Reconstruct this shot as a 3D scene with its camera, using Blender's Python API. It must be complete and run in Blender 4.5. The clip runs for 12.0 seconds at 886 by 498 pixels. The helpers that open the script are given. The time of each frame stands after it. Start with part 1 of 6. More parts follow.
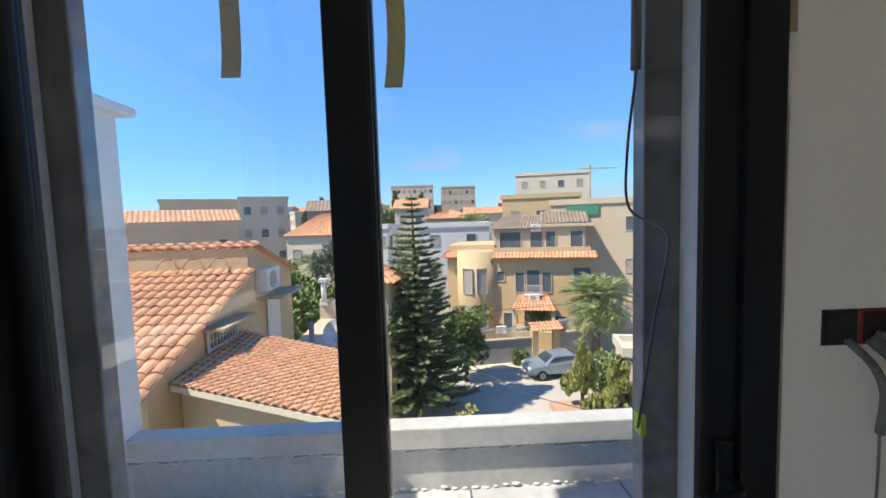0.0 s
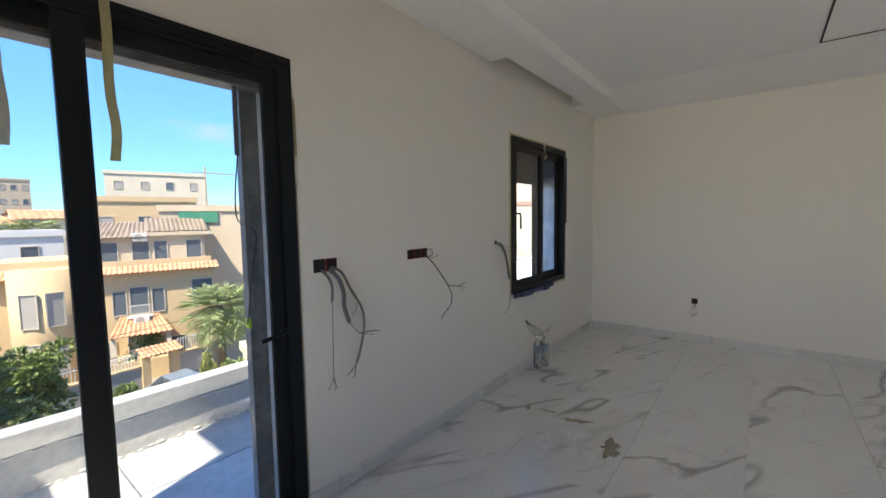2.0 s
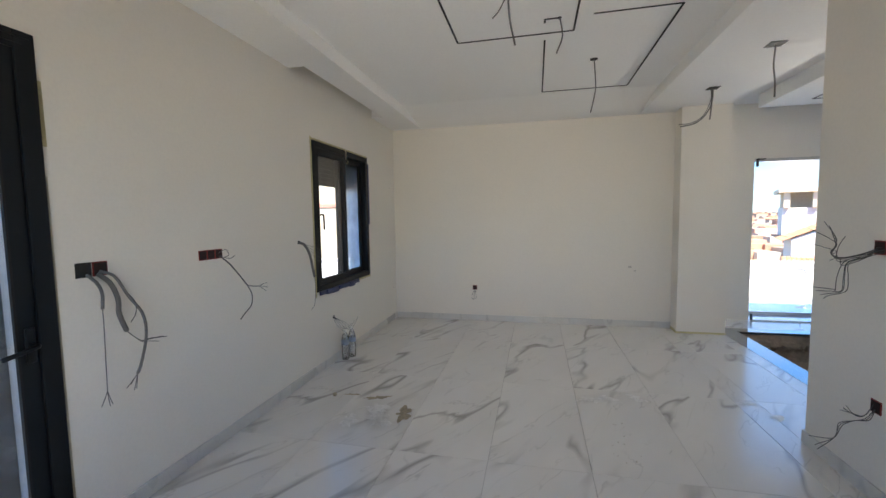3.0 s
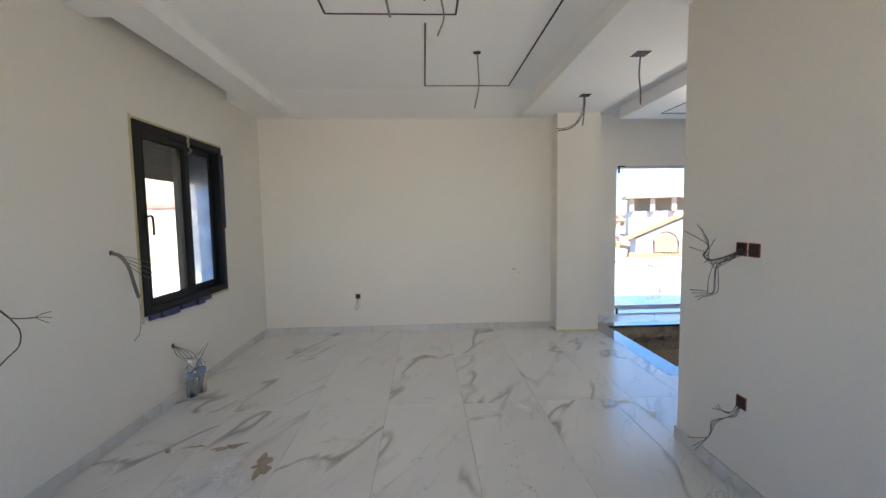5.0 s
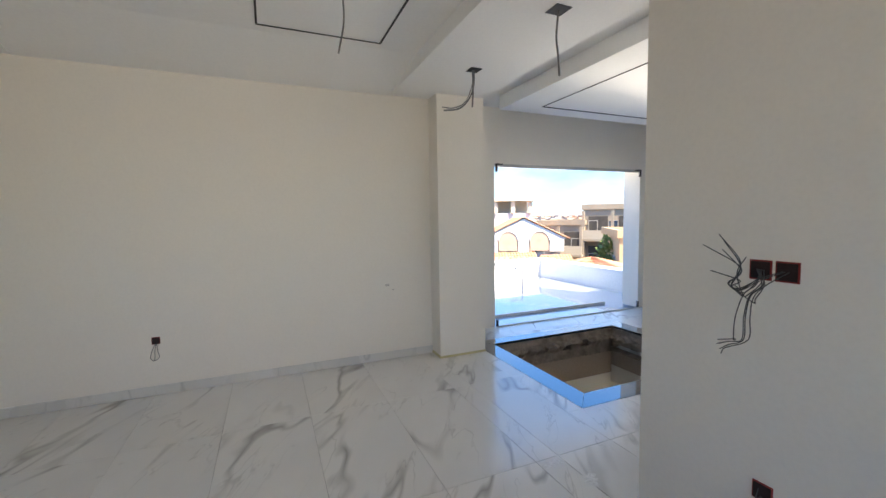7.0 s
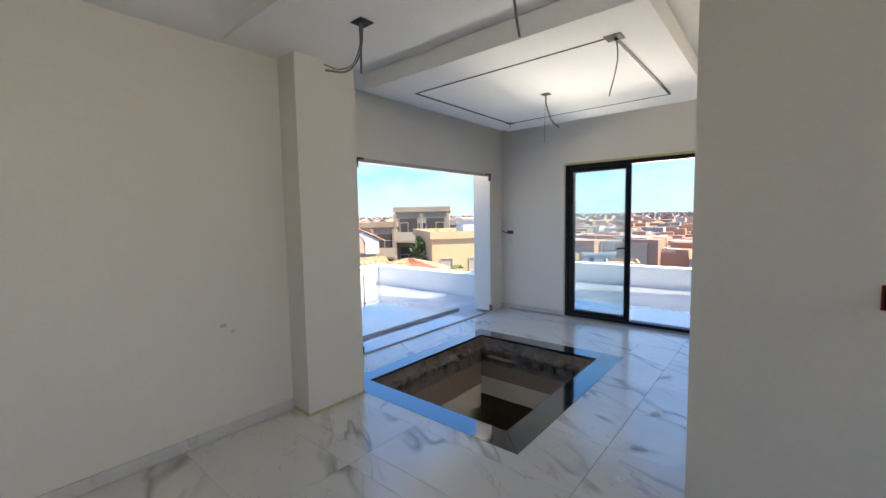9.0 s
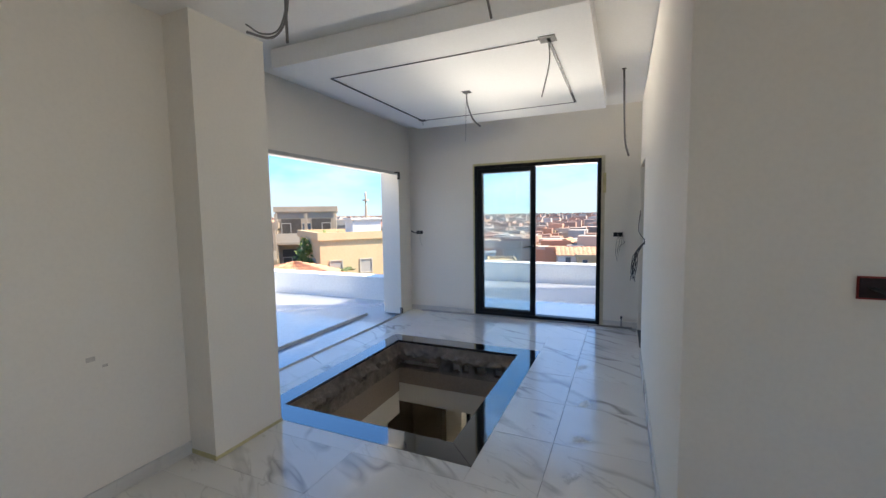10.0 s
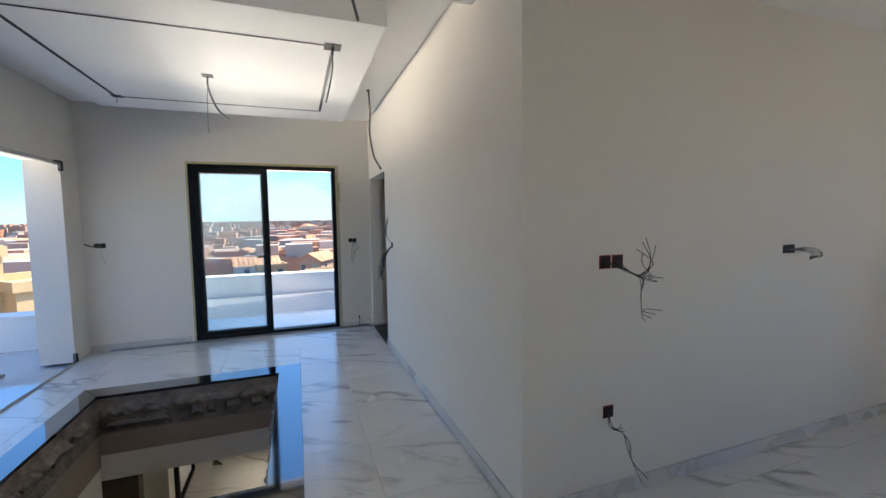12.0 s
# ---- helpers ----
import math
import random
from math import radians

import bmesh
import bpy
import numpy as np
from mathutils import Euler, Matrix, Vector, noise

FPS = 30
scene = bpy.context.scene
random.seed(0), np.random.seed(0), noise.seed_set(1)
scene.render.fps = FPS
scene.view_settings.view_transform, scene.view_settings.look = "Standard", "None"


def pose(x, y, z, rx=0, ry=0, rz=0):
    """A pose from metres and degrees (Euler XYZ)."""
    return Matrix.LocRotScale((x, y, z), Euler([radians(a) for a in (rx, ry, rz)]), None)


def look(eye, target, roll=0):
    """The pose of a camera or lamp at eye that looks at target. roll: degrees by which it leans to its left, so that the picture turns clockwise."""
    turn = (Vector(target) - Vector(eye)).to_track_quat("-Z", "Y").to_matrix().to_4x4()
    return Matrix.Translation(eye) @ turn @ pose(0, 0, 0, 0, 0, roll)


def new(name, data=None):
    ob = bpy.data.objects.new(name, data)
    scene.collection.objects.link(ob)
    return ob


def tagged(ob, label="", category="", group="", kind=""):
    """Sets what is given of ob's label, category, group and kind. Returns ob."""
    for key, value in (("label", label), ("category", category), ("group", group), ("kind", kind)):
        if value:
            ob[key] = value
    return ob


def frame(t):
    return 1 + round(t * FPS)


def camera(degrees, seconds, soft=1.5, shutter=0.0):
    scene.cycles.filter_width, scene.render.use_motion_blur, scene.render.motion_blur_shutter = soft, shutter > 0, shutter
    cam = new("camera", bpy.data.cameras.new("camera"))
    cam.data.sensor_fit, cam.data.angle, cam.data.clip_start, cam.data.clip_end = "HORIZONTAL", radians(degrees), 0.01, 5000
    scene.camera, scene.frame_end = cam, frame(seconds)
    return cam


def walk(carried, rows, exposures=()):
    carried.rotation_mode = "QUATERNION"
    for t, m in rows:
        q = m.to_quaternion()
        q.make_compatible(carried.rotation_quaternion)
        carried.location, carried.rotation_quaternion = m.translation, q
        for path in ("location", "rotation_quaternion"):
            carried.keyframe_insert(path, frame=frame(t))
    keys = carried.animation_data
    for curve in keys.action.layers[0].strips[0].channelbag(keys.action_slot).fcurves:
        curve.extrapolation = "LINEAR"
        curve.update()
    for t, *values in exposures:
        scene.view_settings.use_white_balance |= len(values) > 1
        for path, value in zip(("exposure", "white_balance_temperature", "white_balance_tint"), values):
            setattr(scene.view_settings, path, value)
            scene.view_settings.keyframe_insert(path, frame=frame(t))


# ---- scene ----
cam = camera(95.1, 12.0)

PATH = [
    (0, (0.667, 1.147, 1.419), (0.724, 3.14, 1.272), -1.8),
    (0.5, (0.585, 0.878, 1.421), (0.916, 2.845, 1.271), -1.4),
    (1, (0.508, 0.601, 1.422), (1.281, 2.439, 1.27), -1.3),
    (1.5, (0.388, 0.328, 1.421), (1.565, 1.939, 1.27), -1.1),
    (2, (0.227, 0.144, 1.423), (1.792, 1.38, 1.273), -0.9),
    (2.5, (0.079, -0.011, 1.388), (1.917, 0.764, 1.243), -0.9),
    (3, (0.027, -0.096, 1.404), (1.97, 0.35, 1.254), -0.9),
    (3.5, (0.045, -0.131, 1.412), (2.023, 0.123, 1.263), -0.9),
    (5.5, (0.661, -0.126, 1.404), (2.639, -0.38, 1.253), -0.8),
    (6, (0.922, -0.059, 1.427), (2.859, -0.534, 1.274), -0.7),
    (6.5, (1.221, -0.083, 1.4), (3.104, -0.741, 1.248), -0.8),
    (7, (1.546, -0.176, 1.423), (3.378, -0.962, 1.272), -0.9),
    (7.5, (1.823, -0.143, 1.419), (3.525, -1.183, 1.272), -0.8),
    (9.5, (2.838, -0.147, 1.474), (3.92, -1.821, 1.312), -1.0),
    (10, (3.037, -0.146, 1.459), (3.845, -1.968, 1.296), -0.9),
    (10.5, (3.272, -0.19, 1.452), (3.817, -2.108, 1.293), -1.0),
    (11, (3.477, -0.212, 1.454), (3.742, -2.188, 1.299), -1.0),
    (11.5, (3.709, -0.195, 1.467), (3.542, -2.182, 1.316), -0.9),
    (12, (3.806, -0.098, 1.452), (3.128, -1.974, 1.308), -0.8),
]
walk(cam, [(t, look(e, g, r)) for t, e, g, r in PATH],
     exposures=((0, 0.98), (0.5, 1.08), (1.0, 1.28), (2.0, 1.55), (3.0, 1.95), (3.5, 2.1), (5.5, 2.05), (7.0, 2.0), (7.5, 1.92), (9.5, 1.58), (11.0, 1.65), (12.0, 1.6)))

# ---------- light ----------
SUN = Vector((-0.55, -0.18, 0.81)).normalized()
sun = new("sun", bpy.data.lights.new("sun", "SUN"))
sun.data.energy, sun.data.angle, sun.data.color = 4.2, radians(0.6), (1.0, 0.89, 0.72)
sun.matrix_world = look(SUN * 60, (0, 0, 0))

world = bpy.data.worlds.new("sky")
world.use_nodes = True
scene.world = world
wn, wl = world.node_tree.nodes, world.node_tree.links
wn.clear()
sky = wn.new("ShaderNodeTexSky")
sky.sky_type, sky.sun_disc = "NISHITA", False
sky.sun_elevation, sky.sun_rotation = math.asin(SUN.z), math.atan2(SUN.x, SUN.y)
sky.air_density, sky.dust_density, sky.ozone_density = 1.0, 0.0, 3.0
wco = wn.new("ShaderNodeTexCoord")
wmap = wn.new("ShaderNodeMapping")
wmap.inputs["Scale"].default_value = (1.0, 1.0, 3.2)
cloud = wn.new("ShaderNodeTexNoise")
cloud.inputs["Scale"].default_value, cloud.inputs["Detail"].default_value, cloud.inputs["Roughness"].default_value = 3.4, 6.0, 0.55
cramp = wn.new("ShaderNodeValToRGB")
cramp.color_ramp.elements[0].position, cramp.color_ramp.elements[1].position = 0.53, 0.70
# more cloud towards the sea, south and east
wsep = wn.new("ShaderNodeSeparateXYZ")
wlean = wn.new("ShaderNodeMath")
wlean.operation, wlean.inputs[1].default_value = "MULTIPLY", -0.07
wadd = wn.new("ShaderNodeMath")
wadd.operation = "ADD"
wmix = wn.new("ShaderNodeMixRGB")
wmix.inputs["Color2"].default_value = (2.5, 2.8, 3.1, 1)
wbg = wn.new("ShaderNodeBackground")
wbg.inputs["Strength"].default_value = 0.115
wout = wn.new("ShaderNodeOutputWorld")
wl.new(wco.outputs["Generated"], wmap.inputs["Vector"])
wl.new(wmap.outputs["Vector"], cloud.inputs["Vector"])
wl.new(wco.outputs["Generated"], wsep.inputs["Vector"])
wdif = wn.new("ShaderNodeMath")
wdif.operation = "SUBTRACT"
wl.new(wsep.outputs["Y"], wdif.inputs[0])
wl.new(wsep.outputs["X"], wdif.inputs[1])
wl.new(wdif.outputs["Value"], wlean.inputs[0])
wl.new(cloud.outputs["Fac"], wadd.inputs[0])
wl.new(wlean.outputs["Value"], wadd.inputs[1])
wl.new(wadd.outputs["Value"], cramp.inputs["Fac"])
# thin cloud lies low over the horizon; higher up the sky is clear
wlow, wthin = wn.new("ShaderNodeMapRange"), wn.new("ShaderNodeMath")
wlow.inputs["From Min"].default_value, wlow.inputs["From Max"].default_value = 0.20, 0.40
wlow.inputs["To Min"].default_value, wlow.inputs["To Max"].default_value = 0.85, 0.0
wthin.operation = "MULTIPLY"
wl.new(wsep.outputs["Z"], wlow.inputs["Value"])
wl.new(cramp.outputs["Color"], wthin.inputs[0])
wl.new(wlow.outputs["Result"], wthin.inputs[1])
wl.new(wthin.outputs["Value"], wmix.inputs["Fac"])
whsv = wn.new("ShaderNodeHueSaturation")
whsv.inputs["Saturation"].default_value, whsv.inputs["Value"].default_value = 1.12, 1.12
wl.new(sky.outputs["Color"], whsv.inputs["Color"])
# clear air: the horizon keeps some blue
whz, whm = wn.new("ShaderNodeMapRange"), wn.new("ShaderNodeMixRGB")
whz.inputs["From Min"].default_value, whz.inputs["From Max"].default_value = -0.02, 0.45
wl.new(wsep.outputs["Z"], whz.inputs["Value"])
wtint = wn.new("ShaderNodeMixRGB")
wtint.inputs["Color1"].default_value, wtint.inputs["Color2"].default_value = (0.24, 0.40, 0.62, 1), (0.78, 0.98, 1.12, 1)
wl.new(whz.outputs["Result"], wtint.inputs["Fac"])
whm.blend_type, whm.inputs["Fac"].default_value = "MULTIPLY", 1.0
wl.new(whsv.outputs["Color"], whm.inputs["Color1"])
wl.new(wtint.outputs["Color"], whm.inputs["Color2"])
wl.new(whm.outputs["Color"], wmix.inputs["Color1"])
wl.new(wmix.outputs["Color"], wbg.inputs["Color"])
wl.new(wbg.outputs["Background"], wout.inputs["Surface"])



def fill_lamp(name, eye, target, w, h, watts, spread=70):
    """Area lamp added in place of daylight at or beyond an opening."""
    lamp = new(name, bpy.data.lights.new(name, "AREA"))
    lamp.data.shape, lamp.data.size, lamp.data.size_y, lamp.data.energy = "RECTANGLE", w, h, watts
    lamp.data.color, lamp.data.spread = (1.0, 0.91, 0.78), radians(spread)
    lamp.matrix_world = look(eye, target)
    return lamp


fill_lamp("daylight_lower_door", (5.70, -7.75, -1.9), (2.5, -6.6, -2.6), 0.8, 1.7, 14)
# unseen lamps added below the terraces, imitating sunlit-street bounce up through both openings
fill_lamp("bounce_fill_east", (14.0, -4.2, -1.05), (4.2, -3.9, 2.2), 10.0, 1.1, 150, 60)
fill_lamp("bounce_fill_south", (4.6, -13.2, -0.75), (4.2, -4.4, 2.4), 5.0, 0.8, 40, 60)
# fill lamp in an added, unseen window opening at the hall's west end
fill_lamp("west_fill_lamp", (-0.72, 0.25, 1.55), (3.0, 0.15, 1.5), 1.7, 1.2, 2.3)

# ---------- materials ----------
def shader(name):
    m = bpy.data.materials.new(name)
    m.use_nodes = True
    return m, m.node_tree.nodes, m.node_tree.links, m.node_tree.nodes["Principled BSDF"]


def surf(name, color, rough=0.6, metal=0.0, big=(1.2, 0.10), fine=(40.0, 0.06), bump=0.08, tint=None, tiles=0.0, per_object=0.0):
    """Painted, stony or metal surface: colour that varies at two scales, roughness that varies with it, and a fine relief."""
    m, n, l, b = shader(name)
    co = n.new("ShaderNodeTexCoord")
    n1, n2 = n.new("ShaderNodeTexNoise"), n.new("ShaderNodeTexNoise")
    n1.inputs["Scale"].default_value, n1.inputs["Detail"].default_value = big[0], 6
    n2.inputs["Scale"].default_value, n2.inputs["Detail"].default_value = fine[0], 4
    for k in (n1, n2):
        l.new(co.outputs["Object"], k.inputs["Vector"])
    dark = tint or tuple(c * 0.55 for c in color)
    m1, m2 = n.new("ShaderNodeMixRGB"), n.new("ShaderNodeMixRGB")
    r1, r2 = n.new("ShaderNodeMapRange"), n.new("ShaderNodeMapRange")
    r1.inputs["From Min"].default_value, r1.inputs["From Max"].default_value, r1.inputs["To Max"].default_value = 0.42, 0.75, min(1.0, big[1] * 4)
    r2.inputs["From Min"].default_value, r2.inputs["From Max"].default_value, r2.inputs["To Max"].default_value = 0.40, 0.75, min(1.0, fine[1] * 4)
    l.new(n1.outputs["Fac"], r1.inputs["Value"])
    l.new(n2.outputs["Fac"], r2.inputs["Value"])
    m1.inputs["Color1"].default_value, m1.inputs["Color2"].default_value = (*color, 1), (*dark, 1)
    m2.inputs["Color2"].default_value = (*[c * 0.6 for c in color], 1)
    l.new(r1.outputs["Result"], m1.inputs["Fac"])
    l.new(r2.outputs["Result"], m2.inputs["Fac"])
    l.new(m1.outputs["Color"], m2.inputs["Color1"])
    out = m2.outputs["Color"]
    if per_object:
        info, hsv, rr = n.new("ShaderNodeObjectInfo"), n.new("ShaderNodeHueSaturation"), n.new("ShaderNodeMapRange")
        rr.inputs["To Min"].default_value, rr.inputs["To Max"].default_value = 1 - per_object, 1 + per_object
        l.new(info.outputs["Random"], rr.inputs["Value"])
        l.new(rr.outputs["Result"], hsv.inputs["Value"])
        l.new(out, hsv.inputs["Color"])
        out = hsv.outputs["Color"]
    if tiles:
        geo, hsv, rr = n.new("ShaderNodeNewGeometry"), n.new("ShaderNodeHueSaturation"), n.new("ShaderNodeMapRange")
        rr.inputs["To Min"].default_value, rr.inputs["To Max"].default_value = 1 - tiles, 1 + tiles
        l.new(geo.outputs["Random Per Island"], rr.inputs["Value"])
        l.new(rr.outputs["Result"], hsv.inputs["Value"])
        l.new(out, hsv.inputs["Color"])
        out = hsv.outputs["Color"]
    l.new(out, b.inputs["Base Color"])
    rg = n.new("ShaderNodeMapRange")
    rg.inputs["To Min"].default_value, rg.inputs["To Max"].default_value = max(0.02, rough - 0.08), min(1.0, rough + 0.08)
    l.new(n1.outputs["Fac"], rg.inputs["Value"])
    l.new(rg.outputs["Result"], b.inputs["Roughness"])
    b.inputs["Metallic"].default_value = metal
    if bump:
        bp = n.new("ShaderNodeBump")
        bp.inputs["Strength"].default_value, bp.inputs["Distance"].default_value = bump, 0.01
        l.new(n2.outputs["Fac"], bp.inputs["Height"])
        l.new(bp.outputs["Normal"], b.inputs["Normal"])
    return m


def marble(name, rough, vein=(0.24, 0.225, 0.21), base=(0.79, 0.775, 0.735), scale=1.0):
    """White porcelain marble: bold slanting grey veins and fine hairlines, shifted from tile to tile."""
    m, n, l, b = shader(name)
    co, info, sh, add = n.new("ShaderNodeTexCoord"), n.new("ShaderNodeObjectInfo"), n.new("ShaderNodeVectorMath"), n.new("ShaderNodeVectorMath")
    sh.operation = "SCALE"
    sh.inputs[0].default_value = (37.0, 61.0, 0.0)
    l.new(info.outputs["Random"], sh.inputs["Scale"])
    l.new(co.outputs["Object"], add.inputs[0])
    l.new(sh.outputs["Vector"], add.inputs[1])
    mp = n.new("ShaderNodeMapping")
    turn = n.new("ShaderNodeMapping")
    turn.inputs["Rotation"].default_value = (0, 0, radians(30))
    mp.inputs["Scale"].default_value = (0.50 * scale, 1.8 * scale, 1.0)
    l.new(add.outputs["Vector"], turn.inputs["Vector"])
    l.new(turn.outputs["Vector"], mp.inputs["Vector"])
    col = None
    for sc, width, det, dist, amount in ((1.05, 0.025, 3.0, 0.30, 0.78), (2.3, 0.011, 4, 0.5, 0.35)):
        t = n.new("ShaderNodeTexNoise")
        t.inputs["Scale"].default_value, t.inputs["Detail"].default_value, t.inputs["Roughness"].default_value = sc, det, 0.52
        t.inputs["Distortion"].default_value = dist
        l.new(mp.outputs["Vector"], t.inputs["Vector"])
        s1, s2, r = n.new("ShaderNodeMath"), n.new("ShaderNodeMath"), n.new("ShaderNodeMapRange")
        s1.operation, s1.inputs[1].default_value, s2.operation = "SUBTRACT", 0.5, "ABSOLUTE"
        l.new(t.outputs["Fac"], s1.inputs[0])
        l.new(s1.outputs["Value"], s2.inputs[0])
        r.inputs["From Min"].default_value, r.inputs["From Max"].default_value = 0.0, width
        r.inputs["To Min"].default_value, r.inputs["To Max"].default_value = amount, 0.0
        l.new(s2.outputs["Value"], r.inputs["Value"])
        # veins fade in and out
        g, gr, mul = n.new("ShaderNodeTexNoise"), n.new("ShaderNodeMapRange"), n.new("ShaderNodeMath")
        g.inputs["Scale"].default_value = sc * 1.5
        l.new(mp.outputs["Vector"], g.inputs["Vector"])
        gr.inputs["From Min"].default_value, gr.inputs["From Max"].default_value = 0.44, 0.60
        l.new(g.outputs["Fac"], gr.inputs["Value"])
        mul.operation = "MULTIPLY"
        l.new(r.outputs["Result"], mul.inputs[0])
        l.new(gr.outputs["Result"], mul.inputs[1])
        mix = n.new("ShaderNodeMixRGB")
        mix.inputs["Color2"].default_value = (*vein, 1)
        l.new(mul.outputs["Value"], mix.inputs["Fac"])
        if col is None:
            cl, cm = n.new("ShaderNodeTexNoise"), n.new("ShaderNodeMixRGB")
            cl.inputs["Scale"].default_value, cl.inputs["Detail"].default_value = 1.7, 5
            l.new(mp.outputs["Vector"], cl.inputs["Vector"])
            cm.inputs["Color1"].default_value, cm.inputs["Color2"].default_value = (*base, 1), (*[c * 0.86 for c in base], 1)
            l.new(cl.outputs["Fac"], cm.inputs["Fac"])
            col = cm.outputs["Color"]
        l.new(col, mix.inputs["Color1"])
        col = mix.outputs["Color"]
    # a film of building dust
    d, dr, dm = n.new("ShaderNodeTexNoise"), n.new("ShaderNodeMapRange"), n.new("ShaderNodeMixRGB")
    d.inputs["Scale"].default_value, d.inputs["Detail"].default_value = 0.9, 8
    l.new(co.outputs["Object"], d.inputs["Vector"])
    dr.inputs["From Min"].default_value, dr.inputs["From Max"].default_value, dr.inputs["To Max"].default_value = 0.45, 0.8, 0.35
    l.new(d.outputs["Fac"], dr.inputs["Value"])
    dm.inputs["Color2"].default_value = (0.55, 0.53, 0.50, 1)
    l.new(dr.outputs["Result"], dm.inputs["Fac"])
    l.new(col, dm.inputs["Color1"])
    l.new(dm.outputs["Color"], b.inputs["Base Color"])
    rr = n.new("ShaderNodeMapRange")
    rr.inputs["To Min"].default_value, rr.inputs["To Max"].default_value = rough, rough + 0.12
    l.new(d.outputs["Fac"], rr.inputs["Value"])
    l.new(rr.outputs["Result"], b.inputs["Roughness"])
    return m


def glass(name, tint=(1, 1, 1), rough=0.0):
    m, n, l, b = shader(name)
    b.inputs["Base Color"].default_value = (*tint, 1)
    b.inputs["Roughness"].default_value = rough
    b.inputs["Transmission Weight"].default_value = 1.0
    b.inputs["IOR"].default_value = 1.45
    return m


def dusty_glass(name, dust, amount):
    """Clear glass under an uneven film of building dust."""
    m, n, l, b = shader(name)
    b.inputs["Base Color"].default_value = (0.90, 0.97, 0.97, 1)
    b.inputs["Roughness"].default_value = 0.0
    b.inputs["Transmission Weight"].default_value = 1.0
    b.inputs["IOR"].default_value = 1.45
    film, mix, co, t, r = n.new("ShaderNodeBsdfTranslucent"), n.new("ShaderNodeMixShader"), n.new("ShaderNodeTexCoord"), n.new("ShaderNodeTexNoise"), n.new("ShaderNodeMapRange")
    film.inputs["Color"].default_value = (*dust, 1)
    t.inputs["Scale"].default_value, t.inputs["Detail"].default_value = 2.2, 6
    l.new(co.outputs["Object"], t.inputs["Vector"])
    r.inputs["From Min"].default_value, r.inputs["From Max"].default_value = 0.3, 0.75
    r.inputs["To Min"].default_value, r.inputs["To Max"].default_value = amount * 0.5, amount * 1.5
    l.new(t.outputs["Fac"], r.inputs["Value"])
    l.new(r.outputs["Result"], mix.inputs["Fac"])
    l.new(b.outputs["BSDF"], mix.inputs[1])
    l.new(film.outputs["BSDF"], mix.inputs[2])
    l.new(mix.outputs["Shader"], n["Material Output"].inputs["Surface"])
    return m


def foliage(name, color, other):
    m, n, l, b = shader(name)
    geo, mix = n.new("ShaderNodeNewGeometry"), n.new("ShaderNodeMixRGB")
    mix.inputs["Color1"].default_value, mix.inputs["Color2"].default_value = (*color, 1), (*other, 1)
    l.new(geo.outputs["Random Per Island"], mix.inputs["Fac"])
    l.new(mix.outputs["Color"], b.inputs["Base Color"])
    b.inputs["Roughness"].default_value = 0.65
    return m


M = {}
M["wall"] = surf("wall_paint", (0.82, 0.778, 0.70), 0.75, big=(0.7, 0.05), fine=(60, 0.02), bump=0.05, tint=(0.66, 0.64, 0.60))
M["ceil"] = surf("ceiling_paint", (0.90, 0.89, 0.865), 0.8, big=(0.6, 0.04), fine=(50, 0.02), bump=0.04, tint=(0.72, 0.70, 0.67))
M["outwall"] = surf("outside_render", (0.80, 0.80, 0.79), 0.85, big=(0.9, 0.08), fine=(30, 0.06), bump=0.15, tint=(0.62, 0.61, 0.58))
M["tile"] = marble("floor_marble", 0.14)
M["base"] = marble("skirting_marble", 0.22, vein=(0.47, 0.46, 0.44), scale=1.6, base=(0.70, 0.685, 0.645))
M["grout"] = surf("grout", (0.70, 0.69, 0.665), 0.9, big=(2, 0.1), fine=(80, 0.1))
M["alu"] = surf("anthracite_aluminium", (0.007, 0.009, 0.011), 0.42, 0.0, big=(3, 0.04), fine=(120, 0.03), bump=0.01)
M["alu"].node_tree.nodes["Principled BSDF"].inputs["Specular IOR Level"].default_value = 0.22
M["rubber"] = surf("black_gasket", (0.006, 0.006, 0.006), 0.7, bump=0.0)
M["glass"] = glass("clear_glass", (0.97, 0.985, 0.98))
M["dusty"] = dusty_glass("dusty_glass", (0.55, 0.62, 0.62), 0.07)
M["foggy"] = dusty_glass("foggy_glass", (0.62, 0.64, 0.66), 0.55)
M["granite"] = surf("black_granite", (0.010, 0.010, 0.011), 0.07, big=(6, 0.08), fine=(160, 0.12), bump=0.0, tint=(0.03, 0.03, 0.03))
M["granite"].node_tree.nodes["Principled BSDF"].inputs["Specular IOR Level"].default_value = 1.0
M["concrete"] = surf("rough_concrete", (0.30, 0.25, 0.205), 0.95, big=(7, 0.25), fine=(60, 0.2), bump=0.7, tint=(0.10, 0.075, 0.055))
M["plaster"] = surf("bare_plaster", (0.36, 0.29, 0.22), 0.9, big=(2.5, 0.14), fine=(40, 0.08), bump=0.2, tint=(0.36, 0.30, 0.25))
M["brown"] = surf("brown_door_paint", (0.10, 0.075, 0.05), 0.5, big=(2, 0.1), fine=(30, 0.1))
M["slot"] = surf("black_slot", (0.008, 0.008, 0.008), 0.6, big=(3, 0.1), fine=(50, 0.1), bump=0)
M["tape"] = surf("yellow_masking_tape", (0.62, 0.55, 0.30), 0.8, big=(12, 0.15), fine=(90, 0.08), bump=0.1, tint=(0.36, 0.33, 0.20))
M["tapew"] = surf("pale_masking_tape", (0.60, 0.55, 0.42), 0.8, big=(8, 0.1), fine=(90, 0.08), bump=0.1)
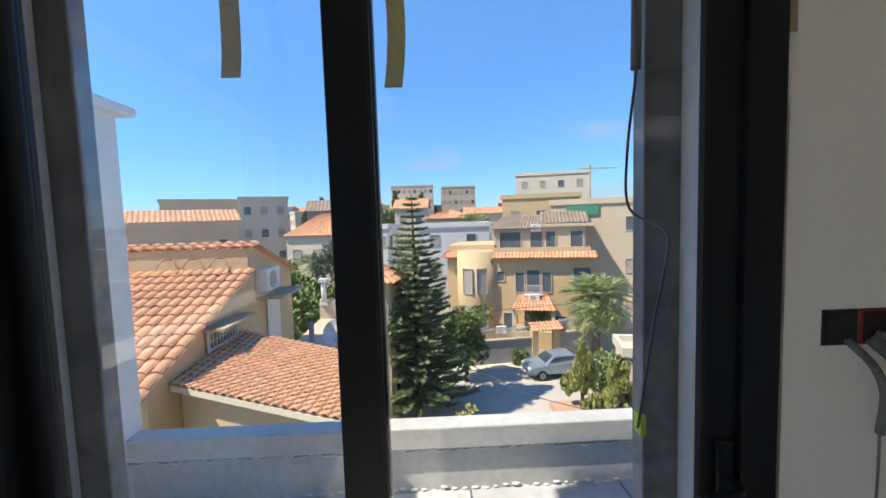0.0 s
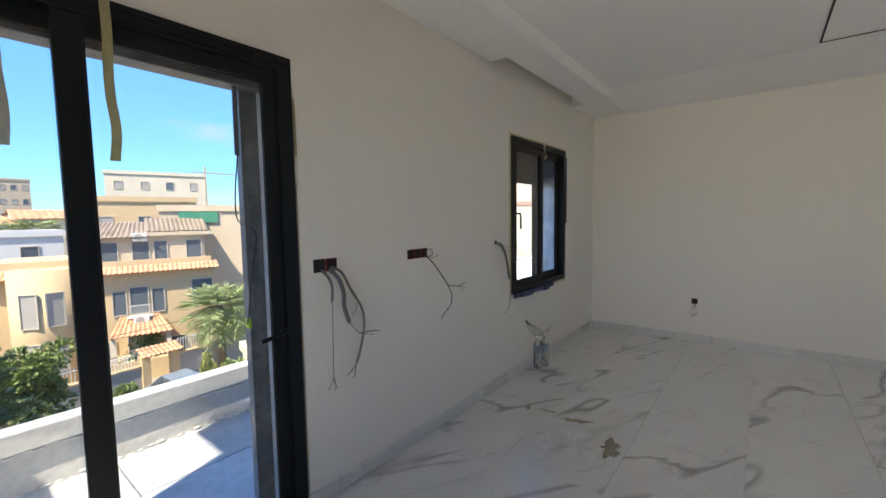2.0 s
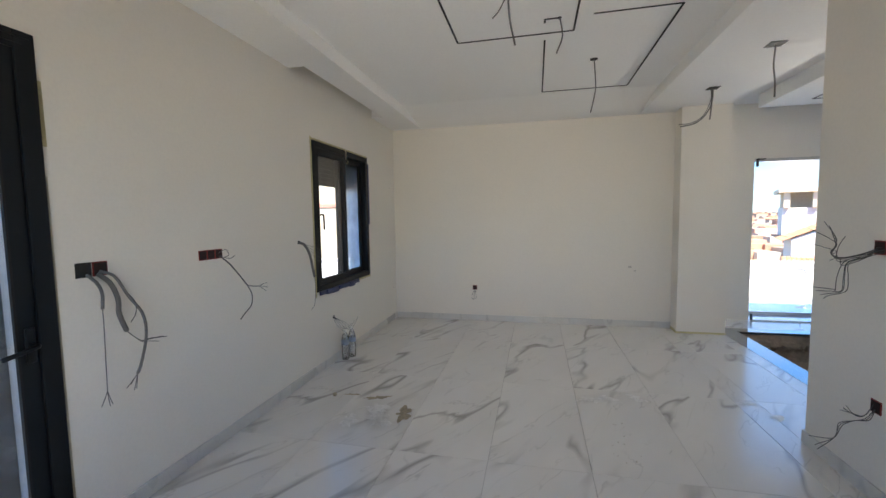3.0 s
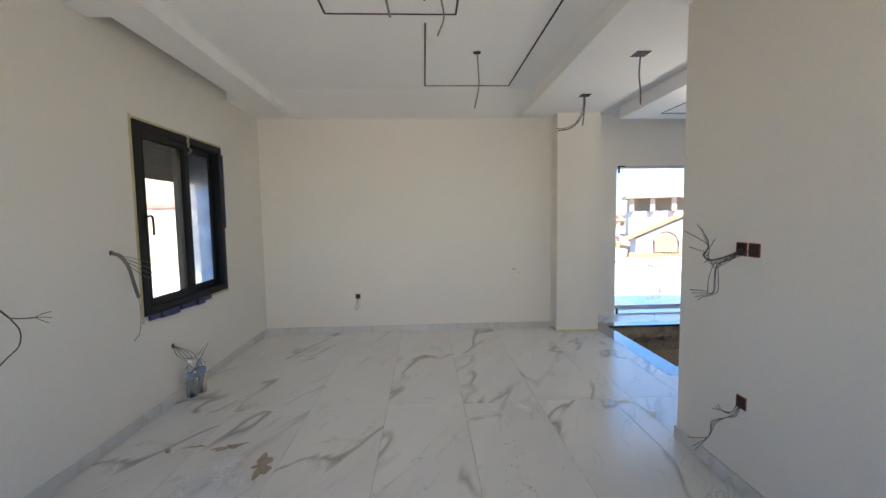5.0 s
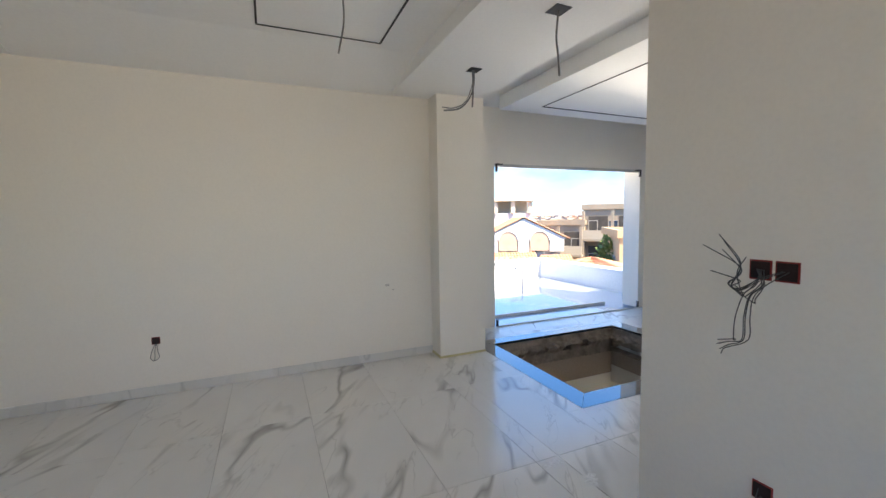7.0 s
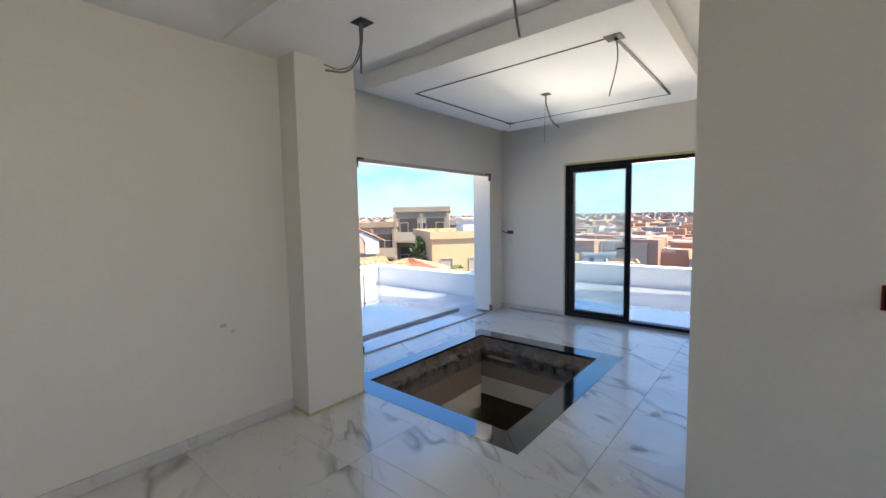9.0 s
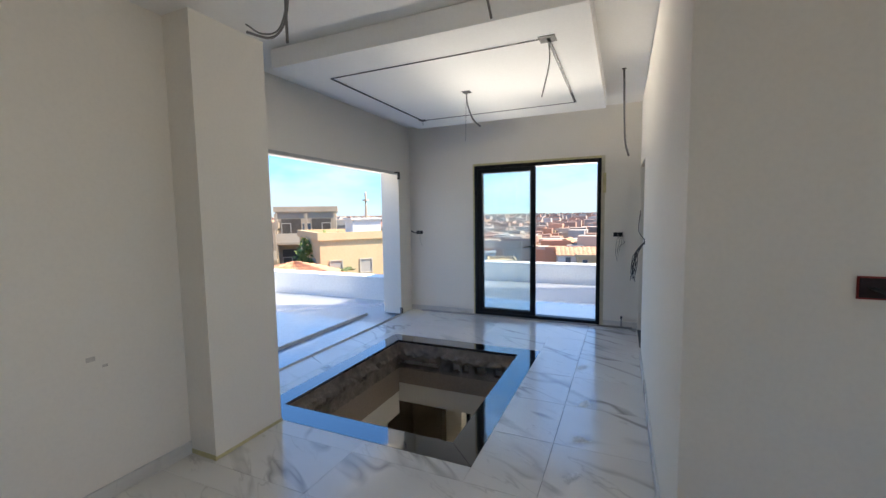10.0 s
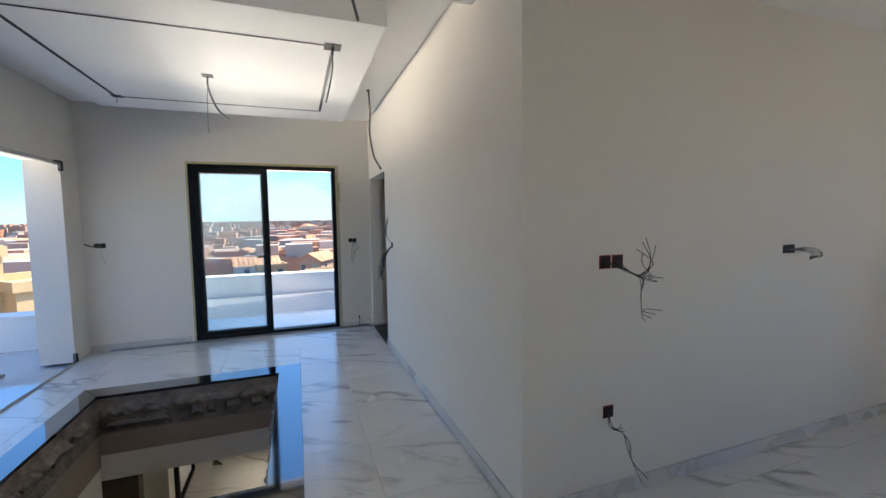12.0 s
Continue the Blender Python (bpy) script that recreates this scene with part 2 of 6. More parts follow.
M["conduit"] = surf("grey_conduit", (0.16, 0.155, 0.15), 0.6, big=(9, 0.1), fine=(90, 0.1), bump=0.05)
M["cable"] = surf("dark_cable", (0.05, 0.048, 0.05), 0.5, big=(9, 0.1), fine=(90, 0.1), bump=0.02)
M["redbox"] = surf("red_plastic", (0.26, 0.018, 0.014), 0.45, big=(9, 0.2), fine=(90, 0.1), bump=0.05)
M["rail"] = surf("shutter_rail_grey", (0.17, 0.18, 0.19), 0.45, big=(5, 0.25), fine=(25, 0.2), bump=0.25, tint=(0.34, 0.35, 0.36))
M["track"] = surf("pale_track", (0.58, 0.57, 0.54), 0.45, big=(5, 0.1), fine=(70, 0.1), bump=0.05)
M["zinc"] = surf("galvanised_track", (0.33, 0.34, 0.35), 0.35, 0.7, big=(5, 0.1), fine=(70, 0.1), bump=0.05)
M["parapet"] = surf("rough_grey_render", (0.50, 0.50, 0.48), 0.9, big=(1.6, 0.14), fine=(22, 0.12), bump=0.35, tint=(0.33, 0.31, 0.28))
M["bead"] = surf("white_mortar", (0.72, 0.72, 0.70), 0.9, big=(6, 0.1), fine=(40, 0.12), bump=0.5)
M["terrazzo"] = surf("terrace_slab", (0.42, 0.44, 0.47), 0.10, big=(0.8, 0.10), fine=(25, 0.06), bump=0.03, tint=(0.34, 0.36, 0.39), per_object=0.05)
M["tile"].node_tree.nodes["Principled BSDF"].inputs["Coat Weight"].default_value = 0.6
M["tile"].node_tree.nodes["Principled BSDF"].inputs["Coat IOR"].default_value = 1.7
M["tile"].node_tree.nodes["Principled BSDF"].inputs["Coat Roughness"].default_value = 0.2
for k in ("granite", "terrazzo"):
    gloss = M[k].node_tree.nodes["Principled BSDF"].inputs
    gloss["Coat Weight"].default_value, gloss["Coat IOR"].default_value, gloss["Coat Roughness"].default_value = 1.0, 1.9, 0.04
M["stain"] = surf("dried_mud", (0.36, 0.31, 0.22), 0.8, big=(8, 0.2), fine=(60, 0.2), bump=0.3)
M["pet"] = glass("bottle_plastic", (0.95, 0.97, 1.0), 0.05)
M["blue"] = surf("blue_film", (0.02, 0.03, 0.12), 0.4, big=(5, 0.1), fine=(50, 0.1))
M["neon"] = surf("yellow_green_sticker", (0.55, 0.75, 0.03), 0.6, big=(5, 0.05), fine=(50, 0.02))
M["slab"] = surf("balcony_slab_stone", (0.50, 0.51, 0.53), 0.6, big=(2.5, 0.16), fine=(18, 0.14), bump=0.2, tint=(0.34, 0.35, 0.36), per_object=0.05)


# ---------- building helpers ----------
BASE = {}


def mesh_of(name, bm, material):
    me = bpy.data.meshes.new(name)
    bm.to_mesh(me)
    bm.free()
    for mt in (material if isinstance(material, (list, tuple)) else [material]):
        me.materials.append(mt)
    return me


def structure(name, bm, material, label, category):
    return tagged(new(name, mesh_of(name, bm, material)), label, category, kind="structure")


def thing(name, at, label, category, group="", kind=""):
    ob = new(name)
    ob.empty_display_size = 0.1
    ob.location = at
    BASE[ob] = Vector(at)
    return tagged(ob, label, category, group, kind)


def solid(name, bm, material, label, category, group="", kind=""):
    """A thing that is one mesh."""
    return tagged(new(name, mesh_of(name, bm, material)), label, category, group, kind)


def part(name, bm, material, parent, label=""):
    """One mesh under a thing or a part; the bmesh is in world places."""
    o = BASE.get(parent, Vector())
    bmesh.ops.translate(bm, vec=-o, verts=bm.verts)
    ob = new(name, mesh_of(name, bm, material))
    ob.parent = parent
    BASE[ob] = o
    return tagged(ob, label)


def add_box(bm, x0, x1, y0, y1, z0, z1, bevel=0.0, mi=0):
    r = bmesh.ops.create_cube(bm, size=1.0, matrix=Matrix.LocRotScale(((x0 + x1) / 2, (y0 + y1) / 2, (z0 + z1) / 2), None, (abs(x1 - x0), abs(y1 - y0), abs(z1 - z0))))
    vs = r["verts"]
    fs = {f for v in vs for f in v.link_faces}
    for f in fs:
        f.material_index = mi
    if bevel:
        es = {e for v in vs for e in v.link_edges}
        bmesh.ops.bevel(bm, geom=list(es), offset=bevel, segments=2, affect="EDGES", profile=0.5)
    return bm


def boxes(*rows, bevel=0.0):
    bm = bmesh.new()
    for r in rows:
        add_box(bm, *r, bevel=bevel)
    return bm


def add_tube(bm, pts, r, seg=8, taper=1.0):
    """A round rod through points."""
    pts = [Vector(p) for p in pts]
    rings = []
    for i, p in enumerate(pts):
        d = (pts[min(i + 1, len(pts) - 1)] - pts[max(i - 1, 0)]).normalized()
        a = d.orthogonal().normalized() if i == 0 else (rings_a - d * rings_a.dot(d)).normalized()
        rings_a = a
        b = d.cross(a)
        rr = r * (1 + (taper - 1) * i / max(1, len(pts) - 1))
        rings.append([bm.verts.new(p + (a * math.cos(2 * math.pi * k / seg) + b * math.sin(2 * math.pi * k / seg)) * rr) for k in range(seg)])
    for q, w in zip(rings, rings[1:]):
        for k in range(seg):
            bm.faces.new((q[k], q[(k + 1) % seg], w[(k + 1) % seg], w[k]))
    bm.faces.new(rings[0][::-1])
    bm.faces.new(rings[-1])
    for f in bm.faces:
        f.smooth = True
    return bm


def curve_pts(*keys, n=6):
    """A smooth line through key points (Catmull-Rom)."""
    k = [Vector(p) for p in keys]
    k = [k[0] * 2 - k[1], *k, k[-1] * 2 - k[-2]]
    out = []
    for i in range(1, len(k) - 2):
        for j in range(n):
            t = j / n
            a, b, c, d = k[i - 1:i + 3]
            out.append(0.5 * ((2 * b) + (c - a) * t + (2 * a - 5 * b + 4 * c - d) * t * t + (3 * b - a - 3 * c + d) * t ** 3))
    out.append(k[-2])
    return out


def ring(axis, u0, u1, z0, z1, w, d0, d1, bevel=0.004):
    """A rectangular frame of bar width w, upright in the plane across axis ('x' or 'y'), from depth d0 to d1."""
    bm = bmesh.new()
    bars = [(u0, u0 + w, z0, z1), (u1 - w, u1, z0, z1), (u0 + w, u1 - w, z0, z0 + w), (u0 + w, u1 - w, z1 - w, z1)]
    for a, b, c, d in bars:
        if axis == "y":
            add_box(bm, a, b, d0, d1, c, d, bevel)
        else:
            add_box(bm, d0, d1, a, b, c, d, bevel)
    return bm


def cut(rects, hole):
    """Rectangles (x0, x1, y0, y1) less a hole."""
    out = []
    for x0, x1, y0, y1 in rects:
        h0, h1, k0, k1 = max(x0, hole[0]), min(x1, hole[1]), max(y0, hole[2]), min(y1, hole[3])
        if h0 >= h1 or k0 >= k1:
            out.append((x0, x1, y0, y1))
            continue
        for r in ((x0, h0, y0, y1), (h1, x1, y0, y1), (h0, h1, y0, k0), (h0, h1, k1, y1)):
            if r[1] - r[0] > 0.004 and r[3] - r[2] > 0.004:
                out.append(r)
    return out


# ---------- the building ----------
YN, XE, XW, YP, XC, XD, YS = 1.852, 5.492, -0.55, -1.704, 2.844, 6.054, -5.72
T = 0.25
ZS, ZT, ZU = 2.636, 2.745, 2.80          # soffit, tray, dining recess
SLAB = 3.05
PIT = (4.013, 5.443, -4.227, -2.45)
RIM = (3.817, 5.605, -4.428, -2.256)

north = boxes(
    (XW - T, -0.15, YN, YN + T, 0, SLAB), (1.288, 3.335, YN, YN + T, 0, SLAB), (4.545, XE + T, YN, YN + T, 0, SLAB),
    (-0.15, 1.288, YN, YN + T, 2.15, SLAB), (3.335, 4.545, YN, YN + T, 0, 0.745), (3.335, 4.545, YN, YN + T, 2.125, SLAB))
structure("wall_north", north, M["wall"], "off-white painted plaster wall with door and window openings", "wall")
structure("wall_east", boxes((XE, XE + T, -1.728, YN, 0, SLAB)), M["wall"], "plain off-white painted end wall of the hall", "wall")
structure("column", boxes((5.266, XD + 0.30, -2.245, -1.728, 0, SLAB)), M["wall"], "white painted square column with unfinished foot", "column")
structure("wall_terrace_side", boxes((XD, XD + 0.30, -2.832, -2.245, 0, SLAB), (XD, XD + 0.30, YS - T, -5.375, 0, SLAB), (XD, XD + 0.30, -5.375, -2.832, 2.104, SLAB)),
          M["wall"], "white wall with a wide unglazed terrace opening", "wall")
structure("wall_south", boxes((XC - 0.144, 3.272, YS - T, YS, 0, SLAB), (5.017, XD, YS - T, YS, 0, SLAB), (3.272, 5.017, YS - T, YS, 2.175, SLAB)),
          M["wall"], "off-white wall round a sliding terrace door", "wall")
structure("wall_corridor", boxes((XC - 0.144, XC, -4.68, YP - 0.15, 0, SLAB), (XC - 0.144, XC, YS, -5.66, 0, SLAB), (XC - 0.144, XC, -5.66, -4.68, 2.01, SLAB)),
          M["wall"], "white side wall with a door opening near its end", "wall")
structure("wall_partition", boxes((XW, XC, YP - 0.15, YP, 0, SLAB)), M["wall"], "off-white partition wall with open socket boxes", "wall")
# the opening in this unseen wall is added to let light into the hall
structure("wall_west", boxes((XW - T, XW, YS - T, -0.65, 0, SLAB), (XW - T, XW, 1.15, YN, 0, SLAB), (XW - T, XW, -0.65, 1.15, 0, 0.9), (XW - T, XW, -0.65, 1.15, 2.2, SLAB)), M["wall"], "plain off-white wall closing the hall, its window opening added for light", "wall")
structure("wall_side_room", boxes((XW, XC - 0.144, YS - T, YS, 0, SLAB)), M["wall"], "plain wall of the dark side room", "wall")

# ceilings: soffits all round, a raised tray over the hall, a lower island over the stairwell
ceil = boxes(
    (XW, XE, 1.445, 1.715, ZS, SLAB), (XW, 3.04, 1.715, YN, ZS, SLAB), (4.75, XE, 1.715, YN, ZS, SLAB), (3.04, 4.75, 1.715, YN, 2.86, SLAB),
    (XW, 0.1, -1.33, 1.445, ZS, SLAB),
    (XW, XC, YP, -1.33, ZS, SLAB), (XC, XE, -1.728, -1.33, ZS, SLAB), (XC, 5.266, -2.235, -1.728, ZS, SLAB),
    (0.1, XE, -1.33, 1.445, ZT, SLAB),
    (XC, XD, YS, -2.245, ZU, SLAB),
    (XW, XC - 0.144, YS, YP - 0.15, 2.7, SLAB))
cove = [[ceil.verts.new((x, y, z)) for x, z in ((XE, ZS - 0.004), (5.30, ZS + 0.022), (5.05, ZS + 0.066), (4.72, ZT + 0.002), (XE, ZT + 0.002))] for y in (-1.331, 1.446)]
ceil.faces.new(cove[0]), ceil.faces.new(cove[1][::-1])
for k in range(5):
    ceil.faces.new((cove[0][k], cove[1][k], cove[1][(k + 1) % 5], cove[0][(k + 1) % 5]))
structure("ceiling", ceil, M["ceil"], "white plasterboard ceiling with soffit, tray and dropped beam", "ceiling")
structure("ceiling_island", boxes((3.23, 5.615, -5.188, -2.648, 2.645, ZU - 0.004), bevel=0.003), M["ceil"], "dropped white plasterboard ceiling panel with light slots", "ceiling")
# the unseen north overhang is added; its depth sets the balcony's shadow edge
roof = boxes((XW - T - 0.02, XE + T + 0.3, YP, 2.5, SLAB, SLAB + 0.25), (XW - T - 0.02, XD + 0.32, YS - T - 0.02, YP, SLAB, SLAB + 0.25))
# unseen walls on the roof edge, added to lengthen the shadow on the terraces
attic = boxes((XW - T, XW, YS - T, 1.6, SLAB + 0.25, 3.6), (XW, XD + 0.3, YS - T, YS, SLAB + 0.25, 3.45))
structure("roof_parapet", attic, M["outwall"], "plain white unseen roof-edge wall added to lengthen the house's shadow", "parapet")
structure("roof_slab", roof, M["outwall"], "flat concrete roof slab over the rooms, overhang added to shade the balcony", "roof")

# screed under the tiles, open over the stairwell
bed = bmesh.new()
for r in cut([(XW, XE + 0.3, YP, YN + T), (XW, XD, YS - T, YP)], (PIT[0] - 0.07, PIT[1] + 0.07, PIT[2] - 0.07, PIT[3] + 0.07)):
    add_box(bed, *r, -0.30, -0.014)
structure("floor", bed, M["grout"], "grey screed and grout under marble tiles", "floor")
FLOOR = bpy.data.objects["floor"]
skirt = [(XW, -0.15, YN - 0.012, YN), (1.288, XE - 0.012, YN - 0.012, YN), (XE - 0.012, XE, -1.728, YN),
         (XC, XC + 0.012, -4.68, YP), (XW, XC + 0.012, YP, YP + 0.012), (XW, XW + 0.012, YP + 0.012, YN - 0.012),
         (XC, 3.25, YS, YS + 0.012), (5.04, XD, YS, YS + 0.012)]
for r in skirt:
    structure("baseboard", boxes((*r, 0.0, 0.078), bevel=0.002), M["base"], "veined pale marble skirting strip", "baseboard")


def sliding_door(name, axis, u0, u1, ua, ub, zt, d, out, label, bar=0.07):
    """Two-leaf aluminium slider in a wall across y. d: inner face; out: which way is outside (+1 or -1)."""
    t = thing(name, ((u0 + u1) / 2, d, 0.0), label, "sliding door", kind="structure")
    fr = ring("y", u0, u1, 0.005, zt, bar, d - 0.012 * out, d + 0.11 * out)
    for k in (0.02, 0.045):
        add_box(fr, u0 + k, u1 - k, d - 0.018 * out, d - 0.010 * out, zt - k - 0.006, zt - k, 0)
    part("outer_frame", fr, M["alu"], t)
    return t


def leaf(t, u0, u1, z0, z1, d0, d1, bar=0.065, pane="glass"):
    s = part("sash", ring("y", u0, u1, z0, z1, bar, d0, d1), M["alu"], t)
    m = (d0 + d1) / 2
    g = part("pane", boxes((u0 + bar - 0.008, u1 - bar + 0.008, m - 0.003, m + 0.003, z0 + bar - 0.008, z1 - bar + 0.008)), M[pane], s, "clear window glass")
    g.visible_shadow = False
    part("gasket", ring("y", u0 + bar - 0.004, u1 - bar + 0.004, z0 + bar - 0.004, z1 - bar + 0.004, 0.008, d0 - 0.002 * (1 if d0 < d1 else -1), m, 0), M["rubber"], s)
    return s


def lever(parent, x, y, z, out, side):
    """A lever handle on its rose. out: which way the room lies along y; side: which way the lever points along x."""
    bm = boxes((x - 0.016, x + 0.016, y, y + 0.012 * out, z - 0.07, z + 0.07), bevel=0.004)
    add_tube(bm, curve_pts((x, y + 0.008 * out, z), (x, y + 0.045 * out, z), (x + 0.03 * side, y + 0.058 * out, z - 0.004), (x + 0.12 * side, y + 0.058 * out, z - 0.018)), 0.010)
    part("handle", bm, M["alu"], parent, "black lever handle")


# balcony door
d1 = sliding_door("door_1", "y", -0.15, 1.288, 0, 0, 2.15, YN, 1, "dark anthracite aluminium sliding balcony door, shut")
s1 = leaf(d1, -0.12, 0.577, 0.04, 2.095, YN + 0.030, YN + 0.056, 0.075)
s2 = leaf(d1, 0.495, 1.228, 0.04, 2.095, YN + 0.000, YN + 0.026, 0.075)
lever(s2, 1.19, YN, 0.93, -1, -1)
# white reveal and the grey shutter rails outside the glass
for x0, x1 in ((-0.15, -0.125), (1.217, 1.288)):
    structure("trim", boxes((x0, x1, YN + 0.112, YN + 0.178, 0, 2.02), bevel=0.002), M["outwall"], "white rendered door reveal", "reveal")
for x0, x1 in ((-0.15, -0.062), (1.137, 1.288)):
    structure("trim", boxes((x0, x1, YN + 0.18, YN + 0.23, 0, 2.02), bevel=0.004), M["rail"], "dusty grey roller shutter guide rail", "shutter rail")
structure("trim", boxes((-0.15, 1.288, YN + 0.13, YN + 0.23, 2.022, 2.148), bevel=0.004), M["rail"], "grey roller shutter box edge over the door", "shutter box")
# terrace door, both leaves at one side
d2 = sliding_door("door_2", "y", 3.292, 4.997, 0, 0, 2.16, YS, -1, "dark anthracite aluminium sliding terrace door, half open", 0.05)
s3 = leaf(d2, 4.125, 4.95, 0.04, 2.115, YS - 0.045, YS - 0.004, 0.06, "dusty")
s4 = leaf(d2, 4.15, 4.95, 0.04, 2.115, YS - 0.095, YS - 0.052, 0.06, "dusty")
lever(s3, 4.155, YS - 0.004, 1.03, 1, 1)
# window
w1 = thing("window_1", (3.94, YN, 0.745), "dark aluminium sliding window with masking tape round it", "window", kind="structure")
part("window_frame", ring("y", 3.337, 4.543, 0.747, 2.123, 0.055, YN - 0.012, YN + 0.11), M["alu"], w1)
s5 = leaf(w1, 3.39, 4.01, 0.80, 2.07, YN + 0.004, YN + 0.045, 0.055)
s6 = leaf(w1, 3.92, 4.49, 0.80, 2.07, YN + 0.052, YN + 0.094, 0.055, "foggy")
hb = boxes((3.41, 3.43, YN - 0.008, YN + 0.004, 1.33, 1.47), bevel=0.003)
add_tube(hb, curve_pts((3.42, YN - 0.005, 1.45), (3.42, YN - 0.045, 1.455), (3.425, YN - 0.05, 1.40), (3.425, YN - 0.05, 1.32)), 0.008)
part("handle", hb, M["alu"], s5, "black window handle")
sh = bmesh.new()
for k in range(9):
    add_box(sh, 3.36, 4.52, YN + 0.15, YN + 0.165, 1.752 + k * 0.042, 1.7925 + k * 0.042, 0.002)
part("roller_shutter", sh, surf("dark_shutter_slats", (0.045, 0.045, 0.043), 0.6, big=(3, 0.1), fine=(60, 0.05), bump=0.02), w1, "dark grey slatted roller shutter, a quarter lowered")


# ---------- stairwell and the storey below ----------
def rough_slab_edge(p0, p1, inward, name, label, hollows=(), seed=0.0):
    """Broken edge of a hollow-block floor: screed above, ragged concrete, then the blocks with their open cells.
    hollows: (distance along, depth below the floor, width, height) of each open cell."""
    bm = bmesh.new()
    p0, p1, inward = Vector(p0), Vector(p1), Vector(inward)
    span = (p1 - p0).length
    n, m = int(span / 0.0125), 26
    grid = []
    for j in range(m + 1):
        row = []
        for i in range(n + 1):
            w, z = span * i / n, -0.026 - 0.31 * j / m
            p = p0 + (p1 - p0) * (i / n)
            q = Vector((w + seed, z * 1.3, seed))
            lump = max(0.0, 1 - abs(z + 0.15) / 0.075)              # the ragged pour
            r = noise.noise(q * 4) * 0.010 + noise.noise(q * 23) * 0.008 + lump * (0.018 + 0.055 * abs(noise.noise(q * 7)) + 0.030 * noise.noise(q * 19))
            if z > -0.10:
                r *= 0.4
            for hw, hz, ww_, hh in hollows:
                edge = max(abs(w - hw) / (ww_ / 2), abs(z + hz) / (hh / 2)) + 0.25 * noise.noise(q * 30)
                if edge < 1.0:
                    r = -0.16
            row.append(bm.verts.new(p + Vector((0, 0, z)) + inward * r))
        grid.append(row)
    for j in range(m):
        for i in range(n):
            bm.faces.new((grid[j][i], grid[j + 1][i], grid[j + 1][i + 1], grid[j][i + 1]))
    return structure(name, bm, M["concrete"], label, "slab edge")


x0, x1, y0, y1 = PIT
rough_slab_edge((x1, y0, 0), (x0, y0, 0), (0, 1, 0), "slab_edge", "broken grey concrete slab edge with hollow blocks",
                ((0.27, 0.275, 0.46, 0.075), (0.72, 0.245, 0.10, 0.085), (0.84, 0.24, 0.055, 0.085), (1.02, 0.24, 0.12, 0.085), (1.22, 0.24, 0.09, 0.085), (1.31, 0.22, 0.025, 0.035)))
rough_slab_edge((x1, y1, 0), (x1, y0, 0), (-1, 0, 0), "slab_edge", "rough grey concrete slab edge with torn pockets",
                ((1.30, 0.16, 0.09, 0.06), (1.02, 0.18, 0.11, 0.05), (0.70, 0.17, 0.06, 0.05), (0.35, 0.19, 0.08, 0.04)), 3.7)
rough_slab_edge((x0, y0, 0), (x0, y1, 0), (1, 0, 0), "slab_edge", "rough grey concrete slab edge", (), 7.1)
rough_slab_edge((x0, y1, 0), (x1, y1, 0), (0, -1, 0), "slab_edge", "rough grey concrete slab edge", (), 11.9)
# beams below the slab, plastered
structure("stairwell_beam", boxes((x0 - 0.02, x1 + 0.02, y0 - 0.2, y0 - 0.004, -0.52, -0.33), (x1 + 0.004, x1 + 0.2, y0, y1, -0.62, -0.33), (x0 - 0.2, x0 - 0.004, y0, y1, -0.62, -0.33), (x0, x1, y1 + 0.004, y1 + 0.2, -0.62, -0.33)),
          M["plaster"], "brown bare plaster on the beams below the slab", "beam")
structure("stairwell_beam_lower", boxes((x0 - 0.02, x1 + 0.02, y0 - 0.2, y0 - 0.012, -0.75, -0.52), (x1 + 0.012, x1 + 0.2, y0, y1, -0.9, -0.62)), M["wall"], "pale plastered beam face over the lower room", "beam")
LZ = -3.02
structure("lower_walls", boxes((5.75, 7.6, -7.2, -7.0, LZ, -0.3), (5.75, 5.95, -8.9, -7.2, LZ, -0.3), (1.2, 5.95, -9.1, -8.9, LZ, -0.3), (7.4, 7.6, -7.0, -1.0, LZ, -0.3), (1.2, 1.4, -8.9, -1.0, LZ, -0.3), (1.2, 7.6, -1.0, -0.8, LZ, -0.3)), M["wall"], "off-white walls of the storey below", "wall")
structure("lower_ceiling", boxes((1.4, x0 - 0.2, -8.9, -1.0, -0.62, -0.31), (x1 + 0.2, 7.4, -8.9, -1.0, -0.62, -0.31), (x0 - 0.2, x1 + 0.2, -8.9, y0 - 0.2, -0.75, -0.31), (x0 - 0.2, x1 + 0.2, y1 + 0.2, -1.0, -0.62, -0.31)), M["ceil"], "white ceiling of the storey below", "ceiling")
structure("lower_floor", boxes((1.2, 7.6, -9.1, -0.8, LZ - 0.2, LZ)), M["tile"], "white marble floor of the storey below", "floor")
cup = thing("built_in_cupboard", (6.65, -6.9, LZ), "tall dark brown built-in cupboard in the room below", "cupboard")
part("body", boxes((6.06, 7.26, -6.99, -6.80, LZ, -1.0), bevel=0.004), M["brown"], cup)
for k in range(2):
    part("door", boxes((6.09 + k * 0.59, 6.64 + k * 0.59, -6.80, -6.78, LZ + 0.08, -1.04), bevel=0.004), M["brown"], cup)
lw = thing("window_2", (5.73, -7.75, LZ), "black framed glazed door in the room below", "window", kind="structure")
part("window_frame", ring("x", -8.25, -7.25, LZ + 0.02, -0.9, 0.06, 5.68, 5.745), M["alu"], lw)
part("blind", boxes((5.725, 5.74, -8.18, -7.32, LZ + 0.1, -0.98)), M["ceil"], lw, "white slatted blind")


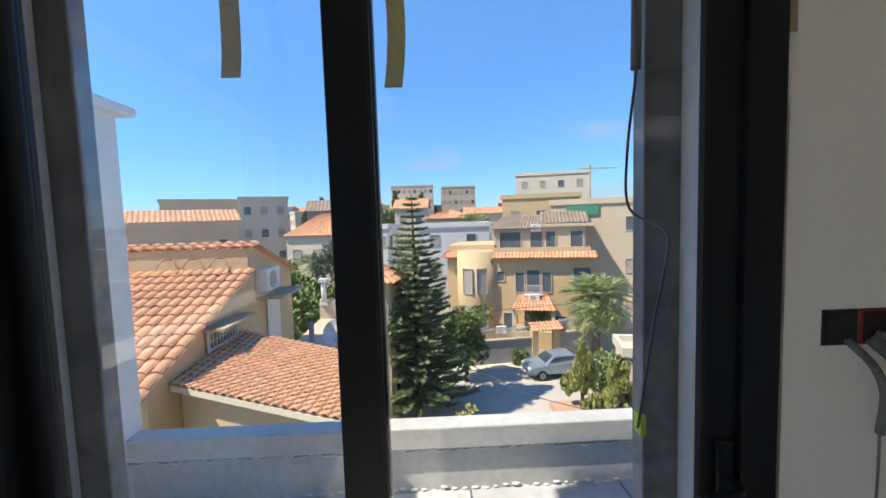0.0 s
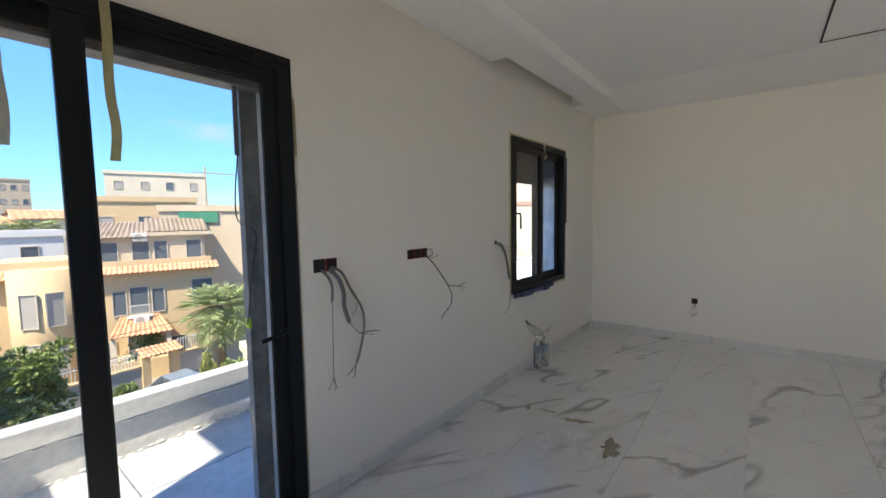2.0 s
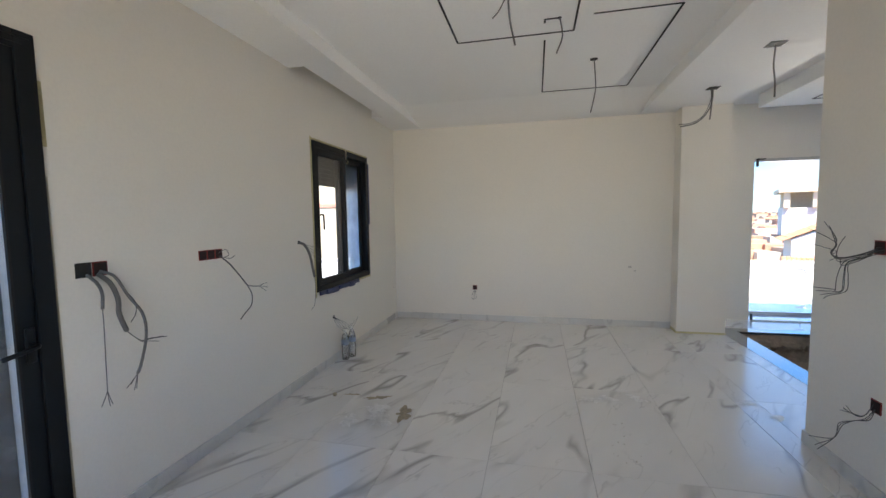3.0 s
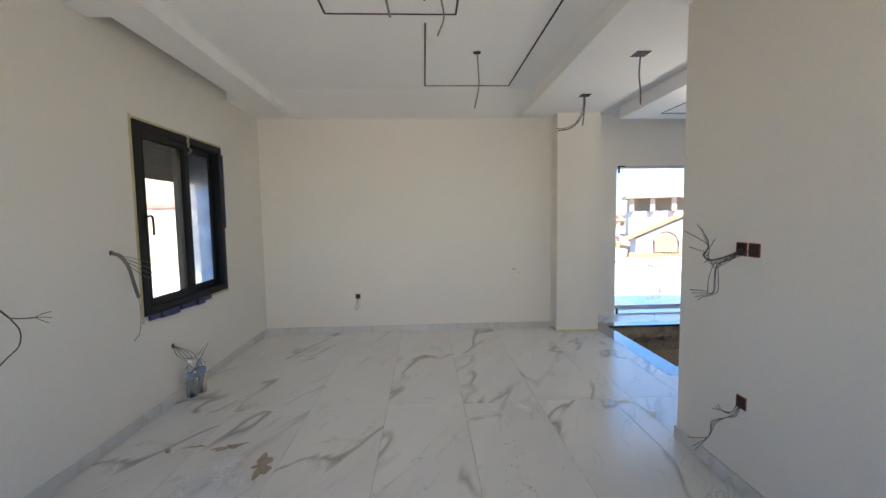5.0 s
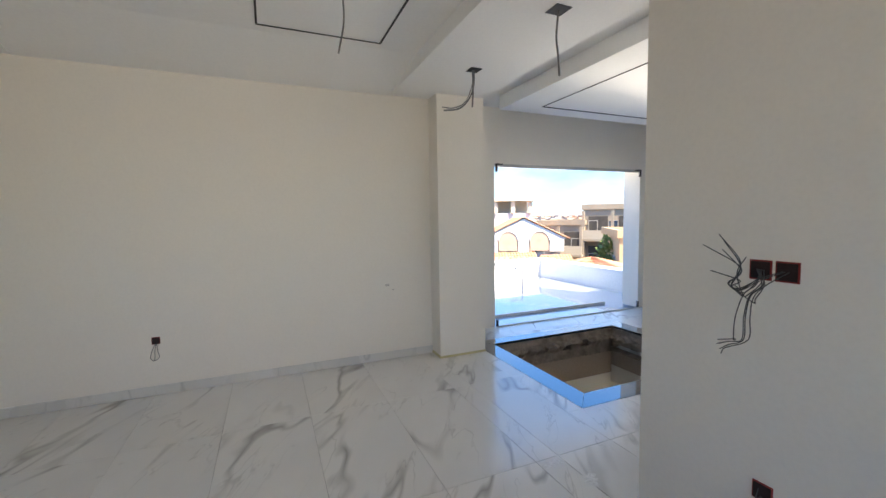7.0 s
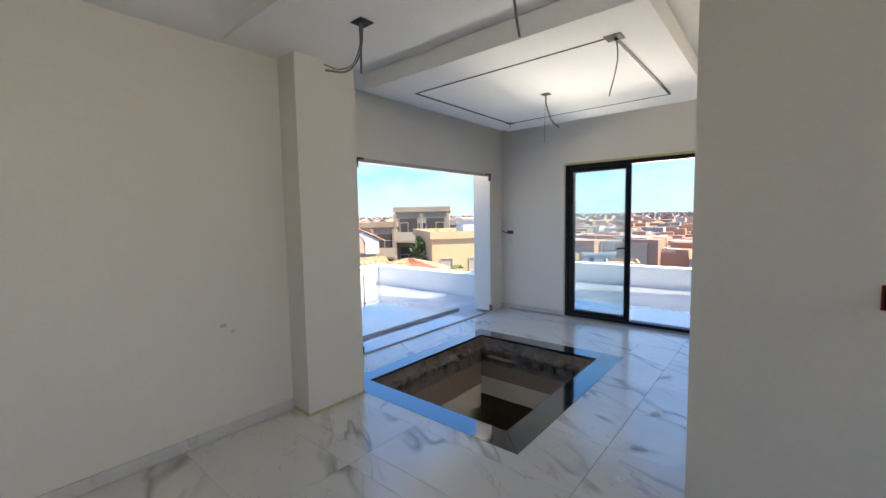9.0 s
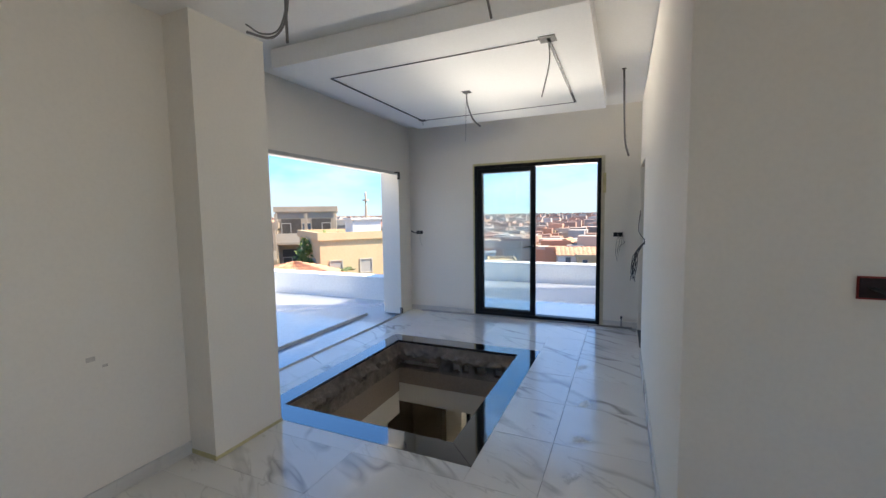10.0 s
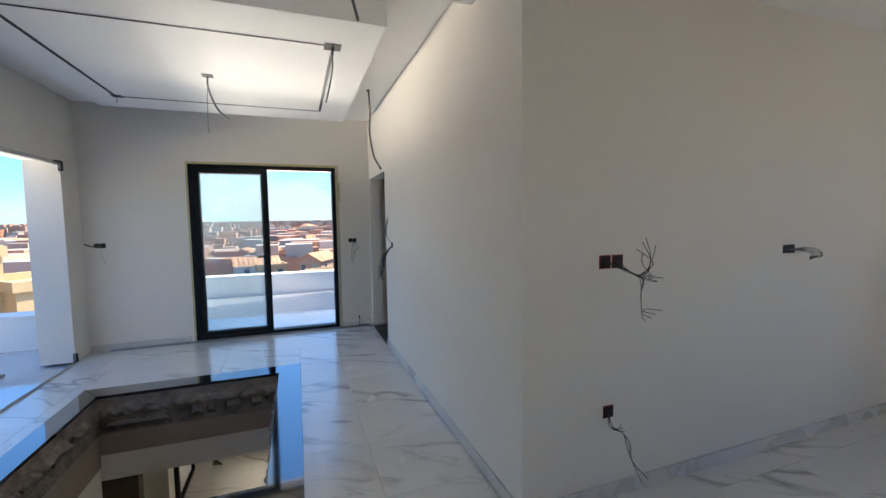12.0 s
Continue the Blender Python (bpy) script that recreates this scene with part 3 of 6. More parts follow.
tuft = bmesh.new()
for k in range(4):
    add_tube(tuft, curve_pts((5.62, -8.86, LZ + 0.30), (5.54, -8.72, LZ + 0.10), (5.44, -8.54, LZ + 0.03), (5.40 - 0.05 * k, -8.30 + 0.03 * k, LZ + 0.02 + 0.01 * k)), 0.013, 6)
solid("loose_cable", tuft, M["cable"], "black cable end with splayed strands in the room below", "cable")


# ---------- ceiling slots and wires ----------
def slot(name, rows, z, label, across=0.011):
    """Black light slots let into a ceiling: bars along x or y, each a part."""
    t = thing(name, ((rows[0][0] + rows[0][1]) / 2, (rows[0][2] + rows[0][3]) / 2, z), label, "light slot")
    for r in rows:
        x0, x1, y0, y1 = r
        if x0 == x1:
            x0, x1 = x0 - across, x1 + across
        else:
            y0, y1 = y0 - 0.0066, y1 + 0.0066
        part("slot_channel", boxes((x0, x1, y0, y1, z - 0.004, z + 0.01)), M["slot"], t)
    return t


# two interlocking rectangles over the hall
slot("ceiling_light_slot", ((1.45, 3.20, 0.49, 0.49), (3.20, 3.20, -0.36, 0.49), (1.45, 3.20, -0.36, -0.36), (1.45, 1.45, -0.36, 0.49)), ZT, "black rectangular light slot cut in the white ceiling", 0.006)
slot("ceiling_light_slot", ((3.32, 4.63, -0.16, -0.16), (4.63, 4.63, -1.01, -0.16), (2.98, 4.63, -1.01, -1.01), (2.98, 2.98, -1.01, -0.47), (2.98, 3.03, -0.155, -0.155), (2.98, 2.98, -0.26, -0.155)), ZT, "black interlocking light slot cut in the white ceiling", 0.006)
slot("ceiling_light_slot", ((3.52, 5.34, -3.035, -3.035), (3.52, 5.34, -4.77, -4.77), (5.34, 5.34, -4.77, -3.035), (3.52, 3.52, -4.77, -3.035)), 2.645, "black rectangular light slot in the dropped ceiling panel")


def hanging_wire(name, hole, keys, label, r=0.006, size=0.05, square=False, extra=()):
    """Wires hanging from a flat black plate, painted as a ceiling hole's shade."""
    x, y, z = hole
    t = thing(name, hole, label, "ceiling wire")
    bm = bmesh.new()
    if square:
        add_box(bm, x - size, x + size, y - size, y + size, z - 0.004, z + 0.002)
    else:
        bmesh.ops.create_cone(bm, cap_ends=True, segments=20, radius1=size, radius2=size, depth=0.006, matrix=Matrix.Translation((x, y, z - 0.001)))
    part("hole", bm, M["slot"], t, "flat black plate painted as a shaded cut-out")
    for ks, rr in ((keys, r), *extra):
        part("wire", add_tube(bmesh.new(), curve_pts(*[Vector(hole) + Vector(k) for k in ks]), rr, 6), M["conduit"], t)
    return t


hanging_wire("hanging_ceiling_wire", (3.81, -0.58, ZT), ((0, 0, 0.01), (0.01, -0.01, -0.10), (0.01, -0.015, -0.26), (-0.06, 0.03, -0.46)), "thin grey wire hanging from a round ceiling hole", 0.005, 0.032)
hanging_wire("hanging_ceiling_wire", (2.60, 0.07, ZT), ((0, 0, 0.01), (0.02, -0.01, -0.14), (0.06, -0.04, -0.28)), "grey wires hanging from a ceiling hole in the hall", 0.006, 0.03, extra=((((0, 0, 0.01), (0.01, 0.05, -0.08), (-0.02, 0.09, -0.14)), 0.004),))
hanging_wire("hanging_ceiling_wire", (2.98, -0.25, ZT), ((0, 0, 0.01), (0.01, -0.02, -0.12), (-0.02, 0.02, -0.24)), "short grey wire hanging beside the light slot", 0.005, 0.014)
hanging_wire("hanging_ceiling_wire", (3.55, -1.80, ZS), ((0, 0.0, 0.01), (0.02, 0.0, -0.14), (0.015, -0.01, -0.26), (-0.01, 0.0, -0.38)), "grey wire hanging from a square spotlight cut-out", 0.006, 0.055, True)
hanging_wire("hanging_ceiling_wire", (4.59, -1.785, ZS), ((0, 0, 0.01), (0.01, 0, -0.12), (0.0, 0.05, -0.24), (-0.02, 0.15, -0.33), (-0.03, 0.29, -0.36)), "bundle of grey wires hanging from a square cut-out", 0.006, 0.05, True,
             extra=((((0.01, 0.01, 0.01), (0.02, 0.0, -0.14), (0.0, 0.02, -0.30)), 0.007), (((0, 0.01, 0), (0.0, 0.02, -0.13), (-0.01, 0.09, -0.27), (-0.02, 0.20, -0.33), (-0.05, 0.31, -0.34)), 0.004)))
hanging_wire("hanging_ceiling_wire", (4.435, -3.92, 2.645), ((0, 0, 0.01), (0, -0.01, -0.10), (-0.06, 0.0, -0.26), (-0.14, 0.01, -0.34)), "thick grey conduit hanging from the dropped ceiling", 0.008, 0.04, True,
             extra=((((0, 0, 0.01), (0.01, 0, -0.2), (0.015, 0, -0.46)), 0.002),))
hanging_wire("hanging_ceiling_wire", (3.525, -3.05, 2.645), ((0, -0.05, 0.01), (0.0, -0.07, -0.14), (0.05, -0.07, -0.36)), "grey wire hanging from a black square cut-out", 0.005, 0.055, True)
hanging_wire("hanging_ceiling_wire", (5.33, -4.765, 2.645), ((0, 0, 0.01), (0.0, 0.0, -0.03), (0.002, 0.0, -0.06)), "black cut-out at the corner of the light slot", 0.003, 0.04, True)
hanging_wire("hanging_ceiling_wire", (3.05, -4.40, ZU), ((0, 0, 0.01), (-0.005, 0.04, -0.24), (-0.01, -0.05, -0.42), (-0.02, 0.1, -0.68), (-0.05, 0.3, -0.84)), "long grey conduit hanging beside the side doorway", 0.009, 0.02)


# ---------- open boxes and cables on the walls ----------
def on(wall, u, z, d=0.02):
    """A place d off a wall face, u along it."""
    return {"north": (u, YN - d, z), "partition": (u, YP + d, z), "east": (XE - d, u, z), "south": (u, YS + d, z), "corridor": (XC + d, u, z)}[wall]


def wall_box(t, wall, u, z, s=0.032, red=True):
    """A flush box: a rim; a flat plate coloured dark as its shaded hollow."""
    rim, hol = bmesh.new(), bmesh.new()
    for bm, k, d0, d1 in ((rim, s, -0.004, 0.004), (hol, s * 0.86, 0.004, 0.006)):
        a, b = Vector(on(wall, u - k, z - k, d0)), Vector(on(wall, u + k, z + k, d1))
        add_box(bm, min(a.x, b.x), max(a.x, b.x), min(a.y, b.y), max(a.y, b.y), a.z, b.z, 0.0015)
    part("box", rim, M["redbox"] if red else M["slot"], t, "red plastic box" if red else "black box")
    part("hollow", hol, M["slot"] if not red else hollow_shade, t)


# dark red-black that paints the shade inside the red boxes
hollow_shade = surf("box_hollow_shade", (0.022, 0.005, 0.005), 0.7, big=(40, 0.3), fine=(90, 0.2), bump=0.1)


def cable(t, wall, keys, r, mat="cable", name="wire"):
    """keys: (u, z, distance off the wall)."""
    part(name, add_tube(bmesh.new(), curve_pts(*[on(wall, *k) for k in keys]), r, 7), M[mat], t)


def ribbed(t, wall, keys, r):
    """Corrugated conduit."""
    pts = curve_pts(*[on(wall, *k) for k in keys], n=14)
    bm = bmesh.new()
    add_tube(bm, pts, r * 0.9, 10)
    for i in range(1, len(pts) - 1):
        d = (pts[i + 1] - pts[i]).normalized()
        add_tube(bm, [pts[i] - d * 0.0015, pts[i] + d * 0.0015], r, 10)
    part("conduit", bm, M["conduit"], t, "grey corrugated conduit")


def splay(t, wall, u, z, d, tips, r=0.0016):
    for du, dz, dd in tips:
        cable(t, wall, ((u, z, d), (u + du * 0.5, z + dz * 0.6 + 0.004, d + dd * 0.4), (u + du, z + dz, d + dd)), r)


a = thing("wall_socket_box", on("north", 1.42, 1.17, 0), "double wall box with conduits hanging, beside the balcony door", "socket box", "open wall boxes")
wall_box(a, "north", 1.405, 1.20, 0.033, False)
wall_box(a, "north", 1.475, 1.20, 0.033)
ribbed(a, "north", ((1.41, 1.18, 0.01), (1.425, 1.14, 0.045), (1.44, 1.09, 0.05), (1.44, 1.02, 0.045)), 0.007)
cable(a, "north", ((1.44, 1.03, 0.045), (1.44, 0.93, 0.045), (1.44, 0.78, 0.04), (1.437, 0.64, 0.04)), 0.0022, "conduit")
splay(a, "north", 1.437, 0.64, 0.04, ((-0.03, -0.06, 0), (0.0, -0.07, 0.01), (0.02, -0.07, 0)))
ribbed(a, "north", ((1.465, 1.19, 0.01), (1.50, 1.16, 0.05), (1.55, 1.06, 0.06), (1.61, 0.96, 0.065), (1.625, 0.85, 0.06), (1.60, 0.72, 0.05), (1.575, 0.67, 0.05)), 0.007)
splay(a, "north", 1.575, 0.67, 0.05, ((-0.06, -0.05, 0), (-0.03, -0.07, 0.01), (-0.01, -0.07, 0), (-0.045, -0.035, 0.01)))
ribbed(a, "north", ((1.455, 1.18, 0.01), (1.49, 1.13, 0.035), (1.52, 1.05, 0.035), (1.52, 0.98, 0.035), (1.55, 0.89, 0.035)), 0.011)
splay(a, "north", 1.55, 0.89, 0.035, ((0.05, -0.06, 0.01), (0.06, -0.07, 0.02)))
splay(a, "north", 1.60, 0.825, 0.05, ((0.14, -0.015, 0.01), (0.10, -0.03, 0.0), (0.11, -0.005, 0.02)))
cable(a, "north", ((1.54, 1.09, 0.05), (1.575, 1.03, 0.065), (1.58, 0.97, 0.06), (1.56, 0.93, 0.05)), 0.002)

b = thing("wall_socket_box", on("north", 2.12, 1.17, 0), "triple red wall box with dark forked wires", "socket box", "open wall boxes")
for k in range(3):
    wall_box(b, "north", 2.065 + k * 0.062, 1.205, 0.030)
cable(b, "north", ((2.19, 1.19, 0.01), (2.24, 1.14, 0.03), (2.31, 1.07, 0.03), (2.40, 0.97, 0.03)), 0.004)
cable(b, "north", ((2.40, 0.97, 0.03), (2.46, 0.955, 0.03), (2.52, 0.945, 0.03)), 0.003)
splay(b, "north", 2.52, 0.945, 0.03, ((0.08, -0.02, 0.01), (0.07, -0.045, 0), (0.09, 0.01, 0)))
cable(b, "north", ((2.40, 0.97, 0.03), (2.44, 0.90, 0.03), (2.43, 0.83, 0.03), (2.37, 0.79, 0.03), (2.32, 0.755, 0.03)), 0.003)
cable(b, "north", ((2.18, 1.21, 0.01), (2.22, 1.23, 0.03), (2.24, 1.19, 0.03), (2.19, 1.18, 0.02)), 0.002, "conduit")
cable(b, "north", ((2.19, 1.19, 0.01), (2.25, 1.17, 0.03), (2.30, 1.185, 0.03)), 0.002, "conduit")

c = thing("wall_conduit", on("north", 3.08, 1.22, 0), "grey conduit stub with loose wires beside the window", "conduit", "open wall boxes")
wall_box(c, "north", 3.08, 1.222, 0.014, False)
ribbed(c, "north", ((3.08, 1.22, 0.0), (3.10, 1.20, 0.04), (3.14, 1.12, 0.06), (3.18, 1.0, 0.06), (3.225, 0.91, 0.05)), 0.011)
cable(c, "north", ((3.225, 0.91, 0.05), (3.235, 0.80, 0.05), (3.22, 0.67, 0.045), (3.16, 0.63, 0.045)), 0.0022, "conduit")
for k in range(4):
    cable(c, "north", ((3.09, 1.21, 0.02), (3.16, 1.18 - 0.025 * k, 0.08), (3.22, 1.15 - 0.035 * k, 0.12), (3.27 + 0.01 * k, 1.12 - 0.03 * k, 0.16)), 0.0018, "conduit")
dd = thing("wall_conduit", on("north", 3.63, 0.45, 0), "tangle of thin wires from a low wall hole", "conduit", "open wall boxes")
wall_box(dd, "north", 3.63, 0.45, 0.014, False)
for k in range(5):
    cable(dd, "north", ((3.63, 0.45, 0), (3.61 + 0.015 * k, 0.38, 0.04 + 0.02 * k), (3.66 + 0.02 * k, 0.335 - 0.01 * k, 0.05 + 0.02 * k), (3.72 + 0.02 * k, 0.28 + 0.035 * k, 0.06 + 0.03 * k)), 0.002)

e = thing("wall_socket_box", on("partition", 2.34, 1.2, 0), "double red wall box with a fan of dark wires", "socket box", "open wall boxes")
wall_box(e, "partition", 2.375, 1.232, 0.034)
wall_box(e, "partition", 2.297, 1.232, 0.034)
random.seed(5)
# the wires stand well out from the wall: some sweep up, some droop with hooked ends
for k in range(8):
    u0, q = random.choice((2.375, 2.30)) + random.uniform(-0.015, 0.015), random.uniform(-0.03, 0.03)
    zt = (1.36, 1.34, 1.31, 1.33, 1.20, 1.29, 1.25, 1.18)[k]
    cable(e, "partition", ((u0, 1.235, 0.0), (2.33 + q * 0.4, 1.205 + q * 0.3, 0.08), (2.32 + q, 1.175 + q * 0.5, 0.17), (2.31 + q * 1.5, 1.185 + q, 0.22), (2.33 - q, (zt + 1.19) / 2, 0.20 + q), (2.33 + q * 2, zt, 0.24 + 0.02 * (k % 4) - 0.04 * (k % 3))), 0.0016)
for k in range(4):
    u0, q = random.choice((2.375, 2.30)) + random.uniform(-0.015, 0.015), random.uniform(-0.02, 0.02)
    cable(e, "partition", ((u0, 1.235, 0.0), (2.33 + q, 1.195, 0.09), (2.32 + q, 1.17 + q * 0.3, 0.17), (2.33 + q, 1.10, 0.185 + q), (2.33 + q, 1.03, 0.19 + q), (2.33 - q, 1.0 + 0.012 * k, 0.215), (2.33 - q, 0.985 + 0.02 * k, 0.235 + 0.02 * k)), 0.0016)
f = thing("wall_socket_box", on("partition", 2.36, 0.45, 0), "low red wall box with drooping dark wires", "socket box", "open wall boxes")
wall_box(f, "partition", 2.34, 0.462, 0.032)
for k, (d3, z3) in enumerate(((0.25, 0.25), (0.23, 0.22), (0.26, 0.28))):
    cable(f, "partition", ((2.34, 0.46, 0), (2.335 + 0.01 * k, 0.395, 0.03), (2.33, 0.39, 0.09), (2.33 + 0.012 * k, 0.36, 0.14), (2.34, 0.29, 0.165), (2.33 + 0.015 * k, z3, d3)), 0.0016)
for k in range(3):
    cable(f, "partition", ((2.35, 0.48, 0), (2.35, 0.41, 0.04), (2.35 + 0.01 * k, 0.41, 0.08), (2.36, 0.45 - 0.012 * k, 0.11 + 0.012 * k)), 0.0015)
g = thing("wall_socket_box", on("partition", 0.98, 1.24, 0), "black wall box with a looped wire bundle", "socket box", "open wall boxes")
wall_box(g, "partition", 1.005, 1.245, 0.026, False)
wall_box(g, "partition", 0.95, 1.245, 0.026, False)
for k in range(5):
    cable(g, "partition", ((0.98, 1.24, 0), (0.92, 1.255 - 0.006 * k, 0.06), (0.84, 1.24 - 0.012 * k, 0.08), (0.80, 1.205, 0.08), (0.88, 1.20 - 0.005 * k, 0.06)), 0.0022, "conduit")

h = thing("wall_socket_box", on("east", 0.72, 0.45, 0), "small dark red wall box with looped wires", "socket box", "open wall boxes")
wall_box(h, "east", 0.717, 0.455, 0.030)
for k in range(3):
    cable(h, "east", ((0.715, 0.44, 0), (0.74 - 0.02 * k, 0.38, 0.04), (0.755 - 0.03 * k, 0.32, 0.03), (0.735, 0.29, 0.02)), 0.002)
i1 = thing("wall_socket_box", on("south", 5.9, 1.2, 0), "black wall box with a short dark conduit", "socket box", "open wall boxes")
wall_box(i1, "south", 5.87, 1.212, 0.026, False)
wall_box(i1, "south", 5.925, 1.212, 0.026, False)
cable(i1, "south", ((5.90, 1.21, 0), (5.96, 1.205, 0.03), (6.03, 1.235, 0.03)), 0.008)
cable(i1, "south", ((5.89, 1.20, 0), (5.87, 1.10, 0.04), (5.84, 1.0, 0.03)), 0.0015, "conduit")
j1 = thing("wall_socket_box", on("south", 3.09, 1.19, 0), "black wall box with thin drooping wires", "socket box", "open wall boxes")
wall_box(j1, "south", 3.115, 1.19, 0.026, False)
wall_box(j1, "south", 3.06, 1.19, 0.026, False)
for k in range(4):
    cable(j1, "south", ((3.08, 1.18, 0), (3.10 - 0.03 * k, 1.10, 0.05), (3.11 - 0.02 * k, 0.97 + 0.03 * k, 0.05), (3.09 - 0.012 * k, 0.86 + 0.06 * k, 0.04)), 0.0025)
k1 = thing("wall_socket_box", on("corridor", -4.36, 1.2, 0), "wall box with a long tangle of grey wires", "socket box", "open wall boxes")
wall_box(k1, "corridor", -4.36, 1.19, 0.03, False)
for k in range(9):
    cable(k1, "corridor", ((-4.36, 1.19, 0), (-4.42 - 0.012 * (k % 5), 1.08, 0.05 + 0.012 * (k % 3)), (-4.50, 0.92 + 0.012 * k, 0.10 - 0.015 * (k % 4)), (-4.56 - 0.012 * k, 0.78 + 0.02 * (k % 5), 0.07 + 0.02 * (k % 3))), 0.0032)
for k in range(3):
    cable(k1, "corridor", ((-4.36, 1.2, 0), (-4.38, 1.28, 0.05), (-4.40 - 0.03 * k, 1.36, 0.05), (-4.38, 1.44 + 0.02 * k, 0.04)), 0.0026)
l1 = thing("pipe_stub", (3.03, YS + 0.03, 0), "short grey water pipe stub at the wall foot", "pipe")
part("pipe", add_tube(bmesh.new(), [(3.03, YS + 0.03, 0), (3.03, YS + 0.03, 0.12)], 0.008), M["zinc"], l1)
part("cap", add_tube(bmesh.new(), [(3.03, YS + 0.03, 0.12), (3.03, YS + 0.03, 0.15)], 0.011), M["slot"], l1)


# ---------- tapes, sill film, bottles, dirt ----------
def tape(name, x0, x1, y, z0, z1, mat, label, wave=0.006):
    """A strip of masking tape that hangs from its upper end, a little curled."""
    bm = bmesh.new()
    n, rows = 14, []
    for k in range(n + 1):
        z = z1 + (z0 - z1) * k / n
        o = wave * math.sin(k * 0.7) * k / n
        rows.append([bm.verts.new((x + o * 0.8, y - abs(o) - 0.004 * k / n, z)) for x in (x0, (x0 + x1) / 2, x1)])
    for p, q in zip(rows, rows[1:]):
        for k in range(2):
            bm.faces.new((p[k], q[k], q[k + 1], p[k + 1]))
    bmesh.ops.solidify(bm, geom=bm.faces[:], thickness=0.0012)
    return solid(name, bm, mat, label, "tape", "masking tape strips")


tape("masking_tape", 0.355, 0.385, YN - 0.05, 1.645, 2.13, M["tapew"], "pale masking tape strip hanging before the glass")
tape("masking_tape", 0.605, 0.633, YN - 0.05, 1.625, 2.14, M["tape"], "yellow masking tape strip hanging before the glass", 0.009)
tape("masking_tape", 1.288, 1.306, YN - 0.001, 1.72, 1.98, M["tape"], "yellow masking tape stuck beside the door frame", 0)
tape("masking_tape", 1.290, 1.300, YN - 0.001, 0.05, 1.60, M["tapew"], "narrow masking tape along the door frame", 0)
tape("masking_tape", -0.19, -0.13, YN - 0.03, 0.60, 1.17, M["tape"], "wide yellow masking tape hanging on the frame", 0.01)
lp = bmesh.new()
add_tube(lp, curve_pts((-0.19, YN - 0.035, 0.975), (-0.10, YN - 0.05, 0.965), (-0.045, YN - 0.05, 0.945), (-0.018, YN - 0.05, 0.90), (-0.016, YN - 0.05, 0.80), (-0.02, YN - 0.04, 0.60)), 0.009, 6)
bmesh.ops.scale(lp, vec=(1, 0.35, 1), space=Matrix.Translation((0, -(YN - 0.05), 0)), verts=lp.verts)
solid("masking_tape", lp, M["tapew"], "twisted loop of masking tape hanging on the frame", "tape", "masking tape strips")
for r in ((3.312, 3.337, 0.70, 2.15), (4.543, 4.562, 0.72, 2.14), (3.337, 4.543, 2.123, 2.142), (4.20, 4.543, 0.725, 0.747)):
    solid("masking_tape", boxes((r[0], r[1], YN - 0.0025, YN - 0.0005, r[2], r[3])), M["tape"], "yellow masking tape stuck round the window frame", "tape", "masking tape strips")
for r in ((3.25, 3.292, 0.0, 2.19), (3.292, 4.997, 2.16, 2.19), (4.997, 5.02, 0.0, 2.19)):
    solid("masking_tape", boxes((r[0], r[1], YS + 0.0005, YS + 0.0025, r[2], r[3])), M["tape"] if r[0] > 3.26 else M["tapew"], "yellow masking tape stuck round the terrace door", "tape", "masking tape strips")
solid("masking_tape", boxes((3.235, 3.275, YS + 0.003, YS + 0.005, 1.72, 1.97)), M["tape"], "short yellow tape piece beside the terrace door", "tape", "masking tape strips")
solid("masking_tape", boxes((5.262, 5.2655, -2.25, -1.723, 0.0, 0.022)), M["tape"], "yellow masking tape at the column foot", "tape", "masking tape strips")
solid("masking_tape", boxes((5.262, 5.49, -1.7275, -1.724, 0.0, 0.03)), M["tape"], "yellow masking tape at the column foot", "tape", "masking tape strips")
tape("masking_tape", 3.95, 3.985, YN - 0.02, 1.98, 2.13, M["tapew"], "crumpled pale tape end at the window head", 0.02)
fl = boxes((4.552, 4.575, YN - 0.012, YN - 0.003, 1.35, 2.06), bevel=0.003)
solid("protective_film", fl, M["blue"], "dark blue protective film hanging at the window frame", "film")
for k in range(7):
    fl2 = bmesh.new()
    add_box(fl2, 3.36 + k * 0.12, 3.47 + k * 0.12, YN - 0.03 - 0.006 * (k % 2), YN - 0.013, 0.715 - 0.008 * (k % 3), 0.75)
    solid("protective_film", fl2, M["blue"], "torn blue film along the window sill", "film", "torn film pieces")
solid("sticker", boxes((1.112, 1.124, YN + 0.14, YN + 0.17, 0.93, 0.975)), M["neon"], "small yellow-green sticker on the shutter rail", "sticker")
cb = bmesh.new()
add_tube(cb, curve_pts((1.11, YN + 0.16, 1.72), (1.10, YN + 0.18, 1.55), (1.115, YN + 0.2, 1.43), (1.14, YN + 0.10, 1.38), (1.15, YN + 0.12, 1.30), (1.13, YN + 0.12, 1.20), (1.12, YN + 0.14, 1.05), (1.105, YN + 0.14, 0.95)), 0.003, 6)
solid("loose_cable", cb, M["cable"], "thin loose cable hanging along the shutter rail", "cable")
cb = bmesh.new()
add_tube(cb, curve_pts((1.11, YN + 0.16, 2.05), (1.108, YN + 0.16, 1.72)), 0.011, 8)
solid("cable_sleeve", cb, M["conduit"], "grey sleeve of the shutter motor cable", "cable")


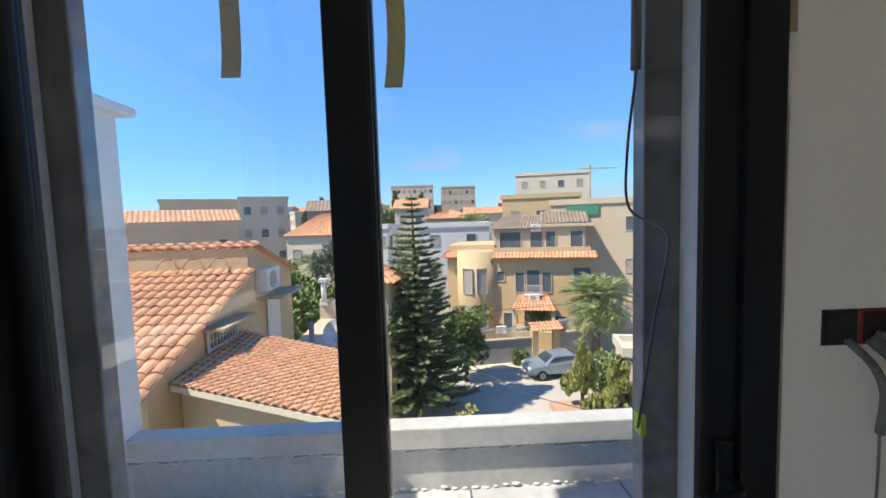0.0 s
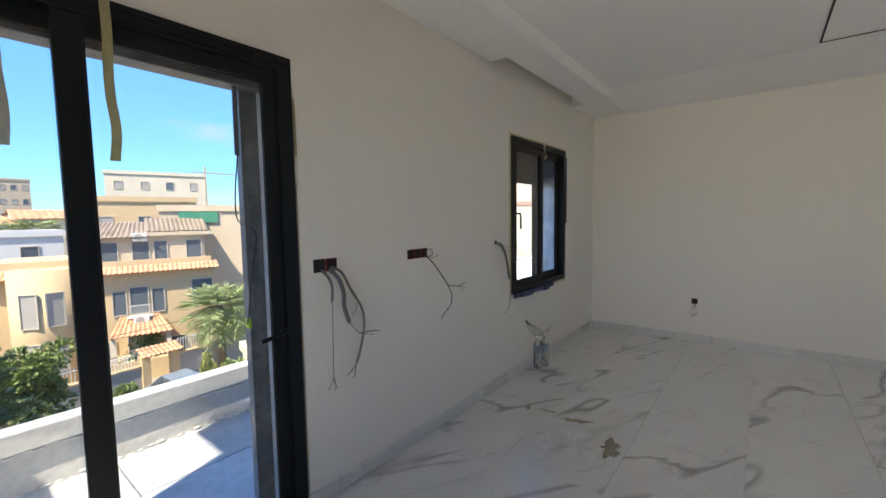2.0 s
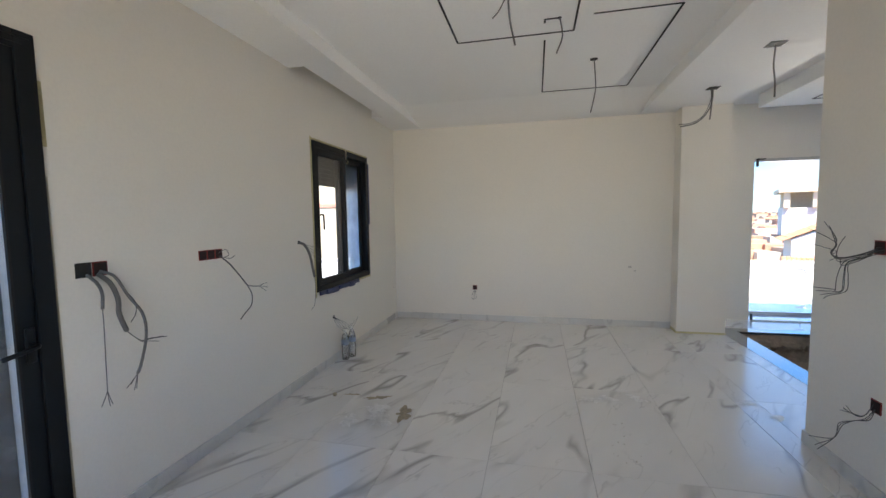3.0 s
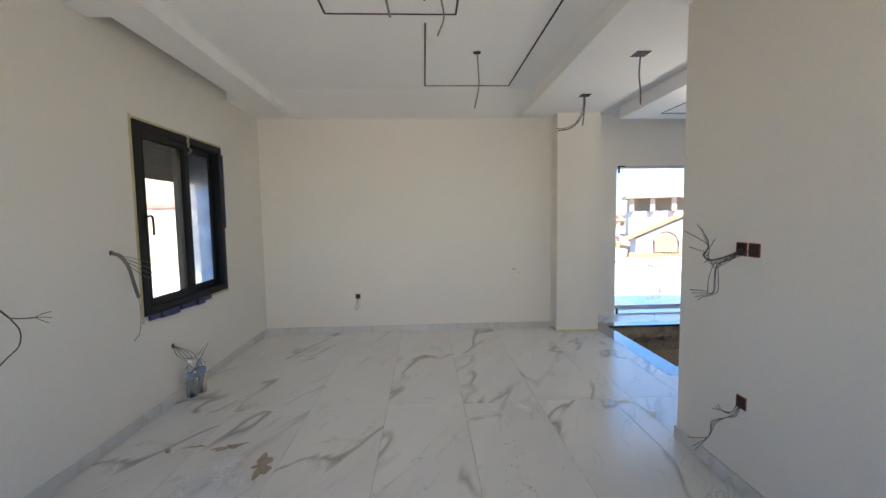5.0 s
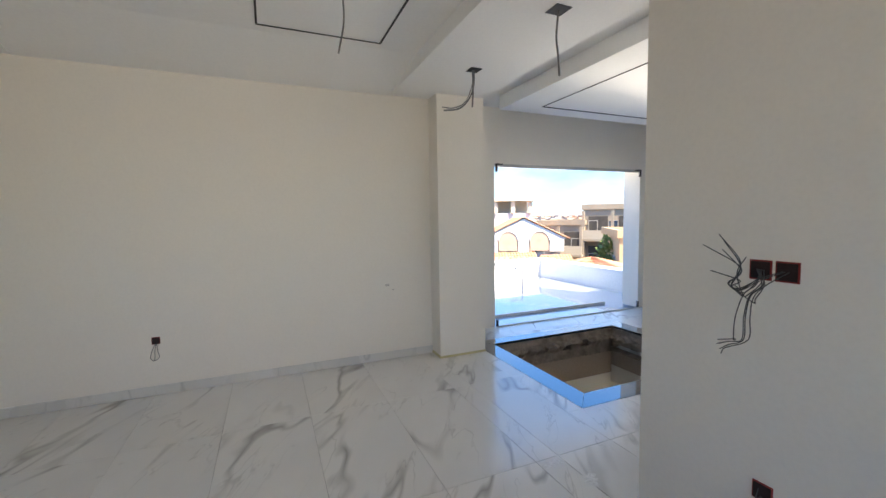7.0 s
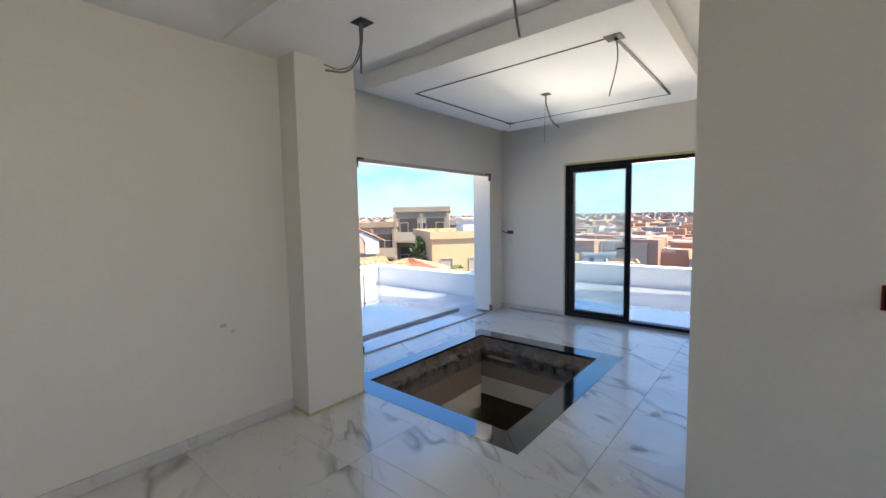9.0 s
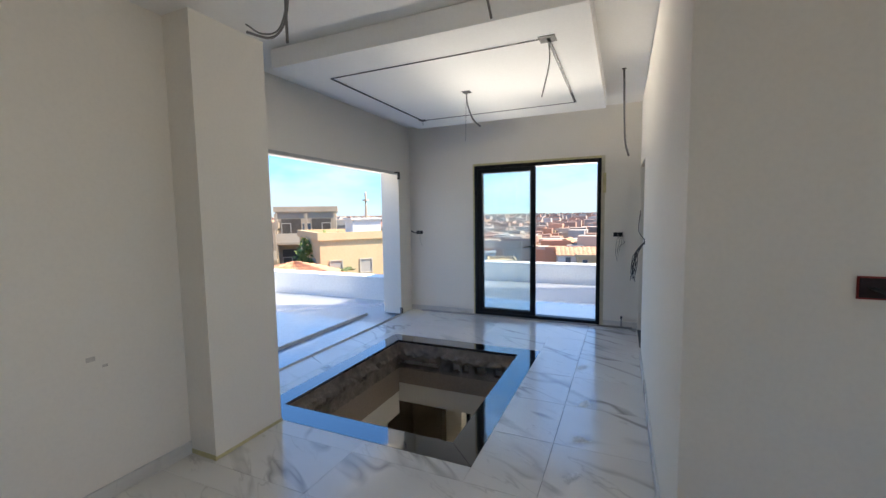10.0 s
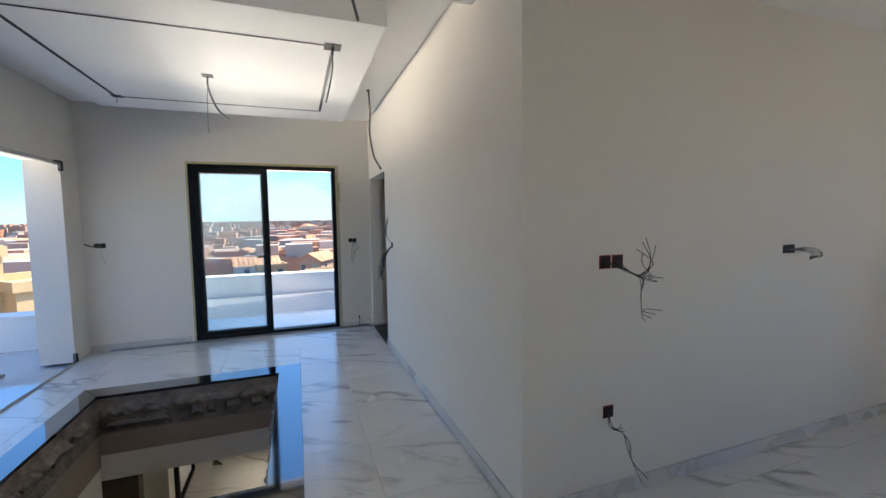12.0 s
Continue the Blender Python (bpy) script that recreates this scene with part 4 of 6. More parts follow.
def bottle(x, y, h, label):
    t = thing("water_bottle", (x, y, 0), label, "bottle")
    prof = [(0.0, 0.002), (0.034, 0.004), (0.038, 0.02), (0.036, 0.06), (0.0385, 0.075), (0.036, 0.09), (0.0385, 0.11), (0.038, 0.15), (0.0385, h * 0.66), (0.034, h * 0.76), (0.022, h * 0.87), (0.0135, h * 0.92), (0.0135, h * 0.965)]
    bm = bmesh.new()
    rings = [[bm.verts.new((x + r * math.cos(k * math.pi / 10), y + r * math.sin(k * math.pi / 10), z)) for k in range(20)] for r, z in prof[1:]]
    for p, q in zip(rings, rings[1:]):
        for k in range(20):
            bm.faces.new((p[k], p[(k + 1) % 20], q[(k + 1) % 20], q[k]))
    bm.faces.new(rings[0][::-1])
    for fc in bm.faces:
        fc.smooth = True
    bmesh.ops.solidify(bm, geom=bm.faces[:], thickness=0.0006)
    ob = part("body", bm, M["pet"], t, "clear ribbed plastic")
    ob.visible_shadow = False
    cp = bmesh.new()
    bmesh.ops.create_cone(cp, cap_ends=True, segments=20, radius1=0.0155, radius2=0.0150, depth=0.02, matrix=Matrix.Translation((x, y, h * 0.975)))
    part("cap", cp, M["ceil"], t, "white screw cap")
    lb = bmesh.new()
    bmesh.ops.create_cone(lb, cap_ends=False, segments=24, radius1=0.0392, radius2=0.0392, depth=0.05, matrix=Matrix.Translation((x, y, h * 0.60)))
    part("paper_band", lb, M["label"], t, "faded blue label band")


M["label"] = surf("label_band", (0.30, 0.36, 0.45), 0.5, big=(30, 0.3), fine=(90, 0.2))
bottle(3.80, 1.745, 0.31, "clear plastic water bottle standing by the wall")
bottle(3.71, 1.775, 0.30, "second clear plastic bottle standing by the wall")


def splat(x, y, r, seed, label, mat="stain", z=0.003, stretch=1.0, turn=0.0):
    """A flat, ragged dried stain."""
    random.seed(seed)
    bm = bmesh.new()
    n = 40
    ph = [random.uniform(0, 6.28) for _ in range(5)]
    ring_ = []
    for k in range(n):
        a = 2 * math.pi * k / n
        q = r * (0.65 + 0.22 * math.sin(2 * a + ph[0]) + 0.16 * math.sin(5 * a + ph[1]) + 0.10 * math.sin(9 * a + ph[2]) + random.uniform(-0.05, 0.05))
        px, py = q * math.cos(a) * stretch, q * math.sin(a)
        ring_.append(bm.verts.new((x + px * math.cos(turn) - py * math.sin(turn), y + px * math.sin(turn) + py * math.cos(turn), z)))
    mid = bm.verts.new((x, y, z + 0.0015))
    for k in range(n):
        bm.faces.new((ring_[k], ring_[(k + 1) % n], mid))
    return solid("floor_stain", bm, M[mat], label, "stain", "dried stains on the floor")


M["dust"] = surf("pale_mortar_dust", (0.70, 0.69, 0.66), 0.34, big=(9, 0.15), fine=(70, 0.2), bump=0.2)
splat(2.72, 0.83, 0.09, 1, "dried ochre mud stain on the marble floor", stretch=1.5)
splat(2.62, 0.98, 0.12, 2, "dried mortar smear on the marble floor", "dust", stretch=1.4)
splat(2.93, 1.12, 0.05, 3, "dark mud streak on the marble floor", stretch=2.2, turn=1.9)
splat(2.95, 1.34, 0.025, 4, "dark mud streak on the marble floor", stretch=3.0, turn=1.7)
splat(2.55, 1.18, 0.07, 5, "dried mortar smear on the marble floor", "dust", stretch=2.0, turn=0.5)
splat(2.76, 1.05, 0.09, 6, "dried mortar smear on the marble floor", "dust", stretch=1.6, turn=1.1)
splat(3.22, -0.55, 0.10, 7, "faint mortar smear on the marble floor", "dust", stretch=1.8, turn=2.0)
splat(3.30, -0.85, 0.06, 12, "faint mortar smear on the marble floor", "dust", stretch=1.6, turn=1.0)
for k, (px, py) in enumerate(((3.277, -3.33), (3.257, -2.79), (3.274, -2.38), (3.365, -4.11), (3.36, -1.62), (3.16, -1.72))):
    splat(px, py, 0.075, 20 + k, "faint dusty shoe mark on the marble floor", "dust", z=0.0022, stretch=0.8)
random.seed(8)
for k in range(14):
    px, py = 2.62 + random.uniform(-0.25, 0.25), -0.62 + random.uniform(-0.08, 0.08)
    bm = bmesh.new()
    bmesh.ops.create_icosphere(bm, subdivisions=1, radius=random.uniform(0.002, 0.0045), matrix=Matrix.Translation((px, py, 0.004)))
    solid("mortar_crumb", bm, M["stain"], "small dark crumb of mortar on the floor", "crumb", "crumbs on the floor")
bm = bmesh.new()
bmesh.ops.create_icosphere(bm, subdivisions=2, radius=0.016, matrix=Matrix.Translation((2.90, 1.47, 0.014)))
solid("mortar_lump", bm, M["stain"], "dark mortar lump on the marble floor", "crumb", "crumbs on the floor")
# floor tracks of the terrace opening
for name, x, y0_, y1_ in (("floor_track", 6.03, -5.37, -2.84), ("floor_track", 6.55, -5.20, -2.70)):
    t = thing(name, (x, (y0_ + y1_) / 2, 0), "grey metal sliding track lying on the floor", "floor track", "tracks in the opening")
    part("rail", boxes((x - 0.011, x - 0.006, y0_, y1_, -0.02, 0.014), (x + 0.006, x + 0.011, y0_, y1_, -0.02, 0.014), bevel=0.002), M["track"], t)
    part("bed", boxes((x - 0.013, x + 0.013, y0_, y1_, -0.02, 0.006)), M["track"], t)
t = thing("floor_profile", (4.5, YS + 0.05, 0), "grey metal profile lying along the terrace wall", "profile")
part("bar", boxes((5.05, 5.86, YS + 0.03, YS + 0.06, 0.0, 0.022), (2.9, 5.05, YS + 0.02, YS + 0.05, 0.001, 0.018), bevel=0.003), M["zinc"], t)
for y_, z_ in ((-5.36, 2.06), (-5.36, 0.06), (-2.85, 0.05), (-2.85, 2.06)):
    t = thing("bracket", (6.06, y_, z_), "small black steel bracket in the opening corner", "bracket", "brackets in the opening")
    s_ = 1 if y_ < -4 else -1
    part("plate", boxes((6.02, 6.06, y_, y_ + 0.012 * s_, z_ - 0.06, z_ + 0.04), (6.02, 6.06, y_, y_ + 0.09 * s_, z_ + (0.03 if z_ > 1 else -0.06), z_ + (0.042 if z_ > 1 else -0.048))), M["slot"], t)
    part("bolt", add_tube(bmesh.new(), [(6.04, y_ + 0.02 * s_, z_ - 0.04), (6.04, y_ + 0.02 * s_, z_ + 0.05)], 0.007, 8), M["zinc"], t)
structure("opening_track", boxes((6.06, 6.10, -5.375, -2.832, 2.066, 2.104)), M["track"], "grey metal head track of the terrace opening", "track")
# smears and knocks on the walls
M["scuff"] = surf("scuffed_paint", (0.60, 0.56, 0.51), 0.8, big=(30, 0.2), fine=(90, 0.1))
for wall, u, z, s_ in (("east", -1.25, 0.76, 0.02), ("east", -1.31, 0.71, 0.012), ("north", 5.30, 1.83, 0.01), ("north", 5.38, 0.45, 0.012)):
    a_, b_ = Vector(on(wall, u - s_, z - s_ * 0.6, -0.001)), Vector(on(wall, u + s_, z + s_ * 0.6, 0.0012))
    solid("wall_mark", boxes((min(a_.x, b_.x), max(a_.x, b_.x), min(a_.y, b_.y), max(a_.y, b_.y), a_.z, b_.z)), M["scuff"], "small grey scuff on the painted wall", "scuff", "scuffs on the walls")
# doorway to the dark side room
# near-black floor strip, only as wide as the doorway
structure("side_room_floor", boxes((XW, XC, -5.66, -4.68, -0.012, 0.001)), surf("dark_floor", (0.03, 0.03, 0.032), 0.4), "dark floor of the side room", "floor")


# ---------- balcony and terraces ----------
GZ = -8.6
ext_m = {
    "ochre": surf("ochre_render", (0.554, 0.412, 0.235), 0.9, big=(0.5, 0.10), fine=(8, 0.05), bump=0.1, tint=(0.42, 0.29, 0.16)),
    "tan": surf("tan_render", (0.538, 0.437, 0.311), 0.9, big=(0.5, 0.12), fine=(8, 0.05), bump=0.1, tint=(0.40, 0.31, 0.21)),
    "cream": surf("cream_render", (0.605, 0.538, 0.420), 0.9, big=(0.5, 0.10), fine=(8, 0.05), bump=0.1, tint=(0.46, 0.38, 0.27)),
    "white": surf("white_render", (0.622, 0.613, 0.596), 0.9, big=(0.5, 0.08), fine=(8, 0.05), bump=0.1, tint=(0.55, 0.53, 0.50)),
    "grey": surf("grey_render", (0.336, 0.319, 0.302), 0.9, big=(0.5, 0.12), fine=(8, 0.05), bump=0.1),
    "brick": surf("bare_brickwork", (0.487, 0.302, 0.210), 0.9, big=(0.6, 0.12), fine=(12, 0.1), bump=0.2),
    "brown": surf("brown_concrete", (0.420, 0.328, 0.227), 0.9, big=(0.4, 0.12), fine=(8, 0.06), bump=0.1),
}
ROOF = surf("clay_tiles", (0.60, 0.31, 0.17), 0.85, big=(0.8, 0.12), fine=(20, 0.08), bump=0.1, tint=(0.36, 0.18, 0.11), tiles=0.16)
ROOF1 = surf("clay_tile_pieces", (0.64, 0.35, 0.20), 0.85, big=(3, 0.10), fine=(40, 0.08), bump=0.1, tint=(0.40, 0.22, 0.13), per_object=0.12)
ROOFG = surf("weathered_tiles", (0.302, 0.235, 0.176), 0.9, big=(0.8, 0.15), fine=(20, 0.08), bump=0.1, tiles=0.12)
ASPH = surf("worn_asphalt", (0.46, 0.42, 0.36), 0.9, big=(0.4, 0.12), fine=(10, 0.08), bump=0.1)
PANE = surf("dark_window_glass", (0.10, 0.12, 0.14), 0.15, big=(1, 0.1), fine=(5, 0.05), bump=0)
FRAME = surf("white_window_frame", (0.66, 0.65, 0.62), 0.6, bump=0)
IRON = surf("white_railing", (0.68, 0.67, 0.64), 0.5, bump=0)
SURR = surf("window_surround", (0.47, 0.42, 0.34), 0.7, bump=0)
SHUT = surf("grey_shutter", (0.36, 0.33, 0.29), 0.6, bump=0)

gm = bmesh.new()
lines = [[gm.verts.new((x_, y_, z_)) for x_ in (-2500, 2500)] for y_, z_ in ((2500, GZ), (-14, GZ), (-60, -17.0), (-2500, -17.0))]
for a, b in zip(lines, lines[1:]):
    gm.faces.new((a[0], b[0], b[1], a[1]))
ground = structure("ground", gm, surf("dry_ground", (0.30, 0.26, 0.19), 0.95, big=(0.05, 0.2), fine=(0.6, 0.1), bump=0.2, tint=(0.12, 0.13, 0.07)), "dry ground between the houses", "ground")
structure("house_body", boxes((XW - T, XE + T, YS - T, YN + T, GZ, -3.3)), ext_m["white"], "rendered lower storeys of this house", "house")
structure("balcony_slab", boxes((-3.0, 5.8, YN + T, 3.32, -0.30, -0.05)), M["grout"], "grey balcony slab", "balcony")
BAL = bpy.data.objects["balcony_slab"]
par = bmesh.new()
add_box(par, -3.0, 5.8, 3.225, 3.31, -0.05, 0.215)
add_box(par, -3.0, 5.8, 3.19, 3.315, 0.217, 0.335, 0.008)
structure("balcony_parapet", par, M["parapet"], "low white unfinished balcony parapet with a stepped top", "parapet")
# rough mortar bead along the parapet
bead = bmesh.new()
random.seed(3)
for k in range(260):
    x = -2.0 + k * 0.025
    bmesh.ops.create_icosphere(bead, subdivisions=1, radius=random.uniform(0.007, 0.016), matrix=Matrix.Translation((x, 3.215 + random.uniform(-0.01, 0.01), 0.205 + random.uniform(-0.012, 0.008))) @ Matrix.Diagonal((1.6, 1.0, 0.5, 1)))
for k in range(110):
    x = -2.0 + k * 0.055
    bmesh.ops.create_icosphere(bead, subdivisions=1, radius=random.uniform(0.006, 0.016), matrix=Matrix.Translation((x, 3.22, -0.03 + random.uniform(0, 0.02))) @ Matrix.Diagonal((1.8, 0.8, 0.6, 1)))
solid("mortar_bead", bead, M["bead"], "rough whitish mortar bead along the balcony parapet", "mortar", kind="stuff")
pier = boxes((-2.6, -0.93, 2.66, 3.32, -0.05, 2.0))
add_box(pier, -2.65, -0.86, 2.60, 3.38, 2.0, 2.05, 0.01)
structure("balcony_pier", pier, M["outwall"], "white rendered pier with a coping beside the balcony", "wall")
structure("terrace_slab", boxes((XD, 9.6, -6.4, 6.0, -0.30, -0.02), (XC - 0.1, 6.6, -9.0, -6.4, -0.30, -0.02), (XC - 0.1, XD, -6.4, YS - T, -0.30, -0.02)), M["terrazzo"], "pale grey terrace floor", "terrace")
structure("terrace_parapet", boxes((6.6, 9.6, -6.45, -6.20, -0.02, 0.36), (9.6, 9.85, -6.45, 6.0, -0.02, 0.36), (6.6, 6.85, -9.0, -6.45, -0.02, 0.36), (XC - 0.1, 6.85, -9.25, -9.0, -0.02, 0.36)), M["outwall"], "low white terrace parapet", "parapet")
structure("terrace_coping", boxes((6.57, 9.57, -6.47, -6.17, 0.36, 0.40), (9.57, 9.88, -6.47, 6.0, 0.36, 0.40), (6.57, 6.88, -9.0, -6.47, 0.36, 0.40), (XC - 0.1, 6.88, -9.28, -8.97, 0.36, 0.40), bevel=0.006), M["outwall"], "smooth pale coping on the terrace parapet", "coping")
# out-of-view block, added and raised to keep the sun off the south terrace
structure("terrace_wing_wall", boxes((XW - T, XC - 0.1, -8.95, YS - T, GZ, 7.0)), M["outwall"], "plain white unseen block added to shade the south terrace", "wall")
tp = thing("water_pipe", (8.9, -5.2, 0), "thin bent water pipe with a tap on the terrace", "pipe")
part("pipe", add_tube(bmesh.new(), [(8.9, -5.2, -0.02), (8.9, -5.2, 0.34), (8.9, -4.9, 0.34)], 0.018), M["zinc"], tp)
part("tap", add_tube(bmesh.new(), [(8.9, -5.0, 0.34), (8.82, -5.0, 0.30)], 0.022), M["zinc"], tp)
TSL = {}
for i in range(9):
    for j in range(2):
        ob = new("slab", TSL.setdefault("m", mesh_of("slab", boxes((-0.40, 0.40, -0.285, 0.285, 0, 0.02), bevel=0.002), M["slab"])))
        ob.location = (-2.0 + i * 0.81, 2.42 + j * 0.58, -0.05)
        ob.parent = BAL


# ---------- houses ----------
def lpart(name, bm, mat, parent, label=""):
    ob = new(name, mesh_of(name, bm, mat))
    ob.parent = parent
    return tagged(ob, label)


WIN = {}


def window_mesh(w, h, shutter=False):
    key = (round(w, 1), round(h, 1), shutter)
    if key not in WIN:
        bm = bmesh.new()
        w, h = key[0], key[1]
        add_box(bm, -w / 2 - 0.09, w / 2 + 0.09, -0.07, 0.03, -0.09, h + 0.09)
        front = [f for f in bm.faces if f.normal.y < -0.5]
        bmesh.ops.inset_region(bm, faces=front, thickness=0.09)
        res = bmesh.ops.extrude_discrete_faces(bm, faces=front)["faces"]
        for f in res:
            f.material_index = 2 if shutter else 1
            bmesh.ops.translate(bm, vec=(0, 0.06, 0), verts=list(f.verts))
        WIN[key] = mesh_of("window", bm, [SURR, PANE, SHUT])
    return WIN[key]


def add_window(parent, x, y, z, w, h, turn=0.0, shutter=False):
    ob = new("window", window_mesh(w, h, shutter))
    ob.location, ob.rotation_euler = (x, y, z), (0, 0, turn)
    ob.parent = parent
    return ob


def tile_slope(bm, a, b, c, d, pitch=0.25, course=0.38, lift=0.05):
    """Rows of rounded tiles over the slope a-b (eave) to d-c (top)."""
    a, b, c, d = (Vector(p) for p in (a, b, c, d))
    nu = max(2, round((b - a).length / pitch))
    nv = max(2, round(((d - a).length + (c - b).length) / 2 / course))
    nrm = (b - a).cross(d - a).normalized()
    if nrm.z < 0:
        nrm = -nrm
    at = lambda u, v: (a + (b - a) * u) * (1 - v) + (d + (c - d) * u) * v
    for j in range(nv):
        for i in range(nu):
            lo, hi = [], []
            for k, hgt in enumerate((0.0, 0.75, 1.0, 0.75, 0.0)):
                u = (i + 0.08 + 0.84 * k / 4) / nu
                lo.append(bm.verts.new(at(u, j / nv) + nrm * (lift * hgt + 0.03)))
                hi.append(bm.verts.new(at(u, min(1, (j + 1.08) / nv)) + nrm * (lift * hgt * 0.85)))
            for k in range(4):
                bm.faces.new((lo[k], lo[k + 1], hi[k + 1], hi[k]))
            bm.faces.new(lo[::-1])
    # the bed under the tiles
    q = [bm.verts.new(p) for p in (a, b, c, d)]
    bm.faces.new(q)
    return bm


def house(name, x, y, yaw, w, d, top, mat, label, roof="flat", storeys=2, cols=3, cat="house", group="", base=GZ, rise=1.4, tiled=None, pitch=0.5, ww=0.9, wh=1.1):
    """A house: walls, a flat or tiled roof, windows on its sides. Local -y is its front."""
    if y < -12:                      # the ground falls away to the south
        base, storeys = -17.2, storeys + 2
    t = new(name)
    t.empty_display_size = 0.5
    t.matrix_basis = pose(x, y, base, 0, 0, yaw)
    tagged(t, label, cat, group)
    h = top - base
    lpart("wall", boxes((-w / 2, w / 2, -d / 2, d / 2, 0, h)), ext_m[mat], t)
    bm = bmesh.new()
    if roof == "flat":
        for r in ((-w / 2 - 0.15, w / 2 + 0.15, -d / 2 - 0.15, -d / 2 + 0.1), (-w / 2 - 0.15, w / 2 + 0.15, d / 2 - 0.1, d / 2 + 0.15), (-w / 2 - 0.15, -w / 2 + 0.1, -d / 2 + 0.1, d / 2 - 0.1), (w / 2 - 0.1, w / 2 + 0.15, -d / 2 + 0.1, d / 2 - 0.1)):
            add_box(bm, *r, h - 0.05, h + 0.45)
        add_box(bm, -w / 2 + 0.1, w / 2 - 0.1, -d / 2 + 0.1, d / 2 - 0.1, h + 0.002, h + 0.06)
        lpart("roof", bm, ext_m[mat], t)
    else:
        o = 0.35
        if roof == "gable":
            tile_slope(bm, (-w / 2 - o, -d / 2 - o, h - 0.15), (w / 2 + o, -d / 2 - o, h - 0.15), (w / 2 + o, 0, h + rise), (-w / 2 - o, 0, h + rise), pitch, 0.6, 0.07)
            tile_slope(bm, (w / 2 + o, d / 2 + o, h - 0.15), (-w / 2 - o, d / 2 + o, h - 0.15), (-w / 2 - o, 0, h + rise), (w / 2 + o, 0, h + rise), pitch, 0.6, 0.07)
            for s in (-1, 1):
                gb = bmesh.new()
                v = [gb.verts.new((s * w / 2, k, z)) for k, z in ((-d / 2, h), (d / 2, h), (0, h + rise - 0.05))]
                gb.faces.new(v)
                lpart("gable", gb, ext_m[mat], t)
        else:
            r = max(0.0, (w - d) / 2)
            A, B, C, D = (-w / 2 - o, -d / 2 - o, h - 0.1), (w / 2 + o, -d / 2 - o, h - 0.1), (w / 2 + o, d / 2 + o, h - 0.1), (-w / 2 - o, d / 2 + o, h - 0.1)
            P, Q = (-r - 0.02, 0, h + rise), (r + 0.02, 0, h + rise)
            tile_slope(bm, A, B, Q, P, pitch, 0.6, 0.07)
            tile_slope(bm, C, D, P, Q, pitch, 0.6, 0.07)
            tile_slope(bm, B, C, Q, Q, pitch, 0.6, 0.07)
            tile_slope(bm, D, A, P, P, pitch, 0.6, 0.07)
        lpart("roof", bm, tiled or ROOF, t, "clay tile roof")
    sh = h / storeys
    for s in range(max(0, storeys - (2 if group and y < 0 else 3)), storeys):
        for k in range(cols):
            u = (k + 0.5) / cols - 0.5
            add_window(t, u * w, -d / 2, s * sh + sh * 0.35, ww, wh, 0.0, (k + s) % 3 != 0)
        for k in range(max(1, cols - 1)):
            u = (k + 0.5) / max(1, cols - 1) - 0.5
            add_window(t, -w / 2, u * d, s * sh + sh * 0.35, ww, wh, -math.pi / 2, (k + s) % 2 == 0)
            add_window(t, w / 2, u * d, s * sh + sh * 0.35, ww, wh, math.pi / 2, (k + s) % 2 == 1)
            add_window(t, -u * w, d / 2, s * sh + sh * 0.35, ww, wh, math.pi, False)
    return t


# neighbour with the gable wall towards the balcony
nb = thing("neighbour_house", (-8.0, 11.0, GZ), "ochre neighbour house with a clay tiled gable roof", "house")
gw = bmesh.new()
prof = [(7.49, GZ), (14.28, GZ), (14.28, -0.01), (11.6, 0.87), (11.3, 0.87), (11.3, 0.30), (7.49, -1.05)]
for x_, flip in ((-3.9, False), (-13.0, True)):
    vs = [gw.verts.new((x_, a_, b_)) for a_, b_ in prof]
    gw.faces.new(vs if flip else vs[::-1])
    if not flip:
        first = vs
for k in range(len(prof)):
    gw.faces.new((first[k], first[(k + 1) % len(prof)], vs[(k + 1) % len(prof)], vs[k]))
bmesh.ops.recalc_face_normals(gw, faces=gw.faces)
part("wall", gw, ext_m["ochre"], nb)
rf = tile_slope(bmesh.new(), (-13.2, 7.0, -1.18), (-3.72, 7.0, -1.18), (-3.72, 11.3, 0.33), (-13.2, 11.3, 0.33), 0.24, 0.36, 0.055)
part("roof", rf, ROOF, nb, "rows of pale orange clay tiles")
cp_ = tile_slope(bmesh.new(), (-13.2, 11.25, 0.86), (-3.75, 11.25, 0.86), (-3.75, 11.75, 0.98), (-13.2, 11.75, 0.98), 0.30, 0.5, 0.06)
part("ridge_coping", cp_, ROOF, nb, "clay coping tiles on the ridge wall")
vg = tile_slope(bmesh.new(), (-3.95, 11.6, 0.88), (-3.95, 14.4, -0.03), (-3.70, 14.4, -0.03), (-3.70, 11.6, 0.88), 0.3, 0.25, 0.05)
part("verge", vg, ROOF, nb)
part("verge_board", boxes((-3.90, -3.86, 7.2, 7.4, -1.25, -1.1)), ext_m["grey"], nb)
wn_ = part("window", boxes((-3.905, -3.88, 9.2, 10.45, -1.10, -0.70)), PANE, nb)
bars = ring("x", 9.2, 10.45, -1.10, -0.70, 0.04, -3.90, -3.84, 0)
for k in range(9):
    add_box(bars, -3.86, -3.84, 9.28 + k * 0.13, 9.30 + k * 0.13, -1.08, -0.72)
add_box(bars, -3.86, -3.84, 9.22, 10.43, -0.92, -0.90)
part("grille", bars, IRON, wn_, "white iron window grille")
part("awning", boxes((-3.9, -3.45, 9.1, 10.6, -0.66, -0.60)), ext_m["brown"], wn_, "brown slab awning")
part("awning", boxes((-3.9, -3.2, 11.6, 13.3, -0.50, -0.44)), ext_m["brown"], nb, "brown slab over the side door")
